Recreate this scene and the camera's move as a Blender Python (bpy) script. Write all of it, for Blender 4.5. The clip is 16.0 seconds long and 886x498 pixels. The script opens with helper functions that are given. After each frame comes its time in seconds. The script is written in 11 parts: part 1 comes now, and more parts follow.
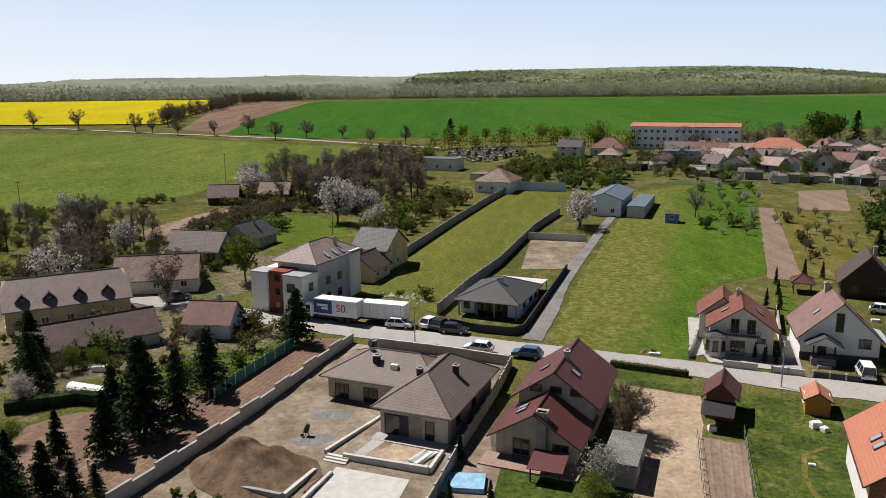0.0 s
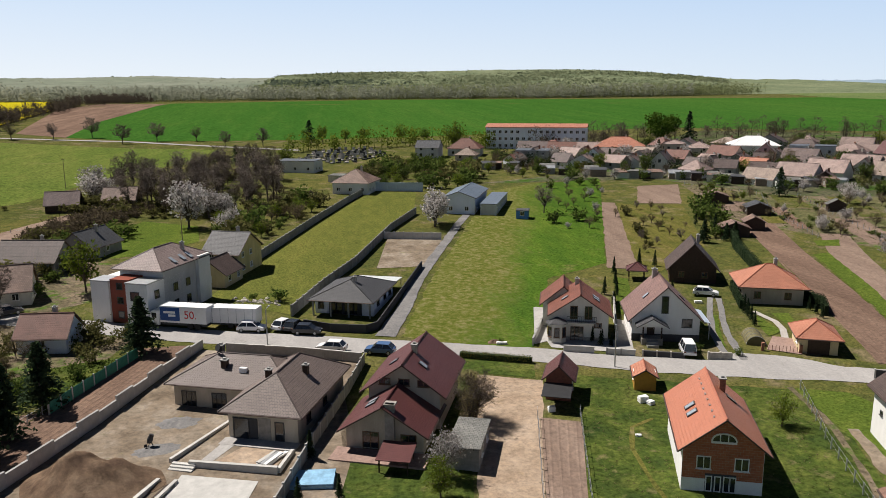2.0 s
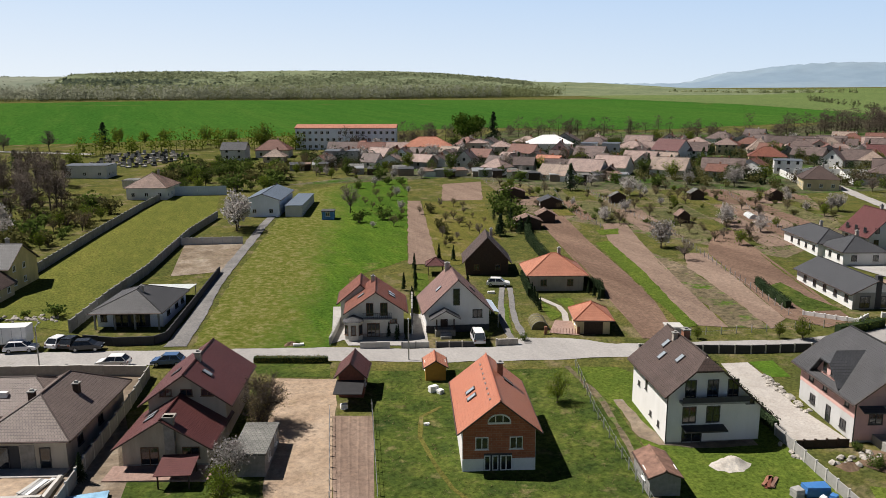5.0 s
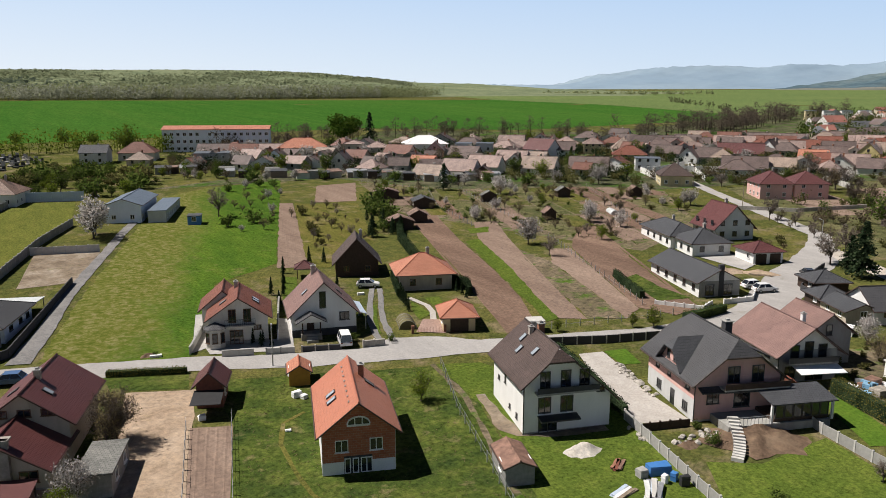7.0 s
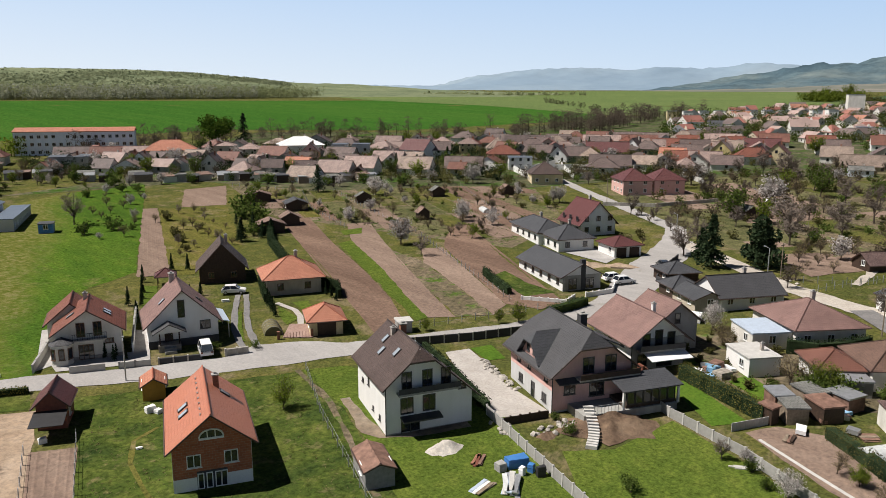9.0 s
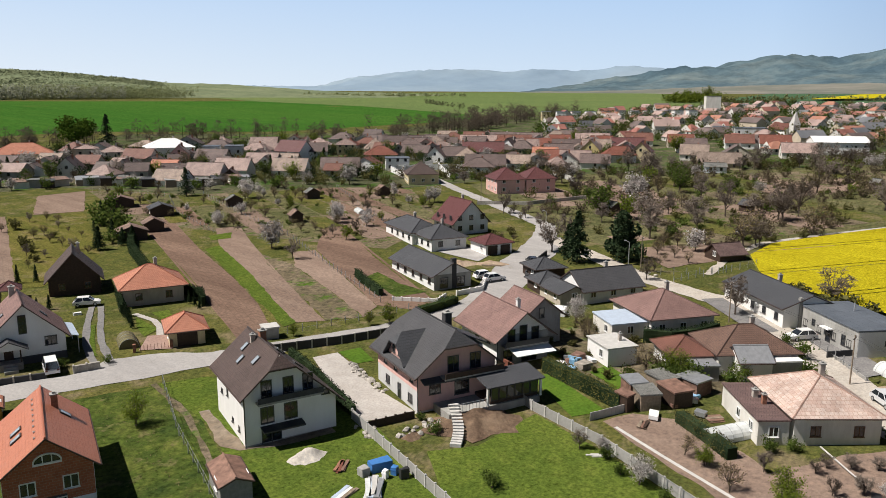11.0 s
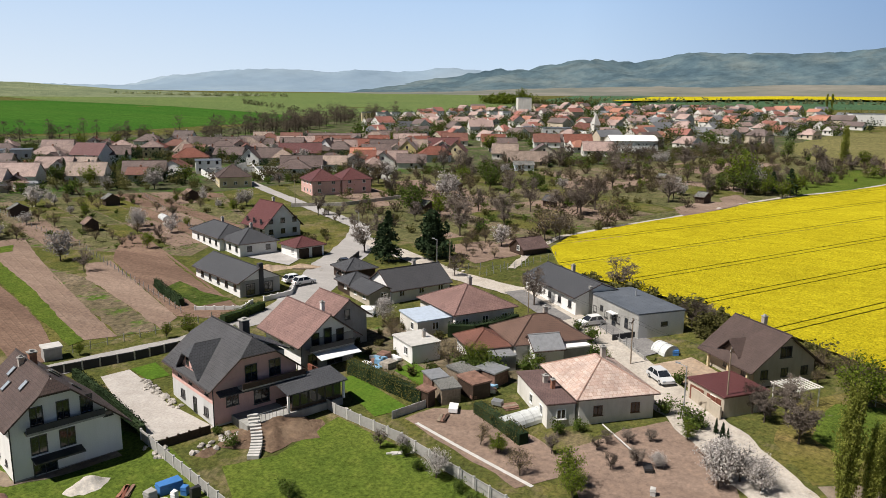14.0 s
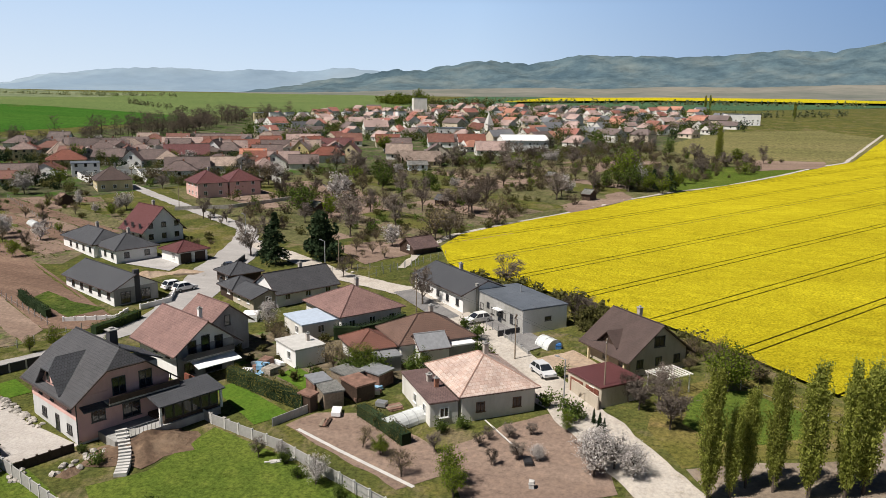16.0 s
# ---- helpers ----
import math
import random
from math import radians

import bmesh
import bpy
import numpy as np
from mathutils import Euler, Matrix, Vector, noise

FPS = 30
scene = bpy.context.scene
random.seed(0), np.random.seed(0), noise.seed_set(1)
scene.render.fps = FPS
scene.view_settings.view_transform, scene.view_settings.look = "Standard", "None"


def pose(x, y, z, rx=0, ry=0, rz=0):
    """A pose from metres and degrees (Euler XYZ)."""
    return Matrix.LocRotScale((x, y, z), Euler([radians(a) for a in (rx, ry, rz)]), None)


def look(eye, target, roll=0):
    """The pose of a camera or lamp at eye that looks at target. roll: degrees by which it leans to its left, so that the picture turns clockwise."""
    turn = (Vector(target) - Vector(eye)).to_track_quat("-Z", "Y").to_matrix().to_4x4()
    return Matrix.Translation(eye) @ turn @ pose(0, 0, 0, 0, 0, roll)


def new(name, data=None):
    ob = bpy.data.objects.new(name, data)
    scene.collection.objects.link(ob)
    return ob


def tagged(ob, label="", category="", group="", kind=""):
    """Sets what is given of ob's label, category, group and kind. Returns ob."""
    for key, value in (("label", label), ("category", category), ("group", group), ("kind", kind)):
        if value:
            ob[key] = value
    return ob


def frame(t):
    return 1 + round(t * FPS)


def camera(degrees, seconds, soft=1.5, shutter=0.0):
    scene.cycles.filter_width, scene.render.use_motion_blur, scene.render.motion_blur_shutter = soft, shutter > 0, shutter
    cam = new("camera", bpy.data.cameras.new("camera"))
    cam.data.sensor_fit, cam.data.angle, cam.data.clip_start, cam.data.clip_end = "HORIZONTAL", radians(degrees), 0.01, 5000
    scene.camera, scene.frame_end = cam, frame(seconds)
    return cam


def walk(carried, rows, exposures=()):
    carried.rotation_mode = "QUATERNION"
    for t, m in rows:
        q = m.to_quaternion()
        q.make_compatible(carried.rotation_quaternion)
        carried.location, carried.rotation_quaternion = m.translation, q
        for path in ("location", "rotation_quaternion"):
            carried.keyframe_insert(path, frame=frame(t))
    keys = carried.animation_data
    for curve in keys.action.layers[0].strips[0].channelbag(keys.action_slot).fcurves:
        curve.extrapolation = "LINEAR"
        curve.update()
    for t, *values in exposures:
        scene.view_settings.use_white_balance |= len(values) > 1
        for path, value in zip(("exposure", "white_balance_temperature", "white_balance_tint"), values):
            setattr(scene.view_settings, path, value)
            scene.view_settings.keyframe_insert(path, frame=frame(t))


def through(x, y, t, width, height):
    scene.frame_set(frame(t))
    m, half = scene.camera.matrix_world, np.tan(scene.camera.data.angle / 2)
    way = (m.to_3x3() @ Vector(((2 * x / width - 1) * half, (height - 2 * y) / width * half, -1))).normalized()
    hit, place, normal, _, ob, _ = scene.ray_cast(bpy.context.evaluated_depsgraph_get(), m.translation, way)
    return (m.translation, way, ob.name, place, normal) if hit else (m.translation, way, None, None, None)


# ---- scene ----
cam = camera(60.93, 16.0, 0.5)
PATH = [
    (0.0, 0.00, -0.00, 37.10, -0.01, -11.67, -0.42),
    (0.5, 0.44, -0.69, 37.12, -2.78, -11.64, -0.40),
    (1.0, 1.04, -1.19, 37.06, -5.37, -11.62, -0.38),
    (1.5, 1.72, -1.56, 36.97, -7.84, -11.59, -0.36),
    (2.0, 2.45, -1.85, 36.88, -10.22, -11.58, -0.34),
    (2.5, 3.19, -2.12, 36.78, -12.54, -11.56, -0.31),
    (3.0, 3.92, -2.37, 36.71, -14.83, -11.55, -0.28),
    (3.5, 4.63, -2.64, 36.66, -17.08, -11.55, -0.25),
    (4.0, 5.33, -2.93, 36.63, -19.33, -11.54, -0.21),
    (4.5, 6.00, -3.25, 36.62, -21.56, -11.54, -0.17),
    (5.0, 6.66, -3.59, 36.62, -23.79, -11.54, -0.12),
    (5.5, 7.32, -3.94, 36.64, -26.02, -11.53, -0.08),
    (6.0, 7.98, -4.31, 36.66, -28.24, -11.53, -0.04),
    (6.5, 8.64, -4.69, 36.68, -30.46, -11.52, -0.00),
    (7.0, 9.32, -5.07, 36.69, -32.67, -11.51, 0.03),
    (7.5, 10.01, -5.44, 36.70, -34.87, -11.50, 0.06),
    (8.0, 10.72, -5.81, 36.69, -37.07, -11.49, 0.09),
    (8.5, 11.44, -6.18, 36.67, -39.27, -11.47, 0.11),
    (9.0, 12.16, -6.53, 36.65, -41.45, -11.45, 0.14),
    (9.5, 12.89, -6.89, 36.61, -43.64, -11.42, 0.16),
    (10.0, 13.59, -7.25, 36.56, -45.82, -11.40, 0.18),
    (10.5, 14.27, -7.61, 36.52, -48.01, -11.37, 0.21),
    (11.0, 14.91, -8.00, 36.48, -50.20, -11.35, 0.24),
    (11.5, 15.50, -8.41, 36.45, -52.39, -11.32, 0.27),
    (12.0, 16.03, -8.86, 36.43, -54.59, -11.30, 0.31),
    (12.5, 16.49, -9.34, 36.43, -56.79, -11.28, 0.36),
    (13.0, 16.88, -9.86, 36.45, -58.98, -11.26, 0.41),
    (13.5, 17.22, -10.41, 36.48, -61.16, -11.24, 0.47),
    (14.0, 17.52, -10.99, 36.51, -63.30, -11.22, 0.53),
    (14.5, 17.81, -11.57, 36.53, -65.39, -11.20, 0.59),
    (15.0, 18.15, -12.13, 36.52, -67.38, -11.17, 0.64),
    (15.5, 18.60, -12.62, 36.44, -69.24, -11.14, 0.67),
    (16.0, 19.26, -12.98, 36.26, -70.91, -11.10, 0.67),
]
# t, x, y, z, heading (to the left of +y), pitch, roll in degrees


def eye_pose(x, y, z, yaw, pitch, roll):
    return pose(x, y, z, 0, 0, yaw) @ pose(0, 0, 0, 90 + pitch, 0, 0) @ pose(0, 0, 0, 0, 0, roll)


walk(cam, [(t, eye_pose(*p)) for t, *p in PATH])

# ---- world, sun, exposure ----
SUN_DIR = Vector((-0.52, 0.44, 1.0)).normalized()
SUN_AZ = math.atan2(SUN_DIR.x, SUN_DIR.y)
world = bpy.data.worlds.new("sky")
scene.world = world
world.use_nodes = True
wn = world.node_tree
sky = wn.nodes.new("ShaderNodeTexSky")
sky.sky_type = "NISHITA"
sky.sun_disc = False
sky.sun_elevation = math.asin(SUN_DIR.z)
sky.sun_rotation = SUN_AZ
sky.altitude = 200
sky.air_density = 1.0
sky.dust_density = 0.5
sky.ozone_density = 1.6
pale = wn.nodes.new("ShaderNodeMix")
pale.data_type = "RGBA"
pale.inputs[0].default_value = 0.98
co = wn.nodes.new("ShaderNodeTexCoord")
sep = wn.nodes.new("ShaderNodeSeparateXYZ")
# bright only near the horizon; the sky above is darkened to deepen shadows
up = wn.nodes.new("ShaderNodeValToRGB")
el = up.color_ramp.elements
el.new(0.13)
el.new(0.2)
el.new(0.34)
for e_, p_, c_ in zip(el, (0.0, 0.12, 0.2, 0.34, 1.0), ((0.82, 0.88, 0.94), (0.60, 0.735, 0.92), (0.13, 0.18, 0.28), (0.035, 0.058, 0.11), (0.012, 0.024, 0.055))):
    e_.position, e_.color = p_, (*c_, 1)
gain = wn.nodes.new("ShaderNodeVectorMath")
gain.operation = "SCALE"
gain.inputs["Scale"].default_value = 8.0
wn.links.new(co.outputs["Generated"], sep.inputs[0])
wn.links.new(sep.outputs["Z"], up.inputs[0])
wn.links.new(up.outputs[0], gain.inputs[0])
# deeper and bluer away from the sun, which also dims shaded walls
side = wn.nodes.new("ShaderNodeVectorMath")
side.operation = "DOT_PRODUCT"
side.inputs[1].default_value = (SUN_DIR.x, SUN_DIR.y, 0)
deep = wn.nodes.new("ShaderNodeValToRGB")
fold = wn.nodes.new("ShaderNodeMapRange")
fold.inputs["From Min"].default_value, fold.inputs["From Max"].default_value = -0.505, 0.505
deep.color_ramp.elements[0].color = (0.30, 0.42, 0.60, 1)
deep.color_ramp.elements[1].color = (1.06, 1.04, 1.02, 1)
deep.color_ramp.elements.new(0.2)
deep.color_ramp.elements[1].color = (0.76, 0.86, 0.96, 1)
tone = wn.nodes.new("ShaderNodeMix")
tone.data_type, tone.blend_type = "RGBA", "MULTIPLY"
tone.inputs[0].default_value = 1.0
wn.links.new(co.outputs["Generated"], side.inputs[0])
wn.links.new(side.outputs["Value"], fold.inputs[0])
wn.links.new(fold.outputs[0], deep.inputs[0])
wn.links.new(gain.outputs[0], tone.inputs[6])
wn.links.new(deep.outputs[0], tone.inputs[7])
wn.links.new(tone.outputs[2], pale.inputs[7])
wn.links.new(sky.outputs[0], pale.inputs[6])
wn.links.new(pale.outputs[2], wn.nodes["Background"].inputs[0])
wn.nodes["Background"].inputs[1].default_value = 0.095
sun_data = bpy.data.lights.new("sun", "SUN")
sun_data.energy = 5.0
sun_data.angle = radians(0.55)
sun_data.color = (1.0, 0.935, 0.87)
sun_lamp = new("sun", sun_data)
sun_lamp.matrix_world = look((0, 0, 300), Vector((0, 0, 300)) - SUN_DIR)
scene.view_settings.exposure = 0.42

# ---- materials ----


def mat(name, base, rough=0.85, metal=0.0, spec=0.3):
    m = bpy.data.materials.new(name)
    m.use_nodes = True
    b = m.node_tree.nodes["Principled BSDF"]
    b.inputs["Base Color"].default_value = (*base, 1)
    b.inputs["Roughness"].default_value = rough
    b.inputs["Metallic"].default_value = metal
    b.inputs["Specular IOR Level"].default_value = spec
    return m, m.node_tree, b


def noise_node(nt, scale, detail=6.0, rough=0.6, space="Object", stretch=None):
    tc = nt.nodes.new("ShaderNodeTexCoord")
    n = nt.nodes.new("ShaderNodeTexNoise")
    n.inputs["Scale"].default_value = scale
    n.inputs["Detail"].default_value = detail
    n.inputs["Roughness"].default_value = rough
    if stretch:
        mp = nt.nodes.new("ShaderNodeMapping")
        mp.inputs["Rotation"].default_value = (0, 0, radians(stretch[3]) if len(stretch) > 3 else 0)
        mp.inputs["Scale"].default_value = stretch[:3]
        nt.links.new(tc.outputs[space], mp.inputs["Vector"])
        nt.links.new(mp.outputs[0], n.inputs["Vector"])
    else:
        nt.links.new(tc.outputs[space], n.inputs["Vector"])
    return n


def ramp(nt, src, stops):
    r = nt.nodes.new("ShaderNodeValToRGB")
    el = r.color_ramp.elements
    while len(el) < len(stops):
        el.new(0.5)
    for e, (p, c) in zip(el, stops):
        e.position, e.color = p, (*c, 1)
    nt.links.new(src, r.inputs[0])
    return r.outputs[0]


def mix(nt, fac, a, b, how="MIX"):
    m = nt.nodes.new("ShaderNodeMix")
    m.data_type, m.blend_type = "RGBA", how
    for sock, v in ((m.inputs[0], fac), (m.inputs[6], a), (m.inputs[7], b)):
        if isinstance(v, (int, float)):
            sock.default_value = v
        elif isinstance(v, tuple):
            sock.default_value = (*v, 1)
        else:
            nt.links.new(v, sock)
    return m.outputs[2]


def bump(nt, b, height, strength=0.4, dist=0.05):
    n = nt.nodes.new("ShaderNodeBump")
    n.inputs["Strength"].default_value = strength
    n.inputs["Distance"].default_value = dist
    nt.links.new(height, n.inputs["Height"])
    nt.links.new(n.outputs[0], b.inputs["Normal"])


def tint_random(nt, col, amount=0.25):
    """Lighter and darker from object to object."""
    oi = nt.nodes.new("ShaderNodeObjectInfo")
    mr = nt.nodes.new("ShaderNodeMapRange")
    mr.inputs["To Min"].default_value, mr.inputs["To Max"].default_value = 1 - amount, 1 + amount
    nt.links.new(oi.outputs["Random"], mr.inputs[0])
    return mix(nt, 1.0, col, mr.outputs[0], "MULTIPLY")


def ground_mat(name, dark, mid, light, fine=2.5, coarse=0.06, stretch=None, patch=None, patch_at=0.55, relief=0.5, dist=0.12, grain=0.75, k=0.92):
    w = 1.27 if mid[1] > mid[0] * 1.02 and mid[1] < 0.2 else 1.0
    dark, mid, light = ((c[0] * k * w, c[1] * k, c[2] * k + 0.008) for c in (dark, mid, light))
    patch = tuple(c * k for c in patch) if patch else None
    m, nt, b = mat(name, mid, 1.0, 0, 0.0)
    n1 = noise_node(nt, coarse, 5, 0.6, stretch=stretch)
    n2 = noise_node(nt, fine, 8, 0.75)
    n3 = noise_node(nt, fine * 0.17, 5, 0.65, stretch=stretch)
    c = ramp(nt, n1.outputs[0], [(0.36, dark), (0.52, mid), (0.66, light)])
    c2 = ramp(nt, n3.outputs[0], [(0.38, dark), (0.53, mid), (0.66, light)])
    c = mix(nt, 0.5, c, c2)
    f = ramp(nt, n2.outputs[0], [(0.34, (0.25, 0.26, 0.26)), (0.5, (1, 1, 1)), (0.66, (1.75, 1.66, 1.5))])
    c = mix(nt, grain, c, f, "MULTIPLY")
    if patch:
        n4 = noise_node(nt, coarse * 2.3, 6, 0.7)
        k = ramp(nt, n4.outputs[0], [(patch_at, (0, 0, 0)), (patch_at + 0.12, (1, 1, 1))])
        c = mix(nt, k, c, mix(nt, 0.6, patch, f, "MULTIPLY"))
    nt.links.new(c, b.inputs["Base Color"])
    bump(nt, b, n2.outputs[0], relief, dist)
    return m


GRASS = ground_mat("meadow_grass", (0.045, 0.07, 0.014), (0.072, 0.098, 0.02), (0.12, 0.132, 0.036), 2.2, 0.06, patch=(0.17, 0.14, 0.08), patch_at=0.53)
MEADOW = ground_mat("green_meadow", (0.034, 0.088, 0.006), (0.052, 0.122, 0.008), (0.085, 0.15, 0.016), 2.0, 0.045, stretch=(1.0, 0.25, 1, 22), patch=(0.15, 0.15, 0.05), patch_at=0.6)
MEADOW_PALE = ground_mat("worn_meadow", (0.06, 0.085, 0.014), (0.095, 0.115, 0.022), (0.145, 0.14, 0.05), 2.2, 0.06, stretch=(1.0, 0.22, 1, 22), patch=(0.20, 0.165, 0.09), patch_at=0.56)
# the meadow is worn and dry along the drive and lush farther off
_nt, _b = MEADOW.node_tree, MEADOW.node_tree.nodes["Principled BSDF"]
_green = _b.inputs["Base Color"].links[0].from_socket
_tc = _nt.nodes.new("ShaderNodeTexCoord")
_dot = _nt.nodes.new("ShaderNodeVectorMath")
_dot.operation, _dot.inputs[1].default_value = "DOT_PRODUCT", (0.942, -0.335, 0)
_nt.links.new(_tc.outputs["Object"], _dot.inputs[0])
_warp = noise_node(_nt, 0.11, 6, 0.7, stretch=(1.0, 0.45, 1, 20))
_sum = _nt.nodes.new("ShaderNodeMath")
_sum.operation = "MULTIPLY_ADD"
_sum.inputs[1].default_value = 22.0
_nt.links.new(_warp.outputs[0], _sum.inputs[0])
_nt.links.new(_dot.outputs["Value"], _sum.inputs[2])
_far = _nt.nodes.new("ShaderNodeMapRange")
_far.inputs["From Min"].default_value, _far.inputs["From Max"].default_value = -1.5, 7.0
_nt.links.new(_sum.outputs[0], _far.inputs[0])
_dry = ramp(_nt, noise_node(_nt, 0.9, 8, 0.75).outputs[0], [(0.36, (0.06, 0.08, 0.013)), (0.5, (0.108, 0.118, 0.026)), (0.62, (0.185, 0.165, 0.075))])
_nt.links.new(mix(_nt, _far.outputs[0], _dry, _green), _b.inputs["Base Color"])
LAWN_MOWN = ground_mat("mown_lawn", (0.072, 0.105, 0.018), (0.092, 0.128, 0.022), (0.12, 0.148, 0.03), 2.5, 0.05, stretch=(1.0, 0.3, 1, 22), relief=0.3)
LAWN = ground_mat("green_lawn", (0.05, 0.098, 0.010), (0.068, 0.122, 0.013), (0.095, 0.148, 0.022), 2.5, 0.07, relief=0.35)
LAWN_BRIGHT = ground_mat("watered_lawn", (0.045, 0.115, 0.008), (0.06, 0.14, 0.010), (0.078, 0.155, 0.014), 2.5, 0.07, relief=0.3, grain=0.45)
LAWN_ROUGH = ground_mat("rough_lawn", (0.026, 0.055, 0.008), (0.056, 0.10, 0.013), (0.105, 0.145, 0.03), 1.6, 0.16, patch=(0.17, 0.15, 0.07), patch_at=0.57, relief=0.8, dist=0.25)
LEFT_FIELD = ground_mat("pasture_grass", (0.062, 0.115, 0.018), (0.082, 0.14, 0.023), (0.112, 0.158, 0.034), 0.9, 0.02, stretch=(1.0, 0.3, 1, -70), patch=(0.15, 0.155, 0.05), patch_at=0.6)
WHEAT = ground_mat("green_wheat", (0.026, 0.098, 0.008), (0.033, 0.112, 0.010), (0.046, 0.125, 0.014), 0.5, 0.006, stretch=(1.0, 0.08, 1, -70), relief=0.2)
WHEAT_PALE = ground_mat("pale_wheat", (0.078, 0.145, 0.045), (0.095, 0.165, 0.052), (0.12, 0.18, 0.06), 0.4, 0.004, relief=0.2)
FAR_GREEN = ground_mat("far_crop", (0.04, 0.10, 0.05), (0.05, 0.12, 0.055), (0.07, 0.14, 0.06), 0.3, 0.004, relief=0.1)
FALLOW = ground_mat("fallow_grass", (0.10, 0.125, 0.045), (0.125, 0.15, 0.055), (0.155, 0.17, 0.075), 0.6, 0.02, stretch=(1.0, 0.2, 1, -15), relief=0.2)
SOIL = ground_mat("dry_soil", (0.18, 0.13, 0.094), (0.235, 0.172, 0.128), (0.295, 0.222, 0.168), 1.8, 0.05, stretch=(1.0, 0.15, 1, 22), relief=0.6, grain=0.4)
SOIL_DARK = ground_mat("ploughed_soil", (0.135, 0.09, 0.06), (0.185, 0.125, 0.086), (0.24, 0.165, 0.115), 1.6, 0.08, stretch=(1.0, 0.12, 1, 22), relief=0.5, dist=0.2, grain=0.4)
SOIL_LIGHT = ground_mat("sandy_soil", (0.29, 0.215, 0.145), (0.37, 0.285, 0.20), (0.44, 0.35, 0.26), 1.5, 0.10, patch=(0.24, 0.19, 0.11), patch_at=0.62, relief=0.8, grain=0.4)
SITE = ground_mat("building_site_earth", (0.15, 0.118, 0.078), (0.235, 0.19, 0.135), (0.36, 0.315, 0.25), 1.4, 0.13, patch=(0.15, 0.155, 0.055), patch_at=0.6, relief=0.8, grain=0.4)
GARDEN = ground_mat("garden_ground", (0.105, 0.092, 0.048), (0.16, 0.13, 0.08), (0.225, 0.18, 0.122), 1.2, 0.10, patch=(0.07, 0.125, 0.02), patch_at=0.53, relief=0.8, dist=0.2)
ALLOTMENT = ground_mat("allotment_grass", (0.075, 0.082, 0.028), (0.118, 0.118, 0.045), (0.18, 0.155, 0.085), 1.2, 0.08, patch=(0.17, 0.13, 0.085), patch_at=0.57, relief=0.8, dist=0.2)
VILLAGE = ground_mat("village_ground", (0.05, 0.06, 0.022), (0.09, 0.09, 0.045), (0.16, 0.14, 0.09), 0.8, 0.05, patch=(0.05, 0.10, 0.018), patch_at=0.5)
ROAD = ground_mat("dusty_road", (0.285, 0.274, 0.256), (0.325, 0.313, 0.294), (0.37, 0.357, 0.335), 3.0, 0.10, stretch=(1.0, 0.35, 1, 22), patch=(0.23, 0.215, 0.19), patch_at=0.62, relief=0.15, dist=0.02, grain=0.18, k=1.0)
ROAD_DIRT = ground_mat("dirt_road", (0.35, 0.315, 0.265), (0.42, 0.385, 0.33), (0.47, 0.435, 0.38), 2.4, 0.14, patch=(0.24, 0.215, 0.165), patch_at=0.63, relief=0.3, dist=0.03, grain=0.3, k=1.0)
GRAVEL = ground_mat("grey_gravel", (0.17, 0.165, 0.155), (0.215, 0.21, 0.198), (0.26, 0.252, 0.235), 3.0, 0.2, relief=0.4, grain=0.35, k=0.9)
CONCRETE = ground_mat("concrete_slab", (0.31, 0.298, 0.275), (0.36, 0.347, 0.325), (0.41, 0.396, 0.372), 2.5, 0.3, patch=(0.32, 0.30, 0.265), patch_at=0.64, relief=0.2, dist=0.02, grain=0.2, k=1.0)
PAVING = ground_mat("paving", (0.34, 0.315, 0.28), (0.39, 0.365, 0.33), (0.44, 0.415, 0.38), 3.5, 0.4, relief=0.3, dist=0.02, grain=0.25, k=1.0)
PATIO = ground_mat("rose_paving", (0.25, 0.17, 0.135), (0.30, 0.21, 0.17), (0.35, 0.255, 0.21), 3.5, 0.4, relief=0.3, dist=0.02, grain=0.3, k=1.0)
RAPE = ground_mat("rape_flowers", (0.37, 0.31, 0.006), (0.455, 0.39, 0.008), (0.52, 0.45, 0.012), 2.6, 0.04, stretch=(1.0, 0.25, 1, 64), relief=0.9, dist=0.4)
RAPE_STEM = ground_mat("rape_stems", (0.09, 0.095, 0.02), (0.14, 0.14, 0.025), (0.20, 0.19, 0.03), 1.5, 0.2)
SAND = ground_mat("pale_sand", (0.40, 0.37, 0.32), (0.47, 0.44, 0.39), (0.54, 0.51, 0.45), 3.0, 0.4, grain=0.35, k=1.0)
MOUND = ground_mat("heaped_earth", (0.11, 0.074, 0.045), (0.175, 0.122, 0.076), (0.26, 0.19, 0.125), 1.1, 0.5, relief=1.0, dist=0.3, grain=0.4)


def plaster(name, base, dirt=0.25):
    m, nt, b = mat(name, base, 0.95, 0, 0.06)
    n1, n2 = noise_node(nt, 0.5, 6, 0.65, stretch=(1, 1, 0.35)), noise_node(nt, 9.0, 4, 0.6)
    k = ramp(nt, n1.outputs[0], [(0.35, (1 - dirt, 1 - dirt, 1 - dirt * 1.1)), (0.6, (1, 1, 1))])
    k2 = ramp(nt, n2.outputs[0], [(0.3, (0.93, 0.93, 0.92)), (0.7, (1.03, 1.03, 1.03))])
    nt.links.new(mix(nt, 1.0, mix(nt, 1.0, base, k, "MULTIPLY"), k2, "MULTIPLY"), b.inputs["Base Color"])
    bump(nt, b, n2.outputs[0], 0.25, 0.01)
    return m


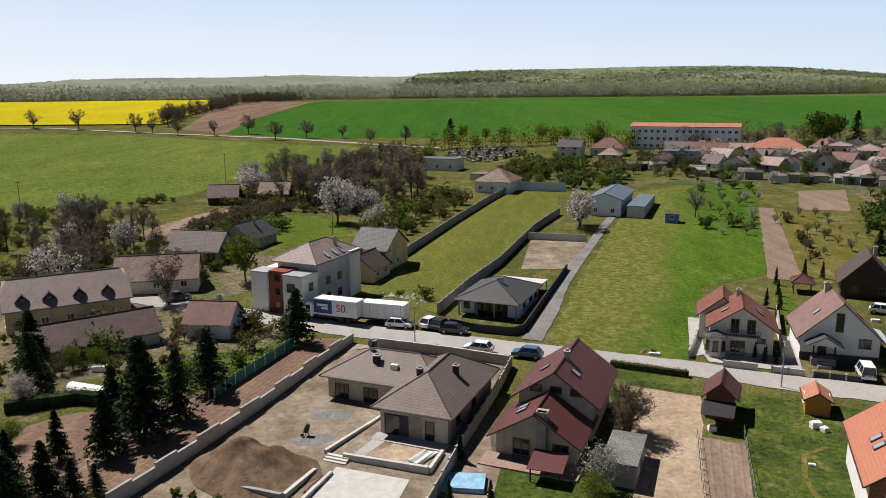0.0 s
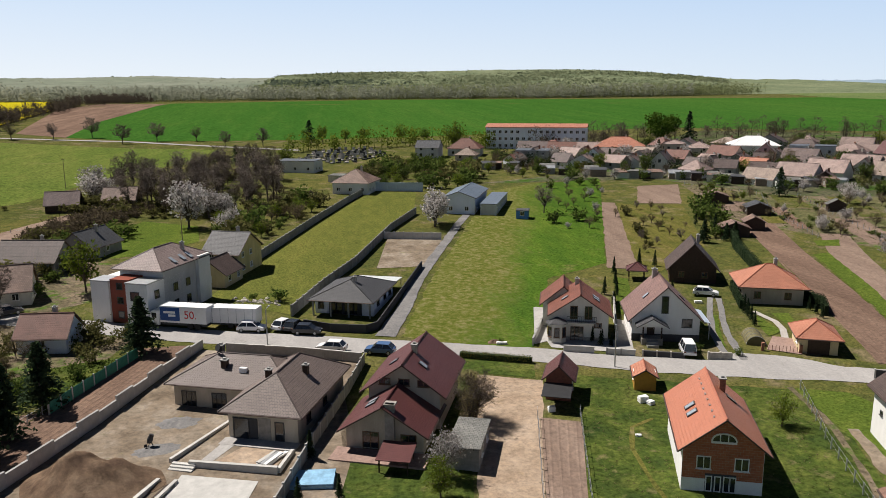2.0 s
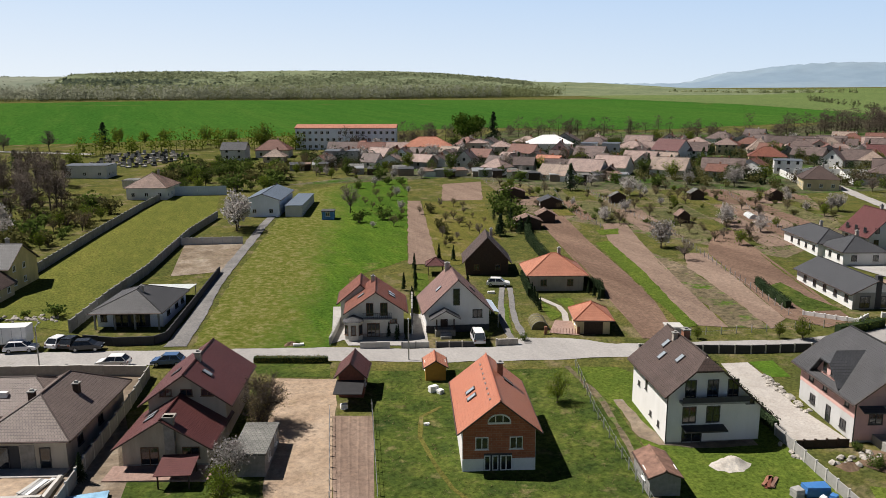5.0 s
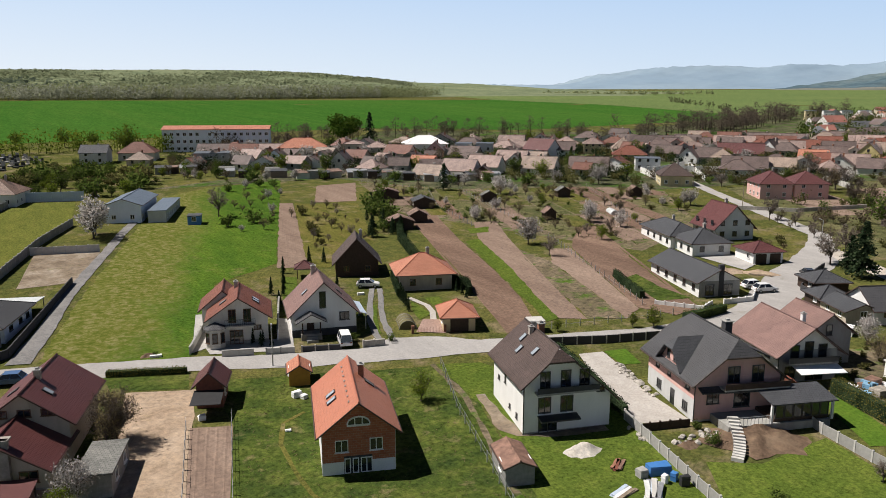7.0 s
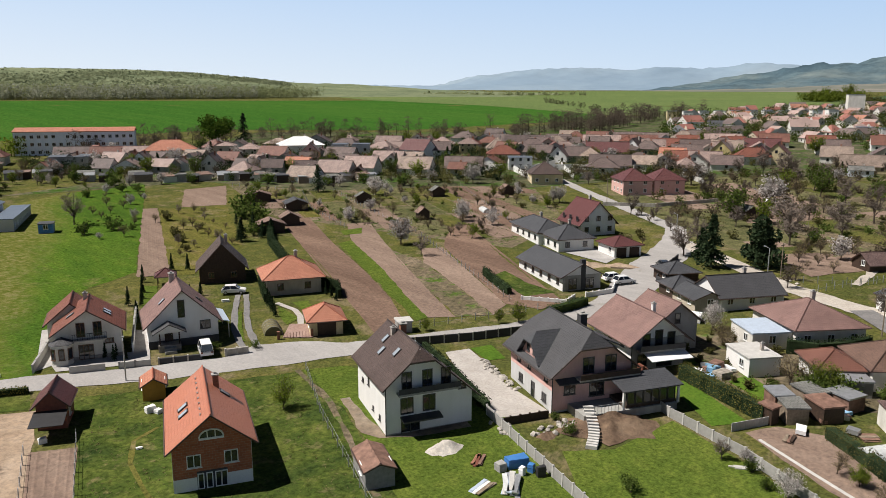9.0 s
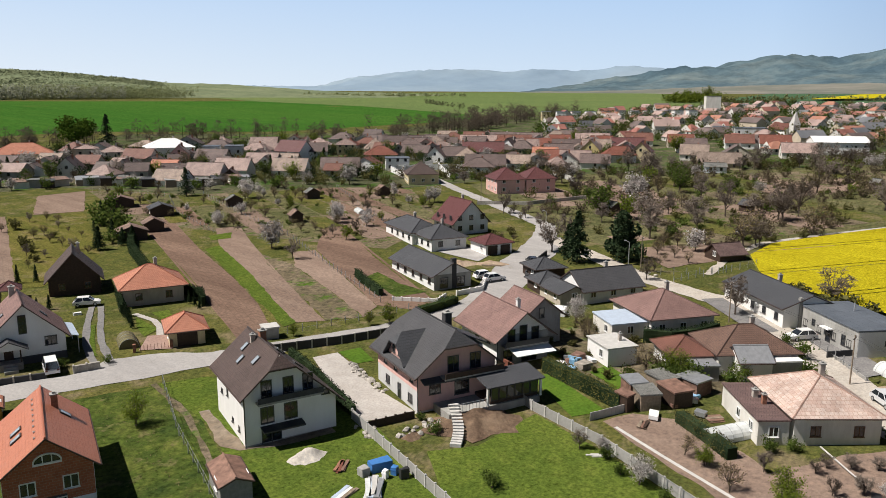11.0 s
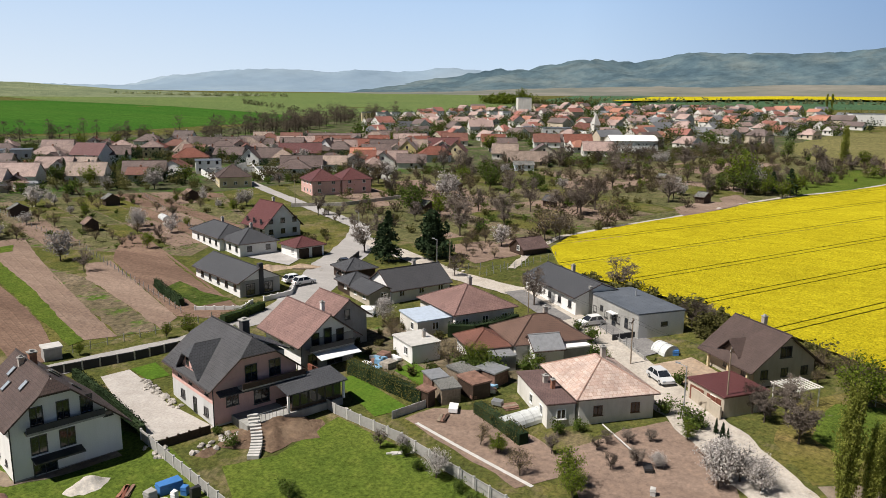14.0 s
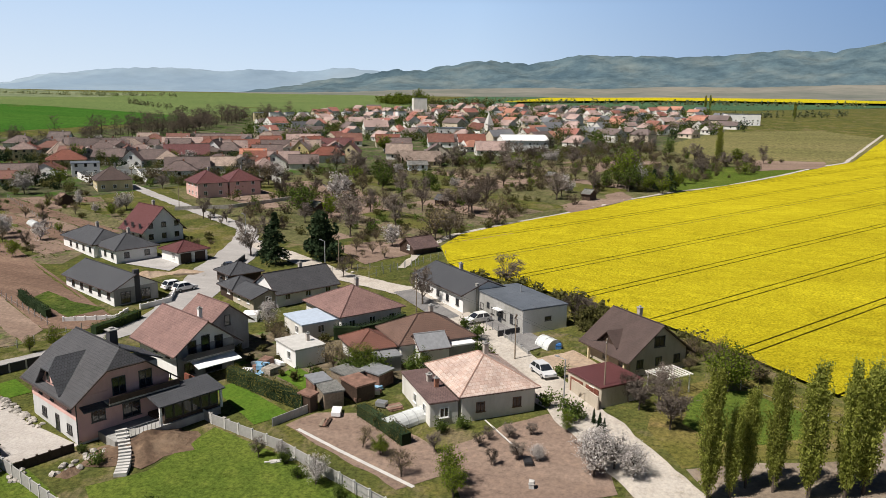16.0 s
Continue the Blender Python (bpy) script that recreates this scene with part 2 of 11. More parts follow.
WHITE = plaster("white_plaster", (0.76, 0.755, 0.74), 0.1)
OFFWHITE = plaster("offwhite_plaster", (0.68, 0.66, 0.615), 0.2)
CREAM = plaster("cream_plaster", (0.62, 0.52, 0.33))
YELLOW = plaster("yellow_plaster", (0.66, 0.55, 0.27))
BEIGE = plaster("beige_plaster", (0.50, 0.44, 0.36))
PINK = plaster("pink_plaster", (0.66, 0.42, 0.38), 0.15)
GREY = plaster("grey_plaster", (0.36, 0.355, 0.34), 0.3)
GREY_LIGHT = plaster("light_grey_plaster", (0.54, 0.54, 0.54), 0.15)
BLUEWHITE = plaster("bluish_white_plaster", (0.78, 0.82, 0.90), 0.08)
DARKPLASTER = plaster("anthracite_plaster", (0.075, 0.075, 0.08), 0.2)
REDBROWN = plaster("red_brown_plaster", (0.27, 0.085, 0.06), 0.2)
BRICKWALL, _nt, _b = mat("hollow_brick", (0.42, 0.15, 0.08), 0.9)
_n = noise_node(_nt, 1.2, 6, 0.65)
_tc = _nt.nodes.new("ShaderNodeTexCoord")
_mp = _nt.nodes.new("ShaderNodeMapping")
_mp.inputs["Rotation"].default_value = (radians(90), 0, 0)
_br = _nt.nodes.new("ShaderNodeTexBrick")
_br.inputs["Scale"].default_value = 1.0
_br.inputs["Brick Width"].default_value, _br.inputs["Row Height"].default_value, _br.inputs["Mortar Size"].default_value = 0.5, 0.25, 0.012
_br.inputs["Color1"].default_value, _br.inputs["Color2"].default_value, _br.inputs["Mortar"].default_value = (0.40, 0.14, 0.075, 1), (0.33, 0.105, 0.055, 1), (0.36, 0.25, 0.18, 1)
_nt.links.new(_tc.outputs["Object"], _mp.inputs[0])
_nt.links.new(_mp.outputs[0], _br.inputs["Vector"])
_nt.links.new(mix(_nt, 0.6, _br.outputs[0], ramp(_nt, _n.outputs[0], [(0.3, (0.7, 0.7, 0.7)), (0.7, (1.2, 1.15, 1.1))]), "MULTIPLY"), _b.inputs["Base Color"])


def roof_mat(name, c1, c2, joint, tw=0.3, th=0.36, rough=0.6, stain=0.3, rand=0.0, spec=0.3, lift=0.03):
    """Rows of tiles laid in metres over the roof's own map."""
    m, nt, b = mat(name, c1, rough, 0, spec)
    uv = nt.nodes.new("ShaderNodeUVMap")
    br = nt.nodes.new("ShaderNodeTexBrick")
    br.inputs["Scale"].default_value = 1.0
    br.inputs["Brick Width"].default_value, br.inputs["Row Height"].default_value = tw, th
    br.inputs["Mortar Size"].default_value, br.inputs["Mortar Smooth"].default_value = 0.026, 0.6
    br.inputs["Color1"].default_value, br.inputs["Color2"].default_value, br.inputs["Mortar"].default_value = (*c1, 1), (*c2, 1), (*joint, 1)
    nt.links.new(uv.outputs[0], br.inputs["Vector"])
    n1, n2 = noise_node(nt, 0.35, 6, 0.7), noise_node(nt, 3.5, 4, 0.6)
    c = mix(nt, 1.0, br.outputs[0], ramp(nt, n1.outputs[0], [(0.3, (1 - stain,) * 3), (0.55, (1, 1, 1)), (0.75, (1 + stain * 0.6, 1 + stain * 0.55, 1 + stain * 0.5))]), "MULTIPLY")
    c = mix(nt, 0.5, c, ramp(nt, n2.outputs[0], [(0.3, (0.75, 0.75, 0.76)), (0.7, (1.2, 1.2, 1.18))]), "MULTIPLY")
    if rand:
        c = tint_random(nt, c, rand)
    nt.links.new(c, b.inputs["Base Color"])
    inv = nt.nodes.new("ShaderNodeMath")
    inv.operation = "SUBTRACT"
    inv.inputs[0].default_value = 1.0
    nt.links.new(br.outputs["Fac"], inv.inputs[1])
    bump(nt, b, inv.outputs[0], 0.8, lift)
    return m


R_ROSE = roof_mat("rose_tiles", (0.25, 0.155, 0.135), (0.215, 0.13, 0.115), (0.125, 0.072, 0.065))
R_ORANGE = roof_mat("orange_tiles", (0.45, 0.175, 0.105), (0.43, 0.16, 0.095), (0.37, 0.125, 0.072), stain=0.1, rough=0.45, spec=0.5)
R_SALMON = roof_mat("salmon_tiles", (0.47, 0.21, 0.135), (0.42, 0.18, 0.115), (0.3, 0.1, 0.06), stain=0.2)
R_RED = roof_mat("red_tiles", (0.215, 0.08, 0.055), (0.185, 0.068, 0.046), (0.11, 0.035, 0.022), stain=0.25)
R_MAROON = roof_mat("maroon_metal_tiles", (0.13, 0.05, 0.048), (0.115, 0.044, 0.043), (0.06, 0.018, 0.018), tw=0.28, th=0.42, rough=0.45, stain=0.15)
R_BROWN = roof_mat("brown_tiles", (0.095, 0.066, 0.058), (0.08, 0.055, 0.048), (0.045, 0.033, 0.03), stain=0.25)
R_TAUPE = roof_mat("taupe_tiles", (0.19, 0.15, 0.135), (0.165, 0.13, 0.115), (0.085, 0.066, 0.06), stain=0.15)
R_LONG = roof_mat("rose_grey_tiles", (0.27, 0.21, 0.195), (0.235, 0.18, 0.165), (0.13, 0.095, 0.088), stain=0.25)
R_DUSKY = roof_mat("plum_brown_tiles", (0.17, 0.115, 0.105), (0.14, 0.09, 0.084), (0.07, 0.045, 0.042), stain=0.3)
R_DARK = roof_mat("anthracite_tiles", (0.082, 0.082, 0.087), (0.068, 0.068, 0.073), (0.022, 0.022, 0.024), stain=0.2, rough=0.6)
R_SLATE = roof_mat("slate_grey_tiles", (0.078, 0.081, 0.088), (0.065, 0.068, 0.075), (0.024, 0.024, 0.028), stain=0.2, rough=0.6)
R_OLD = roof_mat("weathered_tiles", (0.28, 0.185, 0.145), (0.21, 0.135, 0.105), (0.10, 0.07, 0.055), stain=0.45)
R_PATCHY = roof_mat("faded_tiles", (0.54, 0.44, 0.385), (0.46, 0.335, 0.28), (0.34, 0.22, 0.175), tw=0.5, th=0.5, stain=0.35, rough=0.8)
R_BLUE = roof_mat("blue_grey_sheet", (0.135, 0.165, 0.205), (0.125, 0.155, 0.195), (0.075, 0.09, 0.115), tw=0.9, th=8.0, rough=0.4, stain=0.15)
R_FLAT = roof_mat("roofing_felt", (0.11, 0.125, 0.145), (0.10, 0.115, 0.135), (0.065, 0.075, 0.09), tw=1.0, th=9.0, rough=0.55, stain=0.25)
R_GREYOLD = roof_mat("mossy_grey_slabs", (0.20, 0.20, 0.185), (0.16, 0.16, 0.15), (0.07, 0.07, 0.065), tw=0.4, th=0.4, stain=0.5, rough=0.9)
R_VILLAGE_B = roof_mat("village_red_tiles", (0.215, 0.092, 0.068), (0.185, 0.078, 0.058), (0.10, 0.036, 0.026), stain=0.3, rand=0.4)

R_WARM = roof_mat("warm_brown_tiles", (0.17, 0.105, 0.08), (0.14, 0.085, 0.065), (0.06, 0.036, 0.028), stain=0.25)
R_OLDRED = roof_mat("rusty_red_tiles", (0.19, 0.088, 0.066), (0.165, 0.075, 0.056), (0.11, 0.045, 0.03), stain=0.3)


def simple(name, base, rough=0.6, metal=0.0, vary=0.2, scale=2.0, spec=0.4, rand=0.0, relief=0.0):
    m, nt, b = mat(name, base, rough, metal, spec)
    n = noise_node(nt, scale, 5, 0.65)
    c = mix(nt, 1.0, base, ramp(nt, n.outputs[0], [(0.3, (1 - vary,) * 3), (0.7, (1 + vary,) * 3)]), "MULTIPLY")
    if rand:
        c = tint_random(nt, c, rand)
    nt.links.new(c, b.inputs["Base Color"])
    if relief:
        bump(nt, b, n.outputs[0], relief, 0.03)
    return m


GLASS = simple("window_glass", (0.018, 0.022, 0.028), 0.08, 0, 0.3, 0.7, 0.8)
GLASS_SKY = simple("skylight_glass", (0.30, 0.34, 0.38), 0.1, 0, 0.1, 1.0, 0.9)
FRAME_WHITE = simple("white_frame", (0.72, 0.72, 0.70), 0.5, 0, 0.05)
FRAME_DARK = simple("dark_frame", (0.045, 0.042, 0.042), 0.5, 0, 0.1)
FRAME_BROWN = simple("brown_frame", (0.12, 0.065, 0.035), 0.6)
WOOD_DARK = simple("dark_stained_wood", (0.045, 0.027, 0.018), 0.75, 0, 0.35, 3.0)
WOOD = simple("weathered_wood", (0.21, 0.165, 0.12), 0.85, 0, 0.35, 3.0)
WOOD_RED = simple("red_brown_wood", (0.16, 0.055, 0.035), 0.7, 0, 0.25, 3.0)
METAL = simple("galvanised_steel", (0.42, 0.43, 0.44), 0.45, 0.6, 0.15)
METAL_DARK = simple("dark_metal", (0.04, 0.04, 0.042), 0.5, 0.3, 0.15)
GUTTER = simple("brown_gutter", (0.075, 0.05, 0.042), 0.5, 0.2, 0.1)
CONC = simple("cast_concrete", (0.30, 0.295, 0.28), 0.9, 0, 0.22, 0.9, 0.2, rand=0.07, relief=0.3)
CONC_LIGHT = simple("light_concrete", (0.46, 0.45, 0.425), 0.9, 0, 0.15, 1.1, 0.2, rand=0.05, relief=0.2)
BLOCK = simple("concrete_blocks", (0.24, 0.235, 0.225), 0.95, 0, 0.2, 2.2, 0.2, rand=0.12, relief=0.4)
BRICK_OLD = simple("old_brick", (0.27, 0.13, 0.085), 0.9, 0, 0.35, 3.0, 0.2)
CHIMNEY = simple("chimney_render", (0.40, 0.36, 0.32), 0.9, 0, 0.2, 3.0, 0.2)
RUST = simple("rusty_sheet", (0.20, 0.115, 0.085), 0.8, 0.1, 0.45, 1.3)
SHEET_WHITE = simple("white_painted_sheet", (0.78, 0.78, 0.77), 0.4, 0, 0.05)
SHEET_BLUE = simple("blue_painted_sheet", (0.05, 0.17, 0.42), 0.5, 0, 0.1)
PALE_BLUE = simple("pale_blue_sheet", (0.42, 0.49, 0.58), 0.4, 0, 0.12)
TARP = simple("blue_tarpaulin", (0.22, 0.40, 0.56), 0.5, 0, 0.3, 1.5)
NET_GREEN = simple("green_shade_net", (0.03, 0.17, 0.115), 0.8, 0, 0.25, 1.5)
OCHRE = simple("ochre_paint", (0.40, 0.20, 0.028), 0.7, 0, 0.15)
POLY = simple("polythene_film", (0.55, 0.57, 0.56), 0.35, 0, 0.2, 1.2)
STONE = simple("rough_stone", (0.36, 0.335, 0.30), 0.95, 0, 0.3, 1.5, 0.2, rand=0.3, relief=0.6)
RUBBER = simple("black_rubber", (0.02, 0.02, 0.02), 0.85, 0, 0.1)
CLUTTER = simple("weathered_clutter", (0.22, 0.20, 0.17), 0.85, 0, 0.5, 1.6, 0.3, rand=0.5)

# ---- mesh tools ----


class Shape:
    """Vertices and faces of one part, gathered in code."""

    def __init__(self):
        self.v, self.f, self.uv = [], [], {}

    def face(self, pts, mapped=False):
        i = len(self.v)
        self.v += [tuple(p) for p in pts]
        self.f.append(tuple(range(i, i + len(pts))))
        if mapped:
            a, b, c = Vector(pts[0]), Vector(pts[1]), Vector(pts[2])
            n = (b - a).cross(c - a).normalized()
            flat = Vector((0, 0, 1)).cross(n)
            flat = flat.normalized() if flat.length > 1e-3 else Vector((1, 0, 0))
            up = n.cross(flat)
            self.uv[len(self.f) - 1] = [(Vector(p).dot(flat), Vector(p).dot(up)) for p in pts]
        return self

    def slab(self, pts, th, mapped=True):
        """A flat plate under the given upper outline."""
        low = [(x, y, z - th) for x, y, z in pts]
        self.face(pts, mapped)
        self.face(low[::-1])
        for k in range(len(pts)):
            j = (k + 1) % len(pts)
            self.face([pts[j], pts[k], low[k], low[j]])
        return self

    def prism(self, outline, z0, z1):
        return self.slab([(x, y, z1) for x, y in outline], z1 - z0, False)

    def box(self, x0, x1, y0, y1, z0, z1):
        return self.prism([(x0, y0), (x1, y0), (x1, y1), (x0, y1)], z0, z1)

    def tube(self, a, b, ra, rb=None, n=6, cap=True):
        a, b, rb = Vector(a), Vector(b), ra if rb is None else rb
        d = (b - a).normalized()
        s = d.orthogonal().normalized()
        t = d.cross(s)
        ring = [(math.cos(2 * math.pi * k / n), math.sin(2 * math.pi * k / n)) for k in range(n)]
        i = len(self.v)
        self.v += [tuple(a + ra * (c * s + q * t)) for c, q in ring] + [tuple(b + rb * (c * s + q * t)) for c, q in ring]
        self.f += [(i + k, i + (k + 1) % n, i + n + (k + 1) % n, i + n + k) for k in range(n)]
        if cap:
            self.f += [tuple(range(i + n - 1, i - 1, -1)), tuple(range(i + n, i + 2 * n))]
        return self

    def mesh(self, name, material, smooth=False):
        me = bpy.data.meshes.new(name)
        if len(self.v) < 1500:
            seen, to = {}, []
            for p in self.v:
                to.append(seen.setdefault(tuple(round(c, 4) for c in p), len(seen)))
            verts, faces = list(seen), [tuple(dict.fromkeys(to[i] for i in f)) for f in self.f]
        else:
            verts, faces = self.v, self.f
        me.from_pydata(verts, [], faces)
        if self.uv:
            layer = me.uv_layers.new(name="UVMap")
            for p in me.polygons:
                for k, li in enumerate(p.loop_indices):
                    if p.index in self.uv:
                        layer.data[li].uv = self.uv[p.index][k]
        me.materials.append(material)
        if smooth:
            me.shade_smooth()
        me.update()
        return me


def part(name, shape, material, parent, label="", smooth=False, at=None):
    me = shape if isinstance(shape, bpy.types.Mesh) else shape.mesh(name, material, smooth)
    ob = new(name, me)
    ob.parent = parent
    if at is not None:
        ob.matrix_basis = at
    return tagged(ob, label)


def thing(name, x, y, rot, label, category, group="", kind="", dz=0.0, scale=1.0):
    ob = new(name)
    ob.empty_display_size = 0.3
    ob.matrix_basis = pose(x, y, zg(x, y) + dz, 0, 0, rot) @ Matrix.Scale(scale, 4)
    return tagged(ob, label, category, group, kind)


# ---- terrain ----
CX, CY = 9.0, -6.0


def zg(x, y):
    r = math.hypot(x - CX, y - CY)
    return 0.032 * max(0.0, min(r, 900) - 70) + 0.014 * max(0.0, r - 900)


def ground_sheet():
    radii = [0.0, 20, 40, 55, 70]
    while radii[-1] < 4700:
        radii.append(radii[-1] * 1.05 if radii[-1] < 855 or radii[-1] > 905 else 900 if radii[-1] < 899 else 945)
    n, v, f = 240, [(CX, CY, 0.0)], []
    for r in radii[1:]:
        for k in range(n):
            a = 2 * math.pi * k / n
            v.append((CX + r * math.cos(a), CY + r * math.sin(a), zg(CX + r, CY)))
    for k in range(n):
        f.append((0, 1 + k, 1 + (k + 1) % n))
    for i in range(len(radii) - 2):
        a, b = 1 + i * n, 1 + (i + 1) * n
        for k in range(n):
            j = (k + 1) % n
            f.append((a + k, b + k, b + j, a + j))
    me = bpy.data.meshes.new("ground")
    me.from_pydata(v, [], f)
    me.materials.append(GRASS)
    return tagged(new("ground", me), "rough spring grass over gently rising land", "ground", kind="structure")


ground_sheet()


def patch(name, outline, material, label, category="ground", lift=0.05, step=8.0, kind="structure", wobble=0.0, relief=0.0):
    """A piece of ground of its own, draped over the land."""
    bm = bmesh.new()
    pts = []
    for k, (x, y) in enumerate(outline):
        pts.append((x, y))
        if wobble:
            x2, y2 = outline[(k + 1) % len(outline)]
            d = math.hypot(x2 - x, y2 - y)
            m = int(d / max(wobble * 5, 1.5))
            for q in range(1, m):
                fx, fy = x + (x2 - x) * q / m, y + (y2 - y) * q / m
                o = wobble * noise.noise((fx * 0.35, fy * 0.35, 3.1)) * 2
                pts.append((fx - (y2 - y) / d * o, fy + (x2 - x) / d * o))
    bm.faces.new([bm.verts.new((x, y, 0)) for x, y in pts])
    bmesh.ops.triangulate(bm, faces=bm.faces[:])
    xs, ys = [p[0] for p in pts], [p[1] for p in pts]
    for lo, hi, axis in ((min(xs), max(xs), 0), (min(ys), max(ys), 1)):
        c = math.floor(lo / step) * step + step
        while c < hi:
            co, no = (c, 0, 0) if axis == 0 else (0, c, 0), (1, 0, 0) if axis == 0 else (0, 1, 0)
            bmesh.ops.bisect_plane(bm, geom=bm.verts[:] + bm.edges[:] + bm.faces[:], plane_co=co, plane_no=no, dist=1e-4)
            c += step
    edge = {v for e in bm.edges if len(e.link_faces) == 1 for v in e.verts}
    for v in bm.verts:
        x, y = v.co.x, v.co.y
        v.co.z = zg(x, y) + lift * 0.4 * (1 + math.hypot(x - CX, y - CY) / 200)
        if relief and v not in edge:
            v.co.z += relief * abs(noise.noise((x * 0.45, y * 0.45, 0)))
    bmesh.ops.recalc_face_normals(bm, faces=bm.faces[:])
    if sum(f.normal.z for f in bm.faces) < 0:
        bmesh.ops.reverse_faces(bm, faces=bm.faces[:])
    me = bpy.data.meshes.new(name)
    bm.to_mesh(me)
    bm.free()
    me.materials.append(material)
    return tagged(new(name, me), label, category, kind=kind)


def strip(points, widths):
    """The outline of a band along a line."""
    left, right = [], []
    for k, (x, y) in enumerate(points):
        a, b = points[max(k - 1, 0)], points[min(k + 1, len(points) - 1)]
        dx, dy = b[0] - a[0], b[1] - a[1]
        d = math.hypot(dx, dy)
        w = (widths if isinstance(widths, (int, float)) else widths[k]) / 2
        left.append((x - dy / d * w, y + dx / d * w))
        right.append((x + dy / d * w, y - dx / d * w))
    return left + right[::-1]

# ---- fields and plots ----
patch("pasture", [(-330, 470), (-180.5, 452), (-85, 402), (-39, 390), (-50, 330), (-68, 300), (-80, 240), (-88, 226), (-104, 212), (-123, 200), (-190, 185), (-400, 230), (-430, 420)], LEFT_FIELD, "wide pale green pasture beside the village", "field", 0.05, 24)
patch("rape_field_far", [(-560, 900), (-440, 1000), (-320, 1060), (-232, 790), (-200, 545), (-300, 522), (-480, 500), (-700, 620)], RAPE, "far yellow field of flowering rape", "field", 0.5, 40)
patch("ploughed_field", [(-171, 500), (-232, 790), (-240, 1000), (-157, 950), (-150, 604), (-134, 470)], SOIL_DARK, "bare brown ploughed field", "field", 0.06, 40)
patch("wheat_field", [(-134, 470), (-150, 604), (-157, 980), (120, 1130), (399, 1050), (700, 930), (620, 560), (580, 420), (520, 380), (430, 390), (330, 395), (240, 470), (120, 455), (0, 440), (-80, 440)], WHEAT, "broad deep green wheat field", "field", 0.06, 40)
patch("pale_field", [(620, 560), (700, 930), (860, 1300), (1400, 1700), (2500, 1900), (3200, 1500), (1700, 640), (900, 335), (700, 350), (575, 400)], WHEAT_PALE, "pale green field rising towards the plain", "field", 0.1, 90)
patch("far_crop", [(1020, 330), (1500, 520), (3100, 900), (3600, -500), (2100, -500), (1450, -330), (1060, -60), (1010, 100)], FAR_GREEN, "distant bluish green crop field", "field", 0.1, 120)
patch("far_rape", [(1330, 330), (2050, 400), (2500, 120), (2400, -260), (1900, -420), (1580, -420), (1640, -200), (1780, -60), (1760, 110)], RAPE, "distant yellow strip of flowering rape", "field", 1.2, 90)
patch("village_green", [(60, 255), (110, 275), (130, 330), (250, 440), (360, 350), (560, 390), (900, 320), (1010, 130), (800, -40), (560, -20), (440, 10), (330, 90), (260, 150), (190, 170), (150, 200), (125, 250)], VILLAGE, "trodden yards and gardens between the houses", "ground", 0.04, 24)
patch("allotment_ground", [(165, 60), (175, 90), (195, 118), (225, 155), (260, 148), (330, 88), (440, 8), (400, -60), (322, -30), (276, 0), (220, 26), (174, 38)], ALLOTMENT, "overgrown allotments with bare earth and grass", "ground", 0.045, 12)
patch("garden_ground", [(112, 178), (128, 236), (150, 205), (190, 185), (205, 165), (168, 120), (134, 108), (126, 131)], GARDEN, "garden plots with grass and dug beds", "ground", 0.045, 10)
patch("mown_lawn", [(-15.6, 130.2), (-1.2, 119.2), (11.0, 149.5), (31.0, 202), (37.4, 240.5), (22.6, 245.0), (3.9, 193), (-9.7, 151)], LAWN_MOWN, "long mown yellow-green lawn between walls", "lawn", 0.06, 10)
patch("back_lawn", [(-43.1, 171.5), (-43.0, 192.2), (-40.2, 204.3), (-25.5, 195.8), (-22.8, 177.9), (-31.3, 166.6), (-38.6, 163.1)], LAWN, "bright green lawn among trees", "lawn", 0.06, 10)
patch("orchard_strip", [(-74.3, 180.8), (-69.4, 198.8), (-62.4, 217.0), (-58.8, 212.4), (-64.1, 191.4), (-68.3, 171.0)], SOIL, "dug brown strip beside the pasture", "ground", 0.06, 10, wobble=0.3)
patch("meadow", [(15.5, 105.8), (20, 102.2), (33.2, 97.4), (36, 101), (47, 132.2), (62.2, 140.8), (106, 254), (80, 250), (61, 237), (44, 189), (25, 136)], MEADOW, "open green meadow beside a gravel drive", "ground", 0.06, 8, wobble=0.3)
patch("soil_bed", [(88.4, 208.8), (92.2, 207.4), (66.5, 134.6), (61, 137)], SOIL, "narrow dug brown vegetable bed", "ground", 0.10, 8, wobble=0.2)
patch("soil_bed", [(112.3, 236), (127, 236), (110.1, 201), (98.2, 205.1)], SOIL, "square dug brown vegetable plot", "ground", 0.10, 8, wobble=0.2)
patch("grass_plot", [(97.6, 202), (109, 198), (88.5, 148), (70, 132.2), (66, 135), (92.5, 207)], MEADOW_PALE, "grassy garden plot with fruit trees", "ground", 0.08, 8)
patch("ploughed_plot", [(108.4, 166.0), (122.1, 177.6), (106.9, 140.1), (97.2, 113.2), (90.1, 95.8), (81.2, 79.1), (76.6, 81.9), (90.1, 114.7), (100.0, 141.5)], SOIL_DARK, "long bare brown ploughed plot", "ground", 0.09, 8, wobble=0.08)
patch("green_strip", [(106.8, 137.3), (98.6, 116.1), (91.6, 98.6), (87.4, 87.7), (85.3, 82.7), (87.9, 82.9), (91.8, 92.3), (100.8, 112.2), (111.0, 137.9)], LAWN, "narrow bright green strip of young crop", "ground", 0.14, 6, wobble=0.25)
patch("green_strip", [(115.1, 148.6), (121.4, 148.3), (117.5, 142.7), (113.2, 144.1)], LAWN, "short green bed in bare soil", "ground", 0.14, 6, wobble=0.25)
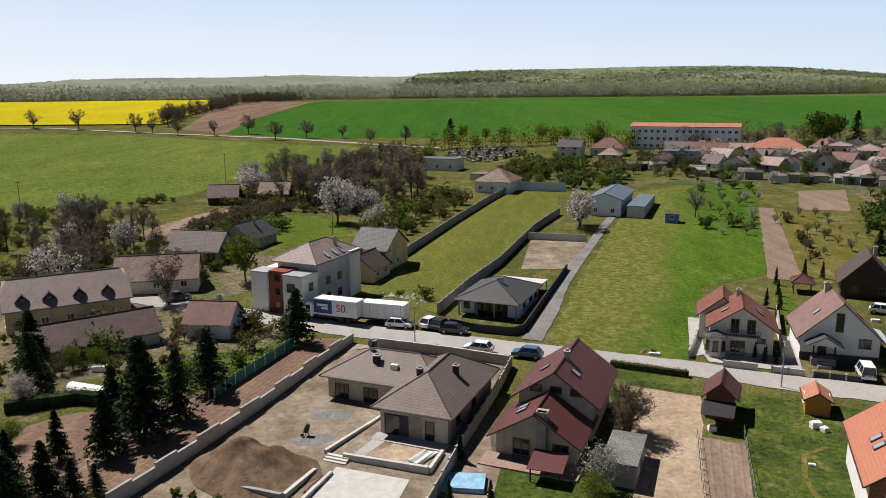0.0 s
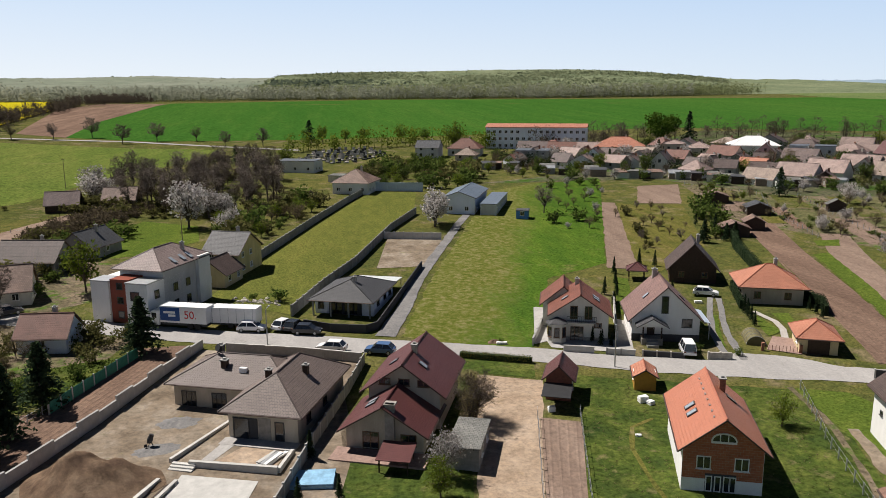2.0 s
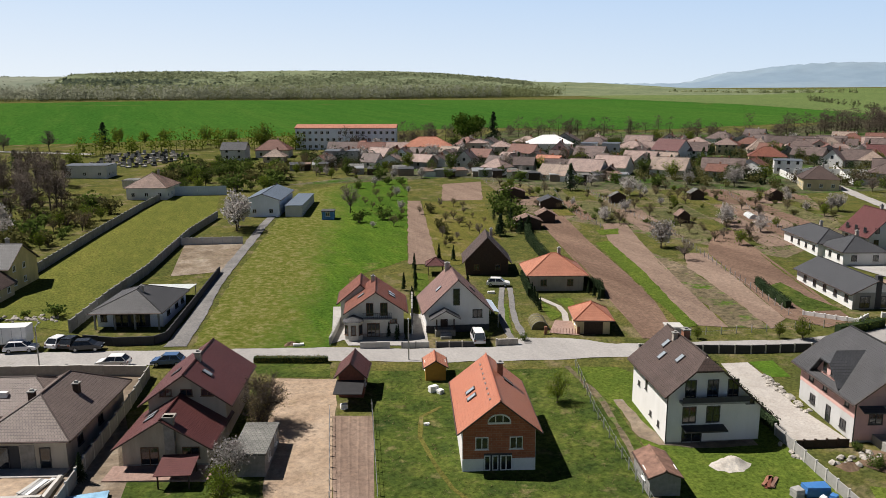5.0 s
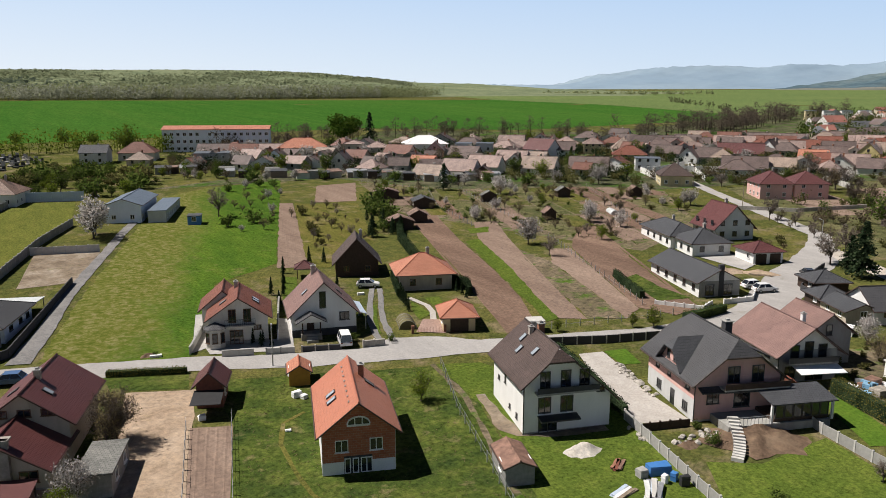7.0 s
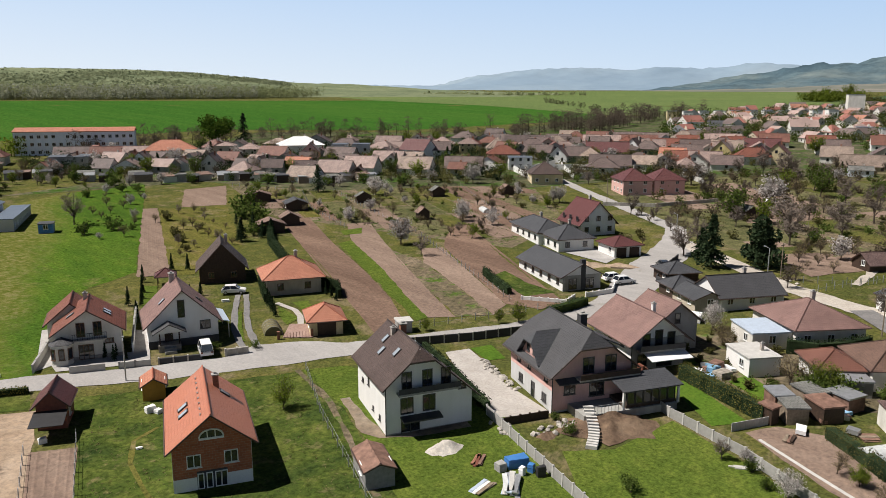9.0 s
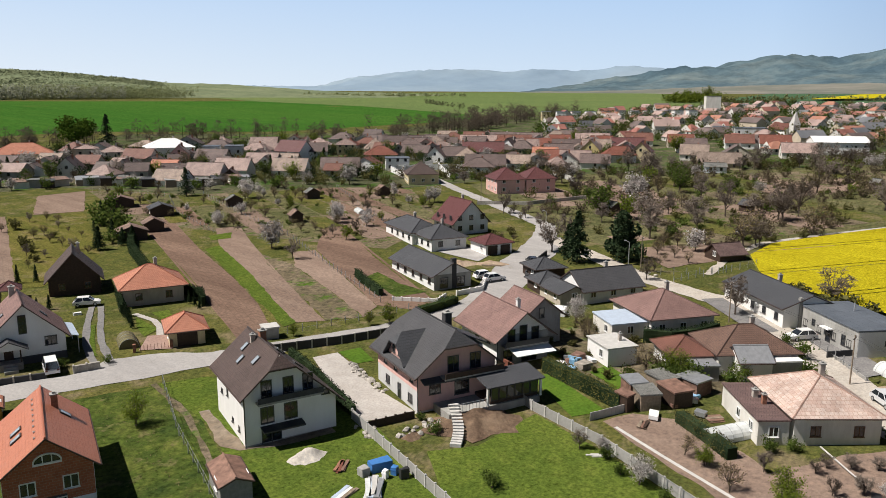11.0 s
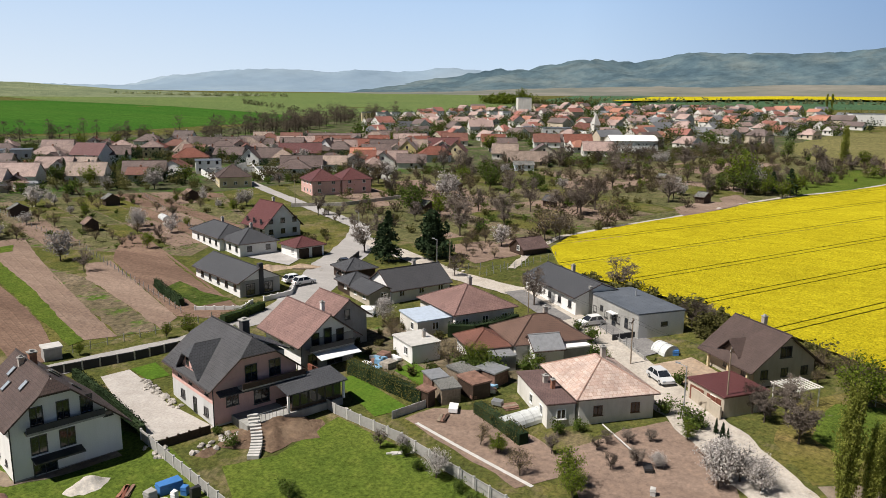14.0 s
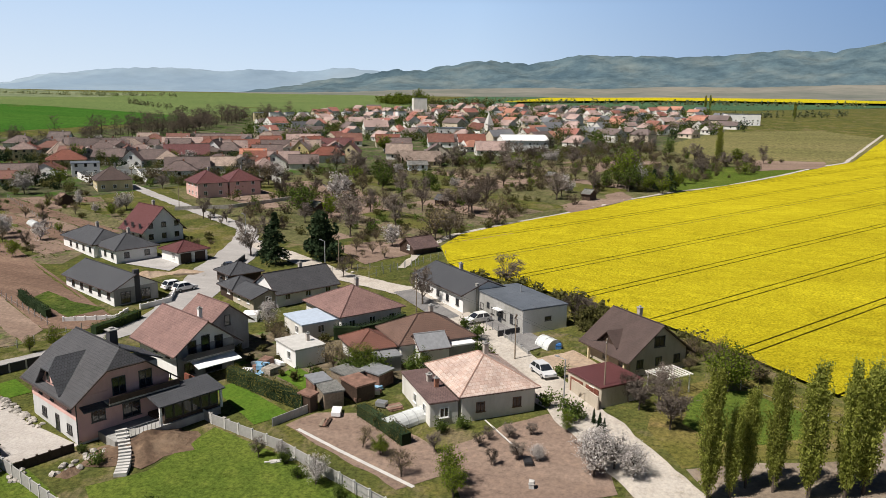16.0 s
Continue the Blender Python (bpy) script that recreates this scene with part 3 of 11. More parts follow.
patch("ploughed_plot", [(127.6, 165.0), (133.6, 167.0), (124.5, 147.8), (113.0, 126.2), (101.6, 102.5), (91.5, 80.1), (87.9, 82.9), (91.8, 92.3), (100.8, 112.2), (111.0, 137.9)], SOIL, "long pale brown ploughed plot", "ground", 0.09, 8, wobble=0.15)
patch("fallow_plot", [(112.3, 125.3), (111.1, 112.0), (103.8, 93.0), (96.8, 76.8), (91.5, 80.1), (101.6, 102.5)], GARDEN, "fallow plot with thin grass", "ground", 0.10, 8, wobble=0.5)
patch("ploughed_plot", [(118.2, 120.9), (122.7, 118.9), (111.4, 97.1), (102.4, 79.3), (96.8, 76.8), (103.8, 93.0), (111.1, 112.0)], SOIL, "dug brown strip before a wire fence", "ground", 0.105, 8, wobble=0.3)
patch("ploughed_plot", [(139.0, 135.0), (145.0, 134.1), (126.7, 104.3), (117.2, 86.4), (111.0, 73.4), (104.8, 73.6), (102.7, 79.9), (111.7, 97.4), (123.0, 118.6)], SOIL_DARK, "dug brown plot behind a wire fence", "ground", 0.11, 8, wobble=0.2)
patch("crop_patch", [(113.0, 93.8), (118.3, 95.0), (115.0, 85.8), (114.2, 78.5), (108.3, 80.5)], LAWN_ROUGH, "small bright green crop patch", "ground", 0.15, 5, wobble=0.3)
patch("yard", [(15.5, 146), (25, 146), (33, 169.0), (20.6, 173)], SITE, "dusty fenced yard", "ground", 0.10, 8)
patch("sandy_lot", [(23.4, 89.4), (31.2, 86.0), (22.6, 57.6), (16.6, 59.8)], SOIL_LIGHT, "empty sandy building lot", "ground", 0.05, 6, wobble=0.2)
patch("vegetable_beds", [(27.8, 75.8), (32.0, 73.8), (26.4, 57.0), (22.6, 57.6)], SOIL, "dug vegetable beds with trodden paths", "ground", 0.06, 4)
patch("green_lot", [(33.5, 88.5), (37.1, 87.5), (45.5, 84.0), (60.2, 78.2), (62.5, 72), (58, 62), (50, 40), (44, 32), (22, 40), (26.4, 57.0), (32.1, 74)], LAWN_ROUGH, "rough green grass round the brick house", "lawn", 0.045, 5)
patch("green_lot", [(61.0, 77.2), (66.5, 74.5), (69.5, 62), (71.5, 50), (66.5, 38), (63, 30), (52, 36), (50.5, 42), (58.5, 62)], LAWN, "bright green lawn round the white house", "lawn", 0.05, 5)
patch("dirt_path", strip([(60.5, 77.5), (58.6, 67), (55.0, 57.5), (51.5, 49.0), (47.0, 38)], 0.8), GARDEN, "trodden dry strip along a fence", "path", 0.09, 5, wobble=0.2)
patch("dirt_path", strip([(40.2, 73), (37.0, 71.5), (35.0, 67), (34.2, 61), (33.9, 56), (34.6, 52)], 0.45), MEADOW_PALE, "narrow trodden path in the grass", "path", 0.085, 5, wobble=0.1)
patch("bare_earth", [(57.4, 54.9), (56.6, 57.2), (59.8, 66.2), (60.9, 65.8), (59.4, 60.5), (58.3, 55.6), (62.0, 53.4), (67.2, 51.6), (66.8, 50.4), (61.5, 52.2)], SITE, "bare earth strip along the walls of the white house", "ground", 0.10, 4, wobble=0.25)
patch("big_lawn", [(64.6, 33.2), (70, 40), (74.4, 36.6), (84.8, 36.2), (81.8, 26), (76.2, 12), (70, 2), (58, 12)], LAWN, "wide mown lawn behind concrete fence", "lawn", 0.06, 5)
patch("small_lawn", [(93.5, 42.6), (96.2, 41.3), (90.7, 30.2), (86.8, 32.5)], LAWN_BRIGHT, "small bright lawn inside a hedge", "lawn", 0.09, 4)
patch("small_lawn", [(99.8, 37.5), (104.1, 36.7), (97.7, 29.0), (95.5, 29.3)], LAWN_BRIGHT, "narrow bright grass strip behind a hedge", "lawn", 0.09, 4, wobble=0.3)
patch("bare_garden", [(88.0, 29.2), (92, 27.5), (94.5, 21), (89, 12), (84, 9), (79.8, 12.4)], SOIL, "bare garden earth with a plank path", "ground", 0.08, 4, wobble=0.2)
patch("bare_garden", [(87.5, 11.2), (96.5, 6.3), (101, 2.2), (97.5, -3.5), (86, -7.5), (78, 4)], SOIL, "bare earth orchard beside the road", "ground", 0.08, 4, wobble=0.3)
patch("paved_yard", [(79.8, 69.5), (83.3, 68.3), (81.6, 63.5), (78.3, 56.4), (76.1, 46.6), (70.0, 50.4), (74.3, 59.1)], PAVING, "pale paved yard with rock edging", "paving", 0.08, 4)
patch("front_lawn", [(83.5, 68.3), (86.8, 67.3), (84.5, 62.2), (82.0, 63.3)], LAWN_BRIGHT, "small green front lawn", "lawn", 0.09, 4)
patch("ploughed_plot", [(-22.3, 107.0), (-14.8, 107.0), (-17.6, 96.1), (-22.2, 83.1), (-30.3, 63.8), (-36.5, 66.5), (-28, 88)], SOIL_DARK, "dark ploughed garden strip along a wall", "ground", 0.07, 5, wobble=0.2)
patch("garden_earth", [(-36.5, 66.5), (-28.5, 87), (-40, 84), (-50, 76), (-44, 56), (-34, 58)], SOIL_DARK, "bare earth under dark firs", "ground", 0.065, 5, wobble=0.4)
patch("garden_lawn", [(-44, 92), (-32, 101), (-22.6, 104.5), (-27.6, 88), (-38, 86)], LAWN_ROUGH, "garden lawn behind a green net", "lawn", 0.08, 5, wobble=0.3)
patch("building_site", [(-13.4, 105.0), (-17.0, 95.5), (-21.6, 82.6), (-25.8, 72.6), (-31, 60), (2, 56), (6.5, 69), (1.2, 71.5), (5.8, 88), (9, 99)], SITE, "dusty building site with patches of weeds", "ground", 0.055, 5)
patch("verge", [(22.0, 96.6), (31.9, 92.3), (30.5, 86.7), (22.0, 90.7)], LAWN_ROUGH, "grass verge behind a low hedge", "ground", 0.06, 5)
patch("verge", [(36, 89.8), (48, 84.6), (60, 80.2), (60, 77), (45, 83), (34, 87.5)], GRASS, "dry grass verge", "ground", 0.06, 5, wobble=0.3)
patch("side_garden", [(5.6, 69.5), (13.5, 68.8), (17.0, 79), (21.9, 90), (16.4, 59.9), (4, 62)], LAWN_ROUGH, "back garden lawn", "lawn", 0.06, 5)
patch("roadside_grass", [(93, -13), (101, -9), (112, -10), (121, -18), (112, -34), (101, -30), (97, -20)], MEADOW_PALE, "rough grass below the yellow field", "ground", 0.06, 5, wobble=0.4)
patch("side_lawn", [(100.6, -15.6), (103.6, -12.6), (108.6, -13.0), (114.6, -15.0), (115.6, -20.0), (111.4, -25.4), (105.6, -27.6), (101.0, -21.0)], LAWN, "sunny green lawn behind the garage", "lawn", 0.12, 4, wobble=0.5)
patch("stony_ground", [(84, -18), (93, -13.4), (96.6, -20), (100.6, -30), (111, -34.6), (100, -48), (84, -36)], SITE, "stony bare ground under the poplars", "ground", 0.06, 5, wobble=0.4)

patch("yard_ground", [(-66, 128), (-36, 119), (-24, 111), (-27, 97), (-44, 92.5), (-60, 84), (-84, 100), (-80, 122)], GARDEN, "trodden yards with weeds and bare earth", "ground", 0.035, 6)
patch("yard_ground", [(-40, 126), (-70, 138), (-72, 160), (-58, 168), (-36, 158), (-28, 140)], GARDEN, "old garden ground with weeds", "ground", 0.035, 6)
patch("yard_ground", [(99, 43.5), (107, 52), (122, 45), (114, 37.5), (121, 30), (112, 17), (104, 21), (97, 30)], GARDEN, "cluttered yard ground between the houses", "ground", 0.05, 4)
patch("house_yard", [(110.5, 0.6), (117.5, 7.4), (123.0, 3.0), (117.0, -3.4), (113.5, -3.0)], SOIL_LIGHT, "trodden front yard of the villa", "paving", 0.1, 4, wobble=0.3)
# ---- roads ----
patch("road", strip([(-75, 136), (-40, 121.5), (-16, 111.5), (0, 106.3), (17, 100.3), (33, 94.6), (46, 88.4), (60, 83.2), (70.5, 79.3), (80.5, 75.9), (95, 70.2), (108, 67.6), (118, 68.0), (130, 72.0), (142, 77.0), (155, 81.0), (168, 87)], [5, 5, 5.6, 5.6, 5.4, 5.2, 5.2, 5.6, 5, 4.2, 4, 4.4, 7, 9, 9, 9, 7]), ROAD, "dusty pale asphalt village street", "road", 0.12, 6, wobble=0.25)
patch("side_road", strip([(150, 80), (163, 84.5), (180, 95), (193, 117), (212, 149), (238, 190), (262, 226)], [7, 6.5, 5, 4.2, 4, 4, 4]), ROAD, "pale village lane climbing between gardens", "road", 0.15, 8, wobble=0.25)
patch("side_road", strip([(60, -36), (80, -18), (88, -11.5), (98, -4.6), (107.5, 3.0), (118, 11.2), (130.5, 22.2), (142, 34.5), (147.5, 52), (156, 66), (166, 84)], [6.4, 6.6, 6.6, 6.6, 6.4, 6.4, 6.2, 5.6, 5, 5, 5]), ROAD_DIRT, "pale unpaved lane with wheel tracks", "road", 0.19, 6, wobble=0.3)
patch("drive", strip([(13.0, 106), (17.5, 119), (22.6, 136.6), (31, 160), (41.4, 189), (47, 203), (52, 218)], [3.2, 2.6, 2.2, 2.2, 2.2, 2.2, 2.4]), GRAVEL, "narrow grey gravel drive", "path", 0.16, 6, wobble=0.12)
patch("verge_track", strip([(158, 44), (176, 46.0), (193, 44.6), (212, 35.6), (231, 25.0), (263, 11), (288, -4), (308, -20), (346, -41), (383, -59), (405, -73), (600, -124)], 1.6), ROAD_DIRT, "narrow dirt track along the rape field", "path", 0.12, 10, wobble=0.3)
patch("far_road", strip([(-420, 470), (-290, 500), (-255, 503), (-167, 466), (-92, 438), (-40, 404), (0, 380)], 4.6), ROAD, "pale country road lined with trees", "road", 0.2, 16)
patch("drive", strip([(60.1, 86.9), (61.6, 91.5), (63.5, 97.0), (66.6, 103.6), (69.4, 109.0), (71.6, 113.6)], 1.0), GRAVEL, "curving gravel wheel track", "path", 0.16, 5, wobble=0.1)
patch("drive", strip([(58.4, 87.6), (59.6, 92.2), (61.6, 97.8), (65.0, 104.6), (68.0, 110.0), (70.4, 114.2)], 1.0), GRAVEL, "curving gravel wheel track", "path", 0.16, 5, wobble=0.1)
patch("forecourt", [(56.6, 88.4), (60.7, 89.6), (66.9, 86.3), (72.0, 81.2), (70.5, 78.8), (54.3, 85.0)], ROAD, "dusty gravelly widening of the street", "road", 0.14, 5, wobble=0.4)
patch("forecourt", [(65.3, 89.7), (68.8, 86.9), (71.9, 92.5), (69.2, 94.3)], PATIO, "rose paved garage forecourt", "paving", 0.17, 5)
patch("forecourt", [(139.5, 98.5), (147.5, 96.5), (146, 87), (138, 85)], CONCRETE, "pale concrete forecourt of a garage", "paving", 0.2, 5)
patch("house_yard", [(36.4, 99.6), (34.0, 98.6), (39.0, 115.5), (40.6, 115)], CONCRETE, "pale concrete side yard", "paving", 0.13, 5)
patch("house_yard", [(36.0, 96.9), (46.4, 92.4), (47.2, 95), (46, 98), (36.2, 100.4)], CONCRETE, "pale concrete front yard", "paving", 0.14, 5)
patch("house_yard", [(120, 9), (131, 19), (134.5, 16.5), (124, 6.4)], GRAVEL, "gravel strip before the grey house", "paving", 0.24, 5)
patch("house_yard", [(128.4, 25.2), (141, 38.6), (144, 36), (132, 23)], GRAVEL, "grey gravel parking before the long house", "paving", 0.26, 5)

patch("garden_path", strip([(70.6, 93.3), (72.6, 96.8), (73.6, 100.2), (73.2, 105.6)], 1.0), PAVING, "pale curved garden path", "path", 0.17, 4)
patch("side_drive", [(44.5, 94.7), (47.1, 93.6), (51.4, 105.4), (49.6, 107.3), (47.6, 101)], CONCRETE, "narrow paved drive between two houses", "paving", 0.15, 4)
for _o in ([(51.2, 108.6), (54.6, 110.4), (61.6, 128.4), (59.4, 130.5)], [(72.6, 104.0), (71.9, 96.1), (68.9, 94.6), (70.2, 99.3)], [(75.4, 104.2), (78.1, 103.5), (75.6, 97.2), (74.3, 97.8)], [(59.6, 92.0), (60.5, 92.0), (63.2, 98.4), (66.6, 105.0), (65.8, 105.2), (62.2, 98.6)]):
    patch("garden_lawn", _o, LAWN, "small bright green garden lawn", "lawn", 0.14, 4, wobble=0.15)

# ---- rape field near the lane: raised crop, parted by wheel tracks ----
RAPE_OUTLINE = [(158.5, 31.0), (164.0, 36.0), (178, 42.5), (192, 42.0), (211, 33.0), (230, 22.5), (246, 14.0), (262, 8.5), (286, -7.0), (306, -23), (345, -44), (381, -62), (404, -76), (604, -130), (470, -420), (300, -250), (111, -39), (117, -29.5), (128, -19.5), (139, -7), (148, 8)]
TRACK_U, TRACK_N = Vector((math.cos(radians(-35)), math.sin(radians(-35)))), Vector((math.sin(radians(35)), math.cos(radians(35))))


def rape_span(o):
    """Where a line at the distance o, along the wheel tracks, enters and leaves the field."""
    hits = []
    for a, b in zip(RAPE_OUTLINE, RAPE_OUTLINE[1:] + RAPE_OUTLINE[:1]):
        a, b = Vector(a), Vector(b)
        p, q = a.dot(TRACK_N) - o, b.dot(TRACK_N) - o
        if (p > 0) != (q > 0):
            hits.append((a + (b - a) * p / (p - q)).dot(TRACK_U))
    return min(hits), max(hits)


def rape_field():
    """Beds of raised crop, parted by pairs of wheel tracks."""
    root = thing("rape_field", 170, -20, 0, "bright yellow flowering rape crossed by dark wheel tracks", "field", kind="structure")
    base = root.matrix_basis.inverted()
    offs = [Vector(p).dot(TRACK_N) for p in RAPE_OUTLINE]
    lo, hi = min(offs) + 0.5, max(offs) - 0.3
    cuts, o = [], 90.2
    while o > lo + 20:
        o -= 16.4
    while o < hi - 3:
        cuts += [o - 0.95, o + 0.95]
        o += 16.4
    stops = [lo] + cuts + [hi]
    for k in range(len(stops) - 1):
        a, b = stops[k] + (0.15 if k else 0), stops[k + 1] - (0.15 if k < len(stops) - 2 else 0)
        sh, m, q = Shape(), 110, max(2, int((b - a) / 1.6))
        grid = []
        for i in range(m + 1):
            row = []
            for j in range(q + 1):
                o = a + (b - a) * j / q
                u0, u1 = rape_span(o)
                p = TRACK_N * (o + 0.12 * noise.noise((u0 + i, k, 5.0))) + TRACK_U * (u0 + (u1 - u0) * (i / m) ** 1.7)
                low = i in (0, m) or j in (0, q)
                z = zg(p.x, p.y) + (0.62 if low else 0.72 + 0.22 * noise.noise((p.x * 0.3, p.y * 0.3, 0)))
                row.append(tuple(base @ Vector((p.x, p.y, z))))
            grid.append(row)
        for i in range(m):
            for j in range(q):
                sh.face([grid[i][j], grid[i][j + 1], grid[i + 1][j + 1], grid[i + 1][j]])
        part("crop_bed", sh, RAPE, root)


rape_field()
patch("rape_stubble", RAPE_OUTLINE, RAPE_STEM, "green stems and wheel tracks under the rape", "ground", 0.05, 14)

patch("meadow", [(281, -4), (322, -33), (375, -58), (372, -12), (330, 12)], LAWN, "bright green field beside the village", "field", 0.08, 12)
patch("pale_meadow", [(385, -12), (378, -60), (404, -75), (560, -118), (640, -90), (600, -20), (470, 12)], FALLOW, "pale green fallow field", "field", 0.09, 16)
patch("soil_field", [(405, -36), (406, -65), (378, -61.5), (361, -34), (366, -25)], SOIL, "bare brown field beside the rape", "field", 0.12, 12, wobble=0.5)
for _o in ([(197, 84), (222, 72), (262, 106), (240, 118)], [(184, 36), (204, 30), (212, 36), (190, 44)], [(232, 22), (268, 8), (282, 14), (246, 28)], [(158, 52), (176, 44), (186, 54), (170, 66)], [(262, 60), (300, 40), (320, 56), (282, 78)], [(330, 30), (380, 6), (392, 20), (345, 46)]):
    patch("soil_bed", _o, SOIL, "bare brown allotment plot", "ground", 0.12, 8, wobble=0.5)

# furrows: shallow ridges of loose soil along the dug plots
def furrows(a, b, c, d, gap, m, label):
    """Ridges from edge a-b to edge d-c, each a long low mound."""
    a, b, c, d = Vector(a), Vector(b), Vector(c), Vector(d)
    n, s = int((b - a).length / gap), Shape()
    for k in range(n):
        f = (k + 0.5) / n
        p, q = a.lerp(b, f), d.lerp(c, f)
        side = (b - a).normalized() * gap * 0.3
        steps = max(4, int((q - p).length / 5))
        ring = []
        for j in range(steps + 1):
            o = p.lerp(q, j / steps) + side * 0.4 * noise.noise((k * 1.7, j * 0.9, 2.0))
            z = zg(o.x, o.y) + 0.048 * (1 + math.hypot(o.x - CX, o.y - CY) / 200)
            ring.append(((o.x - side.x, o.y - side.y, z - 0.03), (o.x, o.y, z + 0.006), (o.x + side.x, o.y + side.y, z - 0.03)))
        for u, v in zip(ring, ring[1:]):
            s.face([u[0], v[0], v[1], u[1]]).face([u[1], v[1], v[2], u[2]])
    tagged(new("furrows", s.mesh("furrows", m)), label, "soil", kind="stuff")


furrows((76.6, 81.9), (81.2, 79.1), (122.1, 177.6), (108.4, 166.0), 0.8, SOIL_DARK, "long shallow furrows in brown soil")
furrows((87.9, 82.9), (91.5, 80.1), (124.5, 147.8), (111.0, 137.9), 1.0, SOIL, "shallow furrows in pale brown soil")
furrows((-35.8, 66.4), (-30.8, 64.4), (-15.6, 106.6), (-21.8, 106.6), 0.6, SOIL_DARK, "close furrows in dark garden soil")
furrows((61.4, 136.8), (66.2, 134.8), (91.8, 207.4), (88.8, 208.6), 0.9, SOIL, "furrows in a narrow dug bed")
furrows((22.9, 57.8), (26.3, 57.2), (31.8, 73.8), (28.1, 75.6), 0.7, SOIL, "furrows in vegetable beds")
furrows((102.7, 79.9), (111.0, 73.4), (145.0, 134.1), (123.0, 118.6), 1.0, SOIL_DARK, "furrows behind a wire fence")


def strips(outline, origin, heading, widths, mats, label):
    """Long narrow plots side by side across an outline."""
    u, v = Vector((math.cos(radians(heading)), math.sin(radians(heading)))), Vector((-math.sin(radians(heading)), math.cos(radians(heading))))
    loc = [((Vector(p) - Vector(origin)).dot(u), (Vector(p) - Vector(origin)).dot(v)) for p in outline]

    def span(a):
        hits = []
        for (a0, b0), (a1, b1) in zip(loc, loc[1:] + loc[:1]):
            if (a0 > a) != (a1 > a):
                hits.append(b0 + (b1 - b0) * (a - a0) / (a1 - a0))
        return (min(hits), max(hits)) if len(hits) > 1 else None

    a, rng, k = min(p[0] for p in loc) + 0.5, random.Random(8), 0
    while a < max(p[0] for p in loc) - 3:
        w = rng.choice(widths)
        lo, hi = span(a), span(a + w)
        if lo and hi:
            b0, b1 = max(lo[0], hi[0]), min(lo[1], hi[1])
            cut = rng.uniform(0.35, 0.75)
            for f0, f1 in ((0.0, cut), (cut + 0.02, 1.0)):
                q0, q1 = b0 + (b1 - b0) * f0, b0 + (b1 - b0) * f1
                if q1 - q0 > 4:
                    pts = [Vector(origin) + u * x + v * y for x, y in ((a, q0), (a + w - 0.5, q0), (a + w - 0.5, q1), (a, q1))]
                    m = mats[rng.randrange(len(mats))]
                    patch("garden_plot", [tuple(p) for p in pts], m, label, "ground", 0.1 + 0.01 * (k % 3), 8, wobble=0.2)
                    k += 1
        a += w


strips([(114, 180), (128, 232), (150, 205), (190, 184), (206, 166), (172, 122), (137, 112), (128, 132)], (128, 131), -22, (4, 5, 6.5, 8), (SOIL, GRASS, SOIL, MEADOW_PALE, GARDEN, GRASS, ALLOTMENT, SOIL_DARK), "long narrow garden plot of grass or dug earth")
strips([(170, 64), (200, 112), (232, 146), (300, 100), (380, 40), (330, 10), (276, 10), (222, 36), (176, 48)], (200, 80), -30, (9, 12, 16), (ALLOTMENT, SOIL, ALLOTMENT, GRASS, GARDEN, GRASS, ALLOTMENT), "allotment plot of rough grass or bare earth")

# ---- house kit ----
_cache = {}


def window(parent, x, y, z, w, h, turn=0, fm=None, panes=2, sill=True, glass=None, name="window"):
    """A window on a wall that faces local -y, turned about z. z is its lower edge."""
    fm, glass = fm or FRAME_WHITE, glass or GLASS
    key = ("win", w, h, fm.name, panes, sill)
    if key not in _cache:
        s, b, d = Shape(), 0.09, 0.07
        s.box(-w / 2, w / 2, -d, 0.02, 0, b).box(-w / 2, w / 2, -d, 0.02, h - b, h)
        s.box(-w / 2, -w / 2 + b, -d, 0.02, b, h - b).box(w / 2 - b, w / 2, -d, 0.02, b, h - b)
        for k in range(1, panes):
            c = -w / 2 + w * k / panes
            s.box(c - 0.04, c + 0.04, -d + 0.01, 0.02, b, h - b)
        if sill:
            s.box(-w / 2 - 0.08, w / 2 + 0.08, -0.16, 0.0, -0.05, -0.002)
        _cache[key] = s.mesh("window_frame", fm)
        _cache[key, glass.name] = Shape().box(-w / 2 + b, w / 2 - b, -0.03, 0.01, b, h - b).mesh("pane", glass)
    if (key, glass.name) not in _cache:
        _cache[key, glass.name] = Shape().box(-w / 2 + 0.09, w / 2 - 0.09, -0.03, 0.01, 0.09, h - 0.09).mesh("pane", glass)
    f = part(name, _cache[key], fm, parent, at=pose(x, y, z, 0, 0, turn))
    part("pane", _cache[key, glass.name], glass, f)
    return f


def door(parent, x, y, z, w=1.0, h=2.1, turn=0, m=None, name="door"):
    m = m or WOOD_DARK
    s = Shape().box(-w / 2, w / 2, -0.06, 0.02, 0, h)
    for a, b in ((0.12, 0.45), (0.55, 0.9)):
        s.box(-w / 2 + 0.15, w / 2 - 0.15, -0.085, -0.055, h * a, h * b)
    d = part(name, s, m, parent, at=pose(x, y, z, 0, 0, turn))
    part("door_handle", Shape().box(w / 2 - 0.18, w / 2 - 0.12, -0.14, -0.06, h * 0.47, h * 0.52), METAL, d)
    return d


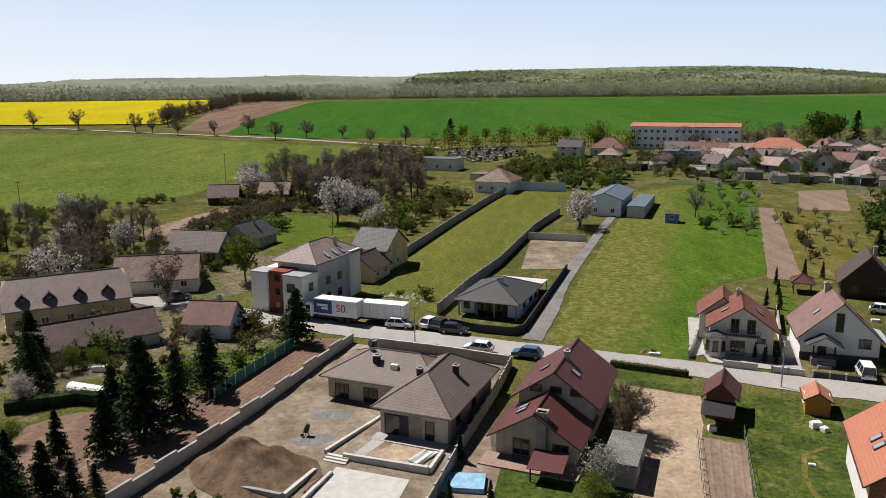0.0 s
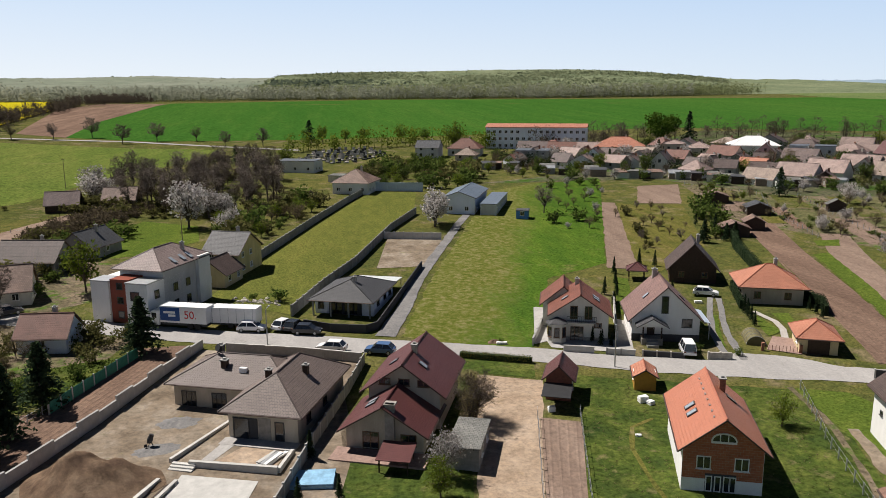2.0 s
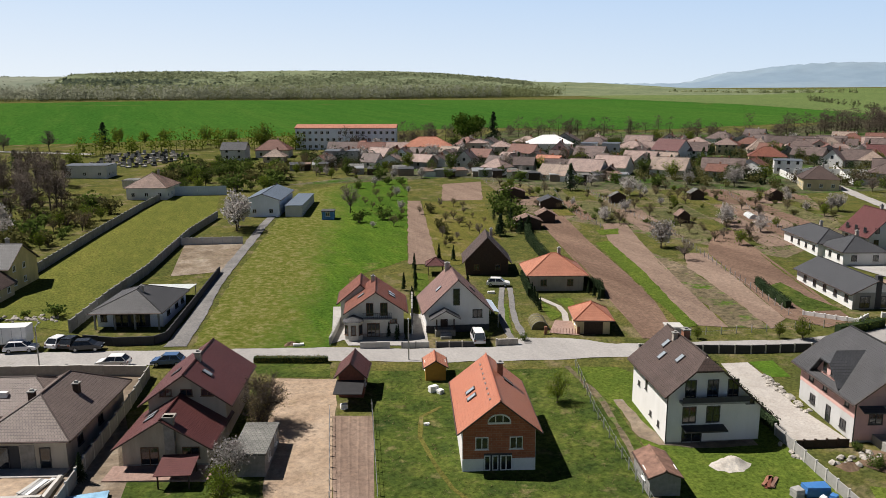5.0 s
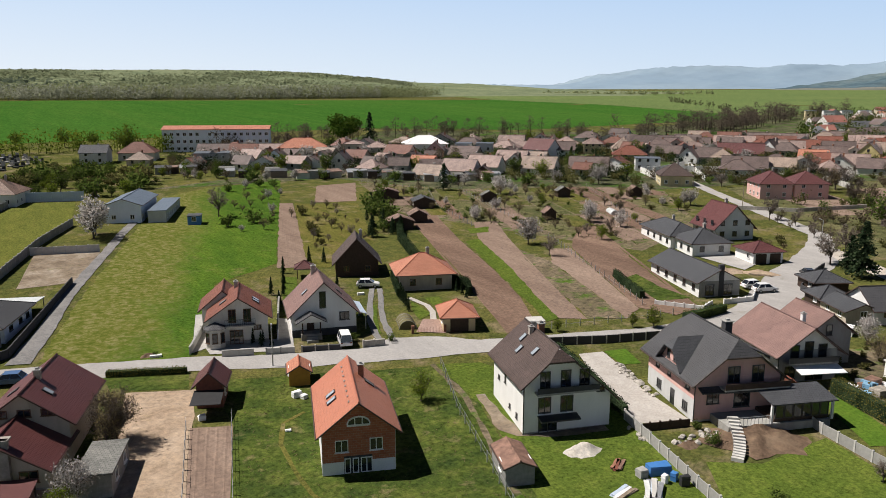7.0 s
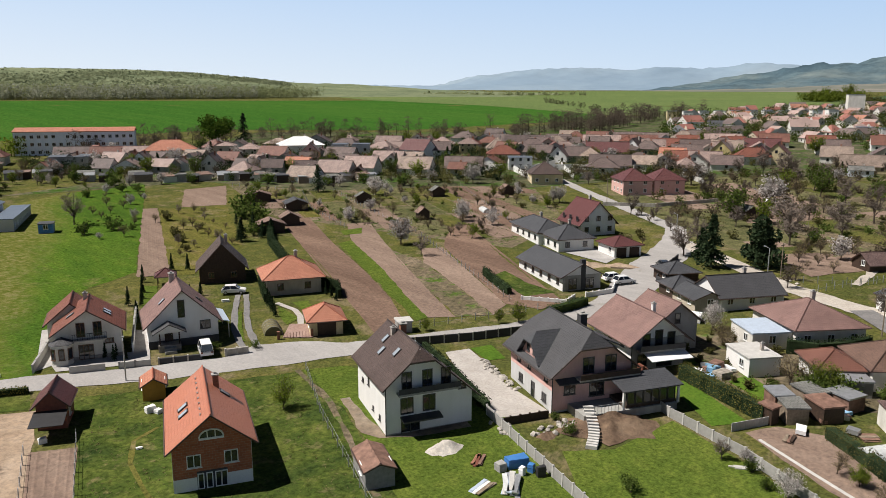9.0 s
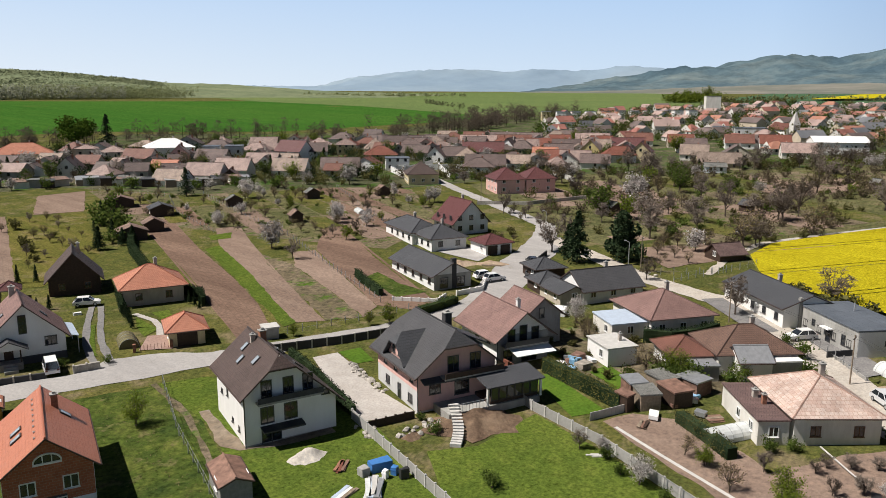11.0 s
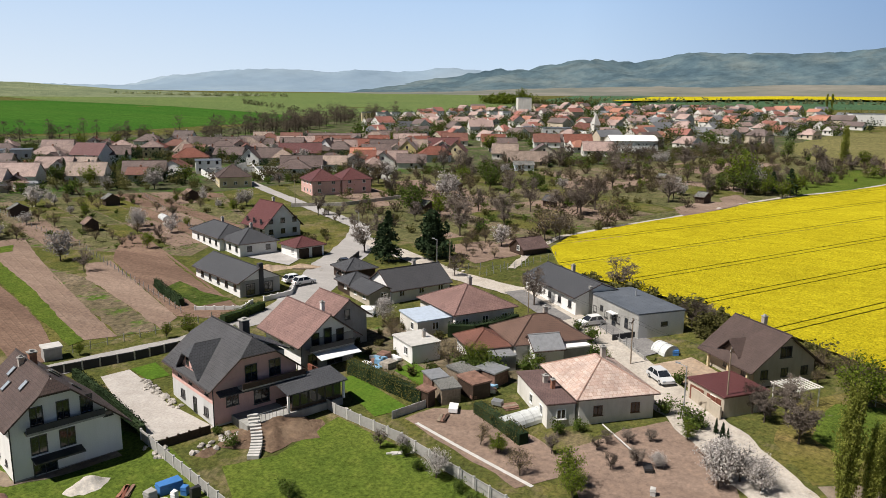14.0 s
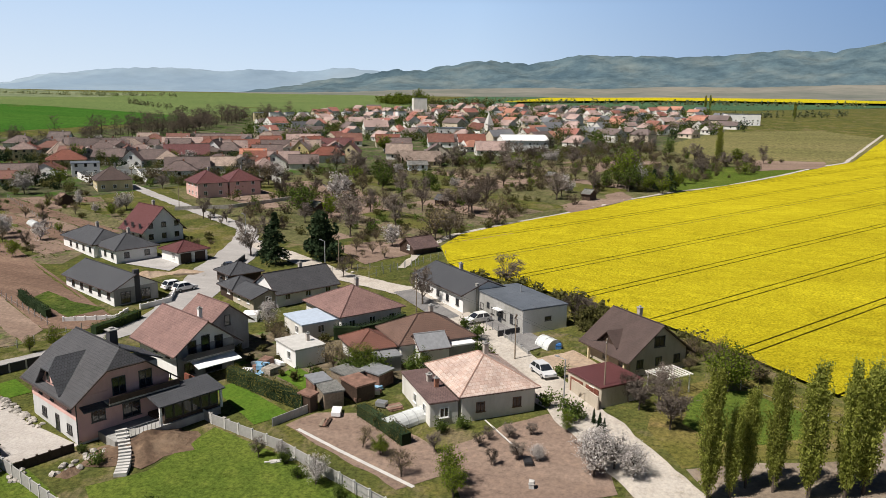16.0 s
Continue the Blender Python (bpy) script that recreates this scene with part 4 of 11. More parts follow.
def chimney(parent, x, y, z0, h=1.4, w=0.55, m=None):
    m = m or CHIMNEY
    c = part("chimney", Shape().box(x - w / 2, x + w / 2, y - w / 2, y + w / 2, z0 - 0.9, z0 + h), m, parent)
    part("chimney_cap", Shape().box(x - w * 0.65, x + w * 0.65, y - w * 0.65, y + w * 0.65, z0 + h, z0 + h + 0.1).box(x - w * 0.25, x + w * 0.25, y - w * 0.25, y + w * 0.25, z0 + h + 0.1, z0 + h + 0.3), CONC, c)


def walls(parent, outline, z1, m, plinth=None, plinth_h=0.5, top=None):
    s = Shape().prism(outline, -0.6, z1)
    part("wall", s, m, parent)
    if plinth:
        cx, cy = sum(p[0] for p in outline) / len(outline), sum(p[1] for p in outline) / len(outline)
        grown = [(x + math.copysign(0.025, x - cx), y + math.copysign(0.025, y - cy)) for x, y in outline]
        part("plinth", Shape().prism(grown, -0.6, plinth_h), plinth, parent)


def gable_wall(parent, w, y0, y1, eave, ridge, m, x=0.0, name="wall"):
    """Walls with a gable at each end, ridge along y."""
    s, a, b = Shape(), x - w / 2, x + w / 2
    f = [(a, y0, -0.6), (b, y0, -0.6), (b, y0, eave), (x, y0, ridge), (a, y0, eave)]
    k = [(p[0], y1, p[2]) for p in f]
    s.face(f).face(k[::-1])
    for i in range(5):
        j = (i + 1) % 5
        s.face([f[j], f[i], k[i], k[j]])
    return part(name, s, m, parent)


def gutter(parent, a, b, m=None):
    part("gutter", Shape().tube(a, b, 0.075, n=6), m or GUTTER, parent)


def ridge_cap(parent, pts, m):
    s = Shape()
    for a, b in zip(pts, pts[1:]):
        s.tube(a, b, 0.11, n=6)
    part("ridge_cap", s, m, parent)


def gable_roof(parent, w, y0, y1, eave, ridge, m, over=0.5, end=0.4, th=0.18, x=0.0, hip=(0.0, 0.0), cap=None, gutters=True):
    """Two slopes with the ridge along y; hip: how far down each gable top is cut back, as a share of the rise."""
    rise = (ridge - eave) / (w / 2)
    ez, ex, rz = eave - rise * over + 0.12, w / 2 + over, ridge + 0.12
    ya, yb = y0 - end, y1 + end
    ca, cb = hip[0] * (ridge - eave), hip[1] * (ridge - eave)
    ra, rb = ya + ca * 0.75, yb - cb * 0.75
    s = Shape()
    for sg in (-1, 1):
        o = [(x + sg * ex, ya, ez), (x + sg * ex, yb, ez)]
        if cb:
            o.append((x + sg * cb / rise, yb, rz - cb))
        o.append((x, rb, rz))
        o.append((x, ra, rz))
        if ca:
            o.append((x + sg * ca / rise, ya, rz - ca))
        if sg < 0:
            o = o[::-1]
        s.slab(o, th)
    if ca:
        s.slab([(x - ca / rise, ya, rz - ca), (x + ca / rise, ya, rz - ca), (x, ra, rz)], th)
    if cb:
        s.slab([(x + cb / rise, yb, rz - cb), (x - cb / rise, yb, rz - cb), (x, rb, rz)], th)
    r = part("roof", s, m, parent)
    ridge_cap(r, [(x, ra, rz), (x, rb, rz)], cap or m)
    for yy in (ya, yb):
        b, k = Shape(), ca if yy == ya else cb
        for sg in (-1, 1):
            b.tube((x + sg * ex, yy, ez - 0.1), (x + sg * k / rise, yy, rz - k - 0.1), 0.09, n=4)
        if k:
            b.tube((x - k / rise, yy, rz - k - 0.1), (x + k / rise, yy, rz - k - 0.1), 0.09, n=4)
        part("barge_board", b, GUTTER, r)
    if gutters:
        for sg in (-1, 1):
            gutter(r, (x + sg * (ex + 0.06), ya, ez - 0.12), (x + sg * (ex + 0.06), yb, ez - 0.12))
    return r


def hip_roof(parent, x0, x1, y0, y1, eave, top, m, over=0.5, th=0.16, ridge=None, cap=None, z_under=True):
    """Four slopes over a rectangle; the ridge runs along its longer side."""
    a, b, c, d = x0 - over, x1 + over, y0 - over, y1 + over
    w, l = b - a, d - c
    k = min(w, l) / 2 if ridge is None else (max(w, l) - ridge) / 2
    e, t = eave + 0.1, top + 0.1
    if l >= w:
        p, q = ((a + b) / 2, c + k, t), ((a + b) / 2, d - k, t)
    else:
        p, q = (a + k, (c + d) / 2, t), (b - k, (c + d) / 2, t)
    A, B, C, D = (a, c, e), (b, c, e), (b, d, e), (a, d, e)
    s = Shape()
    if l >= w:
        planes = [[A, B, p], [B, C, q, p], [C, D, q], [D, A, p, q]]
    else:
        planes = [[A, B, q, p], [B, C, q], [C, D, p, q], [D, A, p]]
    for o in planes:
        s.slab(o, th)
    s.box(a + 0.12, b - 0.12, c + 0.12, d - 0.12, e - th - 0.05, e - 0.06)
    r = part("roof", s, m, parent)
    h = Shape().tube(p, q if Vector(p) != Vector(q) else (q[0] + 0.05, q[1], q[2]), 0.11, n=6)
    for corner, end in ((A, p), (B, p if l >= w else q), (C, q), (D, q if l >= w else p)):
        h.tube(corner, end, 0.09, n=5)
    part("ridge_cap", h, cap or m, r)
    for u, v in ((A, B), (B, C), (C, D), (D, A)):
        gutter(r, (u[0], u[1], u[2] - 0.1), (v[0], v[1], v[2] - 0.1))
    return r


def skylight(roof, x, y, z, slope, side, w=0.8, h=1.2):
    """On a slope that falls towards side * x."""
    s = Shape().box(-h / 2, h / 2, -w / 2, w / 2, 0.0, 0.12)
    at = pose(x, y, z, 0, side * math.degrees(math.atan(slope)), 0)
    f = part("skylight", s, FRAME_DARK, roof, at=at)
    part("pane", Shape().box(-h / 2 + 0.1, h / 2 - 0.1, -w / 2 + 0.1, w / 2 - 0.1, 0.12, 0.14), GLASS_SKY, f)

# ---- houses along the street ----


def brick_house():
    h = thing("house", 39.5, 57.3, -21, "unfinished two-storey house of bare orange brick under an orange tiled roof", "house")
    w, d, e, r = 7.2, 12.2, 4.7, 7.6
    gable_wall(h, w, 0, d, e, r, BRICKWALL, name="brick_wall")
    for sx in (-1, 1):
        part("side_wall", Shape().box(*sorted((sx * w / 2, sx * (w / 2 + 0.03))), 0, d, -0.6, e - 0.05), WHITE, h)
    for _a, _b in ((-w / 2 - 0.04, -1.5), (1.3, w / 2 + 0.04)):
        part("plinth", Shape().box(_a, _b, -0.05, 0.02, -0.6, 1.35), WHITE, h, "white rendered lower wall")
    # flat dark plate painted as the shade inside the cellar opening
    part("cellar_recess", Shape().box(-1.5, 1.3, -0.02, 0.01, 0.0, 1.9), DARKPLASTER, h)
    for x in (-1.15, -0.35, 0.45, 1.0):
        window(h, x, -0.03, 0.1, 0.6, 1.6, fm=FRAME_WHITE, panes=1, sill=False)
    window(h, -1.7, 0, 2.35, 1.3, 1.3)
    window(h, 1.7, 0, 2.35, 1.3, 1.3)
    s = Shape()
    arc = [(1.1 * math.cos(a), 0.75 * math.sin(a)) for a in np.linspace(0, math.pi, 13)]
    for (x0, z0), (x1, z1) in zip(arc, arc[1:]):
        s.tube((x0, -0.05, 5.25 + z0), (x1, -0.05, 5.25 + z1), 0.09, n=4)
    s.box(-1.15, 1.15, -0.1, 0.0, 5.0, 5.2).box(-0.4, -0.32, -0.08, 0, 5.2, 5.9).box(0.32, 0.4, -0.08, 0, 5.2, 5.9)
    part("arched_window", s, FRAME_WHITE, h)
    part("pane", Shape().face([(x, -0.03, 5.2 + z) for x, z in arc]), GLASS, h)
    ro = gable_roof(h, w, 0, d, e, r, R_ORANGE, 0.55, 0.75)
    sl = (r - e) / (w / 2)
    for y in (4.6, 6.3):
        skylight(ro, -2.3, y, r - 2.3 * sl + 0.14, sl, -1)
    skylight(ro, 1.9, 8.0, r - 1.9 * sl + 0.14, sl, 1)
    chimney(h, 1.1, 8.8, r - 0.6, 1.1, 0.6, BRICK_OLD)
    for y in np.arange(1.0, d, 1.4):
        part("snow_guard", Shape().box(-0.9, -0.75, y, y + 0.3, r - 0.62, r - 0.42), METAL, h)


def bay_house():
    h = thing("house", 40.9, 98.8, -19, "cream house with a bay window, balcony and red tiled gable roofs", "house")
    gable_wall(h, 8.2, 0, 8.5, 4.2, 7.0, OFFWHITE)
    ro = gable_roof(h, 8.2, 0, 8.5, 4.2, 7.0, R_RED, 0.6, 0.6)
    gable_wall(h, 6.2, 6.2, 13, 4.0, 6.6, OFFWHITE, x=-2.4)
    gable_roof(h, 6.2, 6.2, 13, 4.0, 6.6, R_RED, 0.5, 0.4, x=-2.4)
    part("plinth", Shape().box(-4.15, 4.15, -0.05, 0.0, -0.6, 0.6), STONE, h)
    pts = [(-4.6, -0.1), (-4.6, -1.0), (-4.0, -1.7), (-2.6, -1.7), (-2.0, -1.0), (-2.0, -0.01)]
    part("bay", Shape().prism(pts, -0.6, 2.9), OFFWHITE, h)
    s = Shape()
    grown = [(x * 1.0 + math.copysign(0.25, x + 3.3), y - (0.25 if y < -0.2 else 0)) for x, y in pts]
    for k in range(5):
        s.slab([(*grown[k], 2.95), (*grown[k + 1], 2.95), (-3.3, -0.3, 3.7)], 0.06)
    part("bay_roof", s, R_DARK, h)
    for x, y, t in ((-4.31, -1.36, -49), (-3.3, -1.71, 0), (-2.29, -1.36, 49)):
        window(h, x, y, 0.9, 0.75, 1.5, t, FRAME_BROWN, 1)
    window(h, -0.4, 0, 0.1, 1.9, 2.1, 0, FRAME_BROWN, 3, False)
    window(h, -0.9, 0, 3.3, 1.1, 2.0, 0, FRAME_BROWN, 2, False)
    window(h, 1.2, 0, 3.3, 1.1, 2.0, 0, FRAME_BROWN, 2, False)
    window(h, 2.6, 0, 2.1, 1.1, 0.7, 0, FRAME_BROWN, 2)
    b = part("balcony", Shape().box(-1.9, 2.3, -1.0, 0.0, 2.95, 3.1), CONC, h)
    for k in range(15):
        part("baluster", Shape().box(-1.9 + k * 0.3, -1.86 + k * 0.3, -1.0, -0.96, 3.1, 3.95), METAL_DARK, b)
    part("handrail", Shape().box(-1.95, 2.35, -1.02, -0.95, 3.95, 4.0), METAL_DARK, b)
    sl = 2.8 / 4.1
    skylight(ro, -2.2, 3.0, 7.0 - 2.2 * sl + 0.14, sl, -1)
    skylight(ro, 2.4, 3.2, 7.0 - 2.4 * sl + 0.14, sl, 1)
    skylight(ro, 2.4, 4.4, 7.0 - 2.4 * sl + 0.14, sl, 1)
    chimney(h, -0.4, 7.0, 6.7, 1.0)


def white_gable_house():
    h = thing("house", 53.0, 96.0, -17, "white gabled house with a rose tiled roof and small porch", "house")
    w, d, e, r = 9.6, 9.5, 3.6, 8.2
    gable_wall(h, w, 0, d, e, r, WHITE)
    part("plinth", Shape().box(-w / 2 - 0.03, w / 2 + 0.03, -0.05, 0.0, -0.6, 1.1), DARKPLASTER, h)
    ro = gable_roof(h, w, 0, d, e, r, R_ROSE, 0.6, 0.5)
    window(h, -0.2, 0, 4.2, 1.0, 2.6, 0, FRAME_DARK, 1, False)
    window(h, 3.0, 0, 2.2, 1.5, 1.3, 0, FRAME_DARK, 2)
    p = part("porch", Shape().box(-3.6, -0.6, -1.8, -0.01, -0.6, 0.9), STONE, h)
    for x in (-3.4, -0.8):
        part("post", Shape().box(x - 0.09, x + 0.09, -1.7, -1.52, 0.9, 2.9), WOOD_DARK, p)
    s = Shape()
    for sg in (-1, 1):
        o = [(-2.1 + sg * 2.3, -2.2, 2.7), (-2.1 + sg * 2.3, 0, 2.7), (-2.1, 0, 4.0), (-2.1, -2.2, 4.0)]
        s.slab(o if sg > 0 else o[::-1], 0.14)
    part("porch_roof", s, R_DARK, p)
    part("porch_gable", Shape().face([(-4.2, -2.0, 2.7), (0.0, -2.0, 2.7), (-2.1, -2.0, 3.85)]), WHITE, p)
    door(h, -2.1, -0.01, 0.9, 1.1, 2.0)
    part("steps", Shape().box(-2.9, -1.3, -2.4, -1.8, -0.6, 0.6).box(-2.9, -1.3, -3.0, -2.4, -0.6, 0.3), CONC, h)
    sl = (r - e) / (w / 2)
    skylight(ro, -2.5, 3.4, r - 2.5 * sl + 0.14, sl, -1)
    skylight(ro, 2.6, 3.0, r - 2.6 * sl + 0.14, sl, 1)
    chimney(h, -0.6, 8.4, r - 0.3, 1.0, 0.7)
    part("lean_to", Shape().slab([(4.85, 1.0, 3.1), (6.6, 1.0, 2.6), (6.6, 8.0, 2.6), (4.85, 8.0, 3.1)], 0.08), PALE_BLUE, h, "pale blue lean-to roof sheet")
    for y in (1.2, 7.8):
        part("post", Shape().box(6.4, 6.5, y - 0.05, y + 0.05, -0.3, 2.55), METAL, h)


def brown_white_house():
    h = thing("house", 62.9, 53.2, -19, "large white house with a long brown tiled roof and front balcony", "house")
    xl, xr, xc, el, er, r, d = -5.0, 5.2, -1.0, 6.0, 3.9, 9.5, 10.8
    f = [(xl, 0, -0.6), (xr, 0, -0.6), (xr, 0, er), (xc, 0, r), (xl, 0, el)]
    k = [(x, d, z) for x, y, z in f]
    s = Shape().face(f).face(k[::-1])
    for i in range(5):
        s.face([f[(i + 1) % 5], f[i], k[i], k[(i + 1) % 5]])
    part("wall", s, WHITE, h)
    s, c = Shape(), 1.3
    sl, sr = (r - el) / (xc - xl), (r - er) / (xr - xc)
    z, ya, yb = r + 0.14, -0.9, d + 0.5
    lo = [(xl - 0.6, ya, el - 0.6 * sl + 0.14), (xl - 0.6, yb, el - 0.6 * sl + 0.14), (xc, yb, z), (xc, ya + 1.1, z), (xc - c / sl, ya, z - c)]
    ro_ = [(xr + 0.7, ya, er - 0.7 * sr + 0.14), (xr + 0.7, yb, er - 0.7 * sr + 0.14), (xc, yb, z), (xc, ya + 1.1, z), (xc + c / sr, ya, z - c)]
    s.slab(lo[::-1], 0.2).slab(ro_, 0.2).slab([(xc - c / sl, ya, z - c), (xc + c / sr, ya, z - c), (xc, ya + 1.1, z)], 0.2)
    roof = part("roof", s, R_BROWN, h)
    ridge_cap(roof, [(xc, ya + 1.1, z), (xc, yb, z)], R_BROWN)
    gutter(roof, (lo[0][0] - 0.05, ya, lo[0][2] - 0.12), (lo[1][0] - 0.05, yb, lo[1][2] - 0.12))
    gutter(roof, (ro_[0][0] + 0.05, ya, ro_[0][2] - 0.12), (ro_[1][0] + 0.05, yb, ro_[1][2] - 0.12))
    for x, y in ((-2.6, 3.2), (-3.4, 6.3), (-2.4, 7.8)):
        skylight(roof, x, y, r + (x - xc) * sl + 0.16, sl, -1)
    for x, y in ((0.6, 5.0), (1.6, 7.6), (2.2, 3.6)):
        skylight(roof, x, y, r - (x - xc) * sr + 0.16, sr, 1)
    chimney(h, -0.7, 6.6, r, 0.9, 0.7, BRICK_OLD)
    chimney(h, -1.6, 7.4, r - 0.6, 0.9, 0.5)
    b = part("balcony", Shape().box(-3.8, 3.4, -1.0, 0, 4.65, 4.85), CONC, h)
    part("balcony_front", Shape().box(-3.8, 3.4, -1.04, -0.96, 4.9, 5.5), DARKPLASTER, b)
    for x in (-2.6, -0.2, 2.0):
        window(h, x, 0, 4.95, 1.2, 2.1, 0, FRAME_DARK, 2, False)
    window(h, 4.0, 0, 4.2, 0.9, 0.6, 0, FRAME_DARK, 1)
    window(h, -2.6, 0, 2.2, 1.5, 1.9, 0, FRAME_DARK, 2, False)
    window(h, 0.0, 0, 2.2, 1.5, 1.9, 0, FRAME_DARK, 2, False)
    part("canopy", Shape().slab([(-3.4, -1.3, 1.8), (1.2, -1.3, 1.8), (1.2, 0, 2.0), (-3.4, 0, 2.0)], 0.15), METAL_DARK, h)
    window(h, -2.2, 0, -0.2, 2.2, 1.9, 0, FRAME_DARK, 2, False)
    for y, zz, ww, hh in ((2.2, 1.0, 0.5, 0.6), (4.6, 1.2, 0.5, 0.5), (6.3, 3.6, 0.5, 1.1), (8.6, 3.2, 0.6, 0.5)):
        window(h, xl, y, zz, ww, hh, -90, FRAME_DARK, 1)
    part("downpipe", Shape().tube((xl - 0.06, -0.1, -0.3), (xl - 0.06, -0.1, el - 0.4), 0.06), METAL_DARK, h)
    part("plinth", Shape().box(xl - 0.03, xr + 0.03, -0.04, 0, -0.6, 0.15), GREY, h)


def pink_house():
    h = thing("house", 80.9, 44.7, -22, "large pink and grey house with an anthracite hip roof", "house")
    x0, x1, d = -5.2, 5.2, 11.5
    part("lower_wall", Shape().box(x0, x1, 0, d, -0.6, 2.6), GREY_LIGHT, h)
    s = Shape().box(x0 - 0.02, x1 + 0.02, -0.02, d + 0.02, 2.6, 5.1)
    for y in (-0.02, d + 0.02):
        s.face([(x0, y, 5.1), (x1, y, 5.1), (1.9, y, 7.75), (-1.9, y, 7.75)])
    part("upper_wall", s, PINK, h)
    part("front_facing", Shape().box(x0, x1, -0.05, -0.02, 0.2, 5.1), PINK, h)
    main = gable_roof(h, 10.4, 0, d, 5.1, 9.2, R_DARK, 0.8, 0.9, hip=(0.42, 0.42))
    s = Shape().face([(x0 - 0.1, 3.0, 5.2), (x0 - 0.1, 8.0, 5.2), (x0 - 0.1, 6.3, 7.2), (x0 - 0.1, 4.7, 7.2)])
    s.box(x0 - 0.1, x0 + 1.2, 3.2, 7.8, 4.9, 5.3)
    part("side_gable", s, PINK, h)
    s, q = Shape(), 5.5
    for sg in (-1, 1):
        o = [(x0 - 0.7, q + sg * 3.0, 4.95), (-2.0, q + sg * 3.0, 4.95), (-1.1, q, 8.25), (x0 + 0.5, q, 8.25), (x0 - 0.7, q + sg * 1.0, 7.15)]
        s.slab(o if sg < 0 else o[::-1], 0.16)
    s.slab([(x0 - 0.7, q + 1.0, 7.15), (x0 - 0.7, q - 1.0, 7.15), (x0 + 0.5, q, 8.25)], 0.16)
    part("dormer_roof", s, R_SLATE, main, "steep slate grey dormer roof")
    part("side_roof", Shape().slab([(2.0, 4.6, 7.7), (7.0, 4.6, 5.4), (7.0, 9.6, 5.4), (2.0, 9.6, 7.7)], 0.16), R_SLATE, main)
    part("side_wing", Shape().box(x1, 6.5, 5.0, 9.2, -0.6, 5.2), GREY_LIGHT, h)
    window(h, x0 - 0.1, 4.7, 5.55, 0.7, 1.1, -90, FRAME_DARK, 1)
    window(h, x0 - 0.1, 6.3, 5.55, 0.7, 1.1, -90, FRAME_DARK, 1)
    for x in (-0.6, 2.4):
        window(h, x, -0.05, 4.3, 1.5, 2.0, 0, FRAME_DARK, 2, False)
    b = part("balcony", Shape().box(-2.4, 5.6, -1.5, -0.02, 3.9, 4.1), CONC, h)
    part("balcony_front", Shape().box(-2.4, 5.6, -1.54, -1.46, 4.1, 4.75), WOOD_DARK, b)
    part("canopy", Shape().slab([(-4.9, -1.1, 3.75), (6.2, -1.7, 3.75), (6.2, -0.02, 4.1), (-4.9, -0.02, 4.1)], 0.12), R_DARK, h)
    window(h, -3.0, -0.05, 2.0, 1.5, 1.5, 0, FRAME_DARK, 2)
    window(h, 0.6, -0.05, 1.4, 2.0, 1.7, 0, FRAME_DARK, 2)
    for y, z, ww, hh in ((1.6, 3.3, 0.8, 1.3), (6.0, 3.3, 0.8, 1.3), (2.0, 0.7, 1.1, 1.0), (5.0, 0.0, 0.9, 2.0), (8.4, 0.9, 1.1, 1.0), (9.0, 3.3, 0.9, 1.3)):
        window(h, x0 - 0.02, y, z, ww, hh, -90, FRAME_DARK, 2 if ww > 1 else 1)
    t = part("terrace", Shape().box(-3.2, 9.2, -3.9, -0.06, -0.6, 0.9), GREY, h)
    # thin dark plate in place of the shade in the recess under the terrace
    part("cellar_recess", Shape().box(-3.0, 0.6, -3.94, -3.89, -0.4, 0.75), DARKPLASTER, t)
    part("veranda_wall", Shape().box(2.4, 9.0, -3.6, -0.07, 0.9, 1.3), WOOD_DARK, t)
    for k in range(6):
        window(t, 3.0 + k * 1.1, -3.62, 1.3, 1.05, 1.7, 0, FRAME_DARK, 1, False)
    part("veranda_roof", Shape().slab([(1.6, -4.4, 3.3), (9.6, -4.4, 3.3), (9.6, -0.6, 4.0), (1.6, -0.6, 4.0)], 0.14), R_SLATE, t)
    for x in (1.9, 9.3):
        part("post", Shape().box(x - 0.12, x + 0.12, -4.0, -3.76, 0.9, 3.25), WHITE, t)
    for k in range(9):
        part("rail_post", Shape().box(-1.9 + k * 0.45, -1.86 + k * 0.45, -3.86, -3.82, 0.9, 1.85), METAL, t)
    part("handrail", Shape().tube((-2, -3.84, 1.85), (1.9, -3.84, 1.85), 0.04), METAL, t)
    chimney(h, 1.6, 5.6, 8.2, 1.6, 0.9, DARKPLASTER)
    for sx in (x0 - 0.1, x1 + 0.1):
        part("downpipe", Shape().tube((sx, -0.15, -0.3), (sx, -0.15, 5.0), 0.06), METAL_DARK, h)


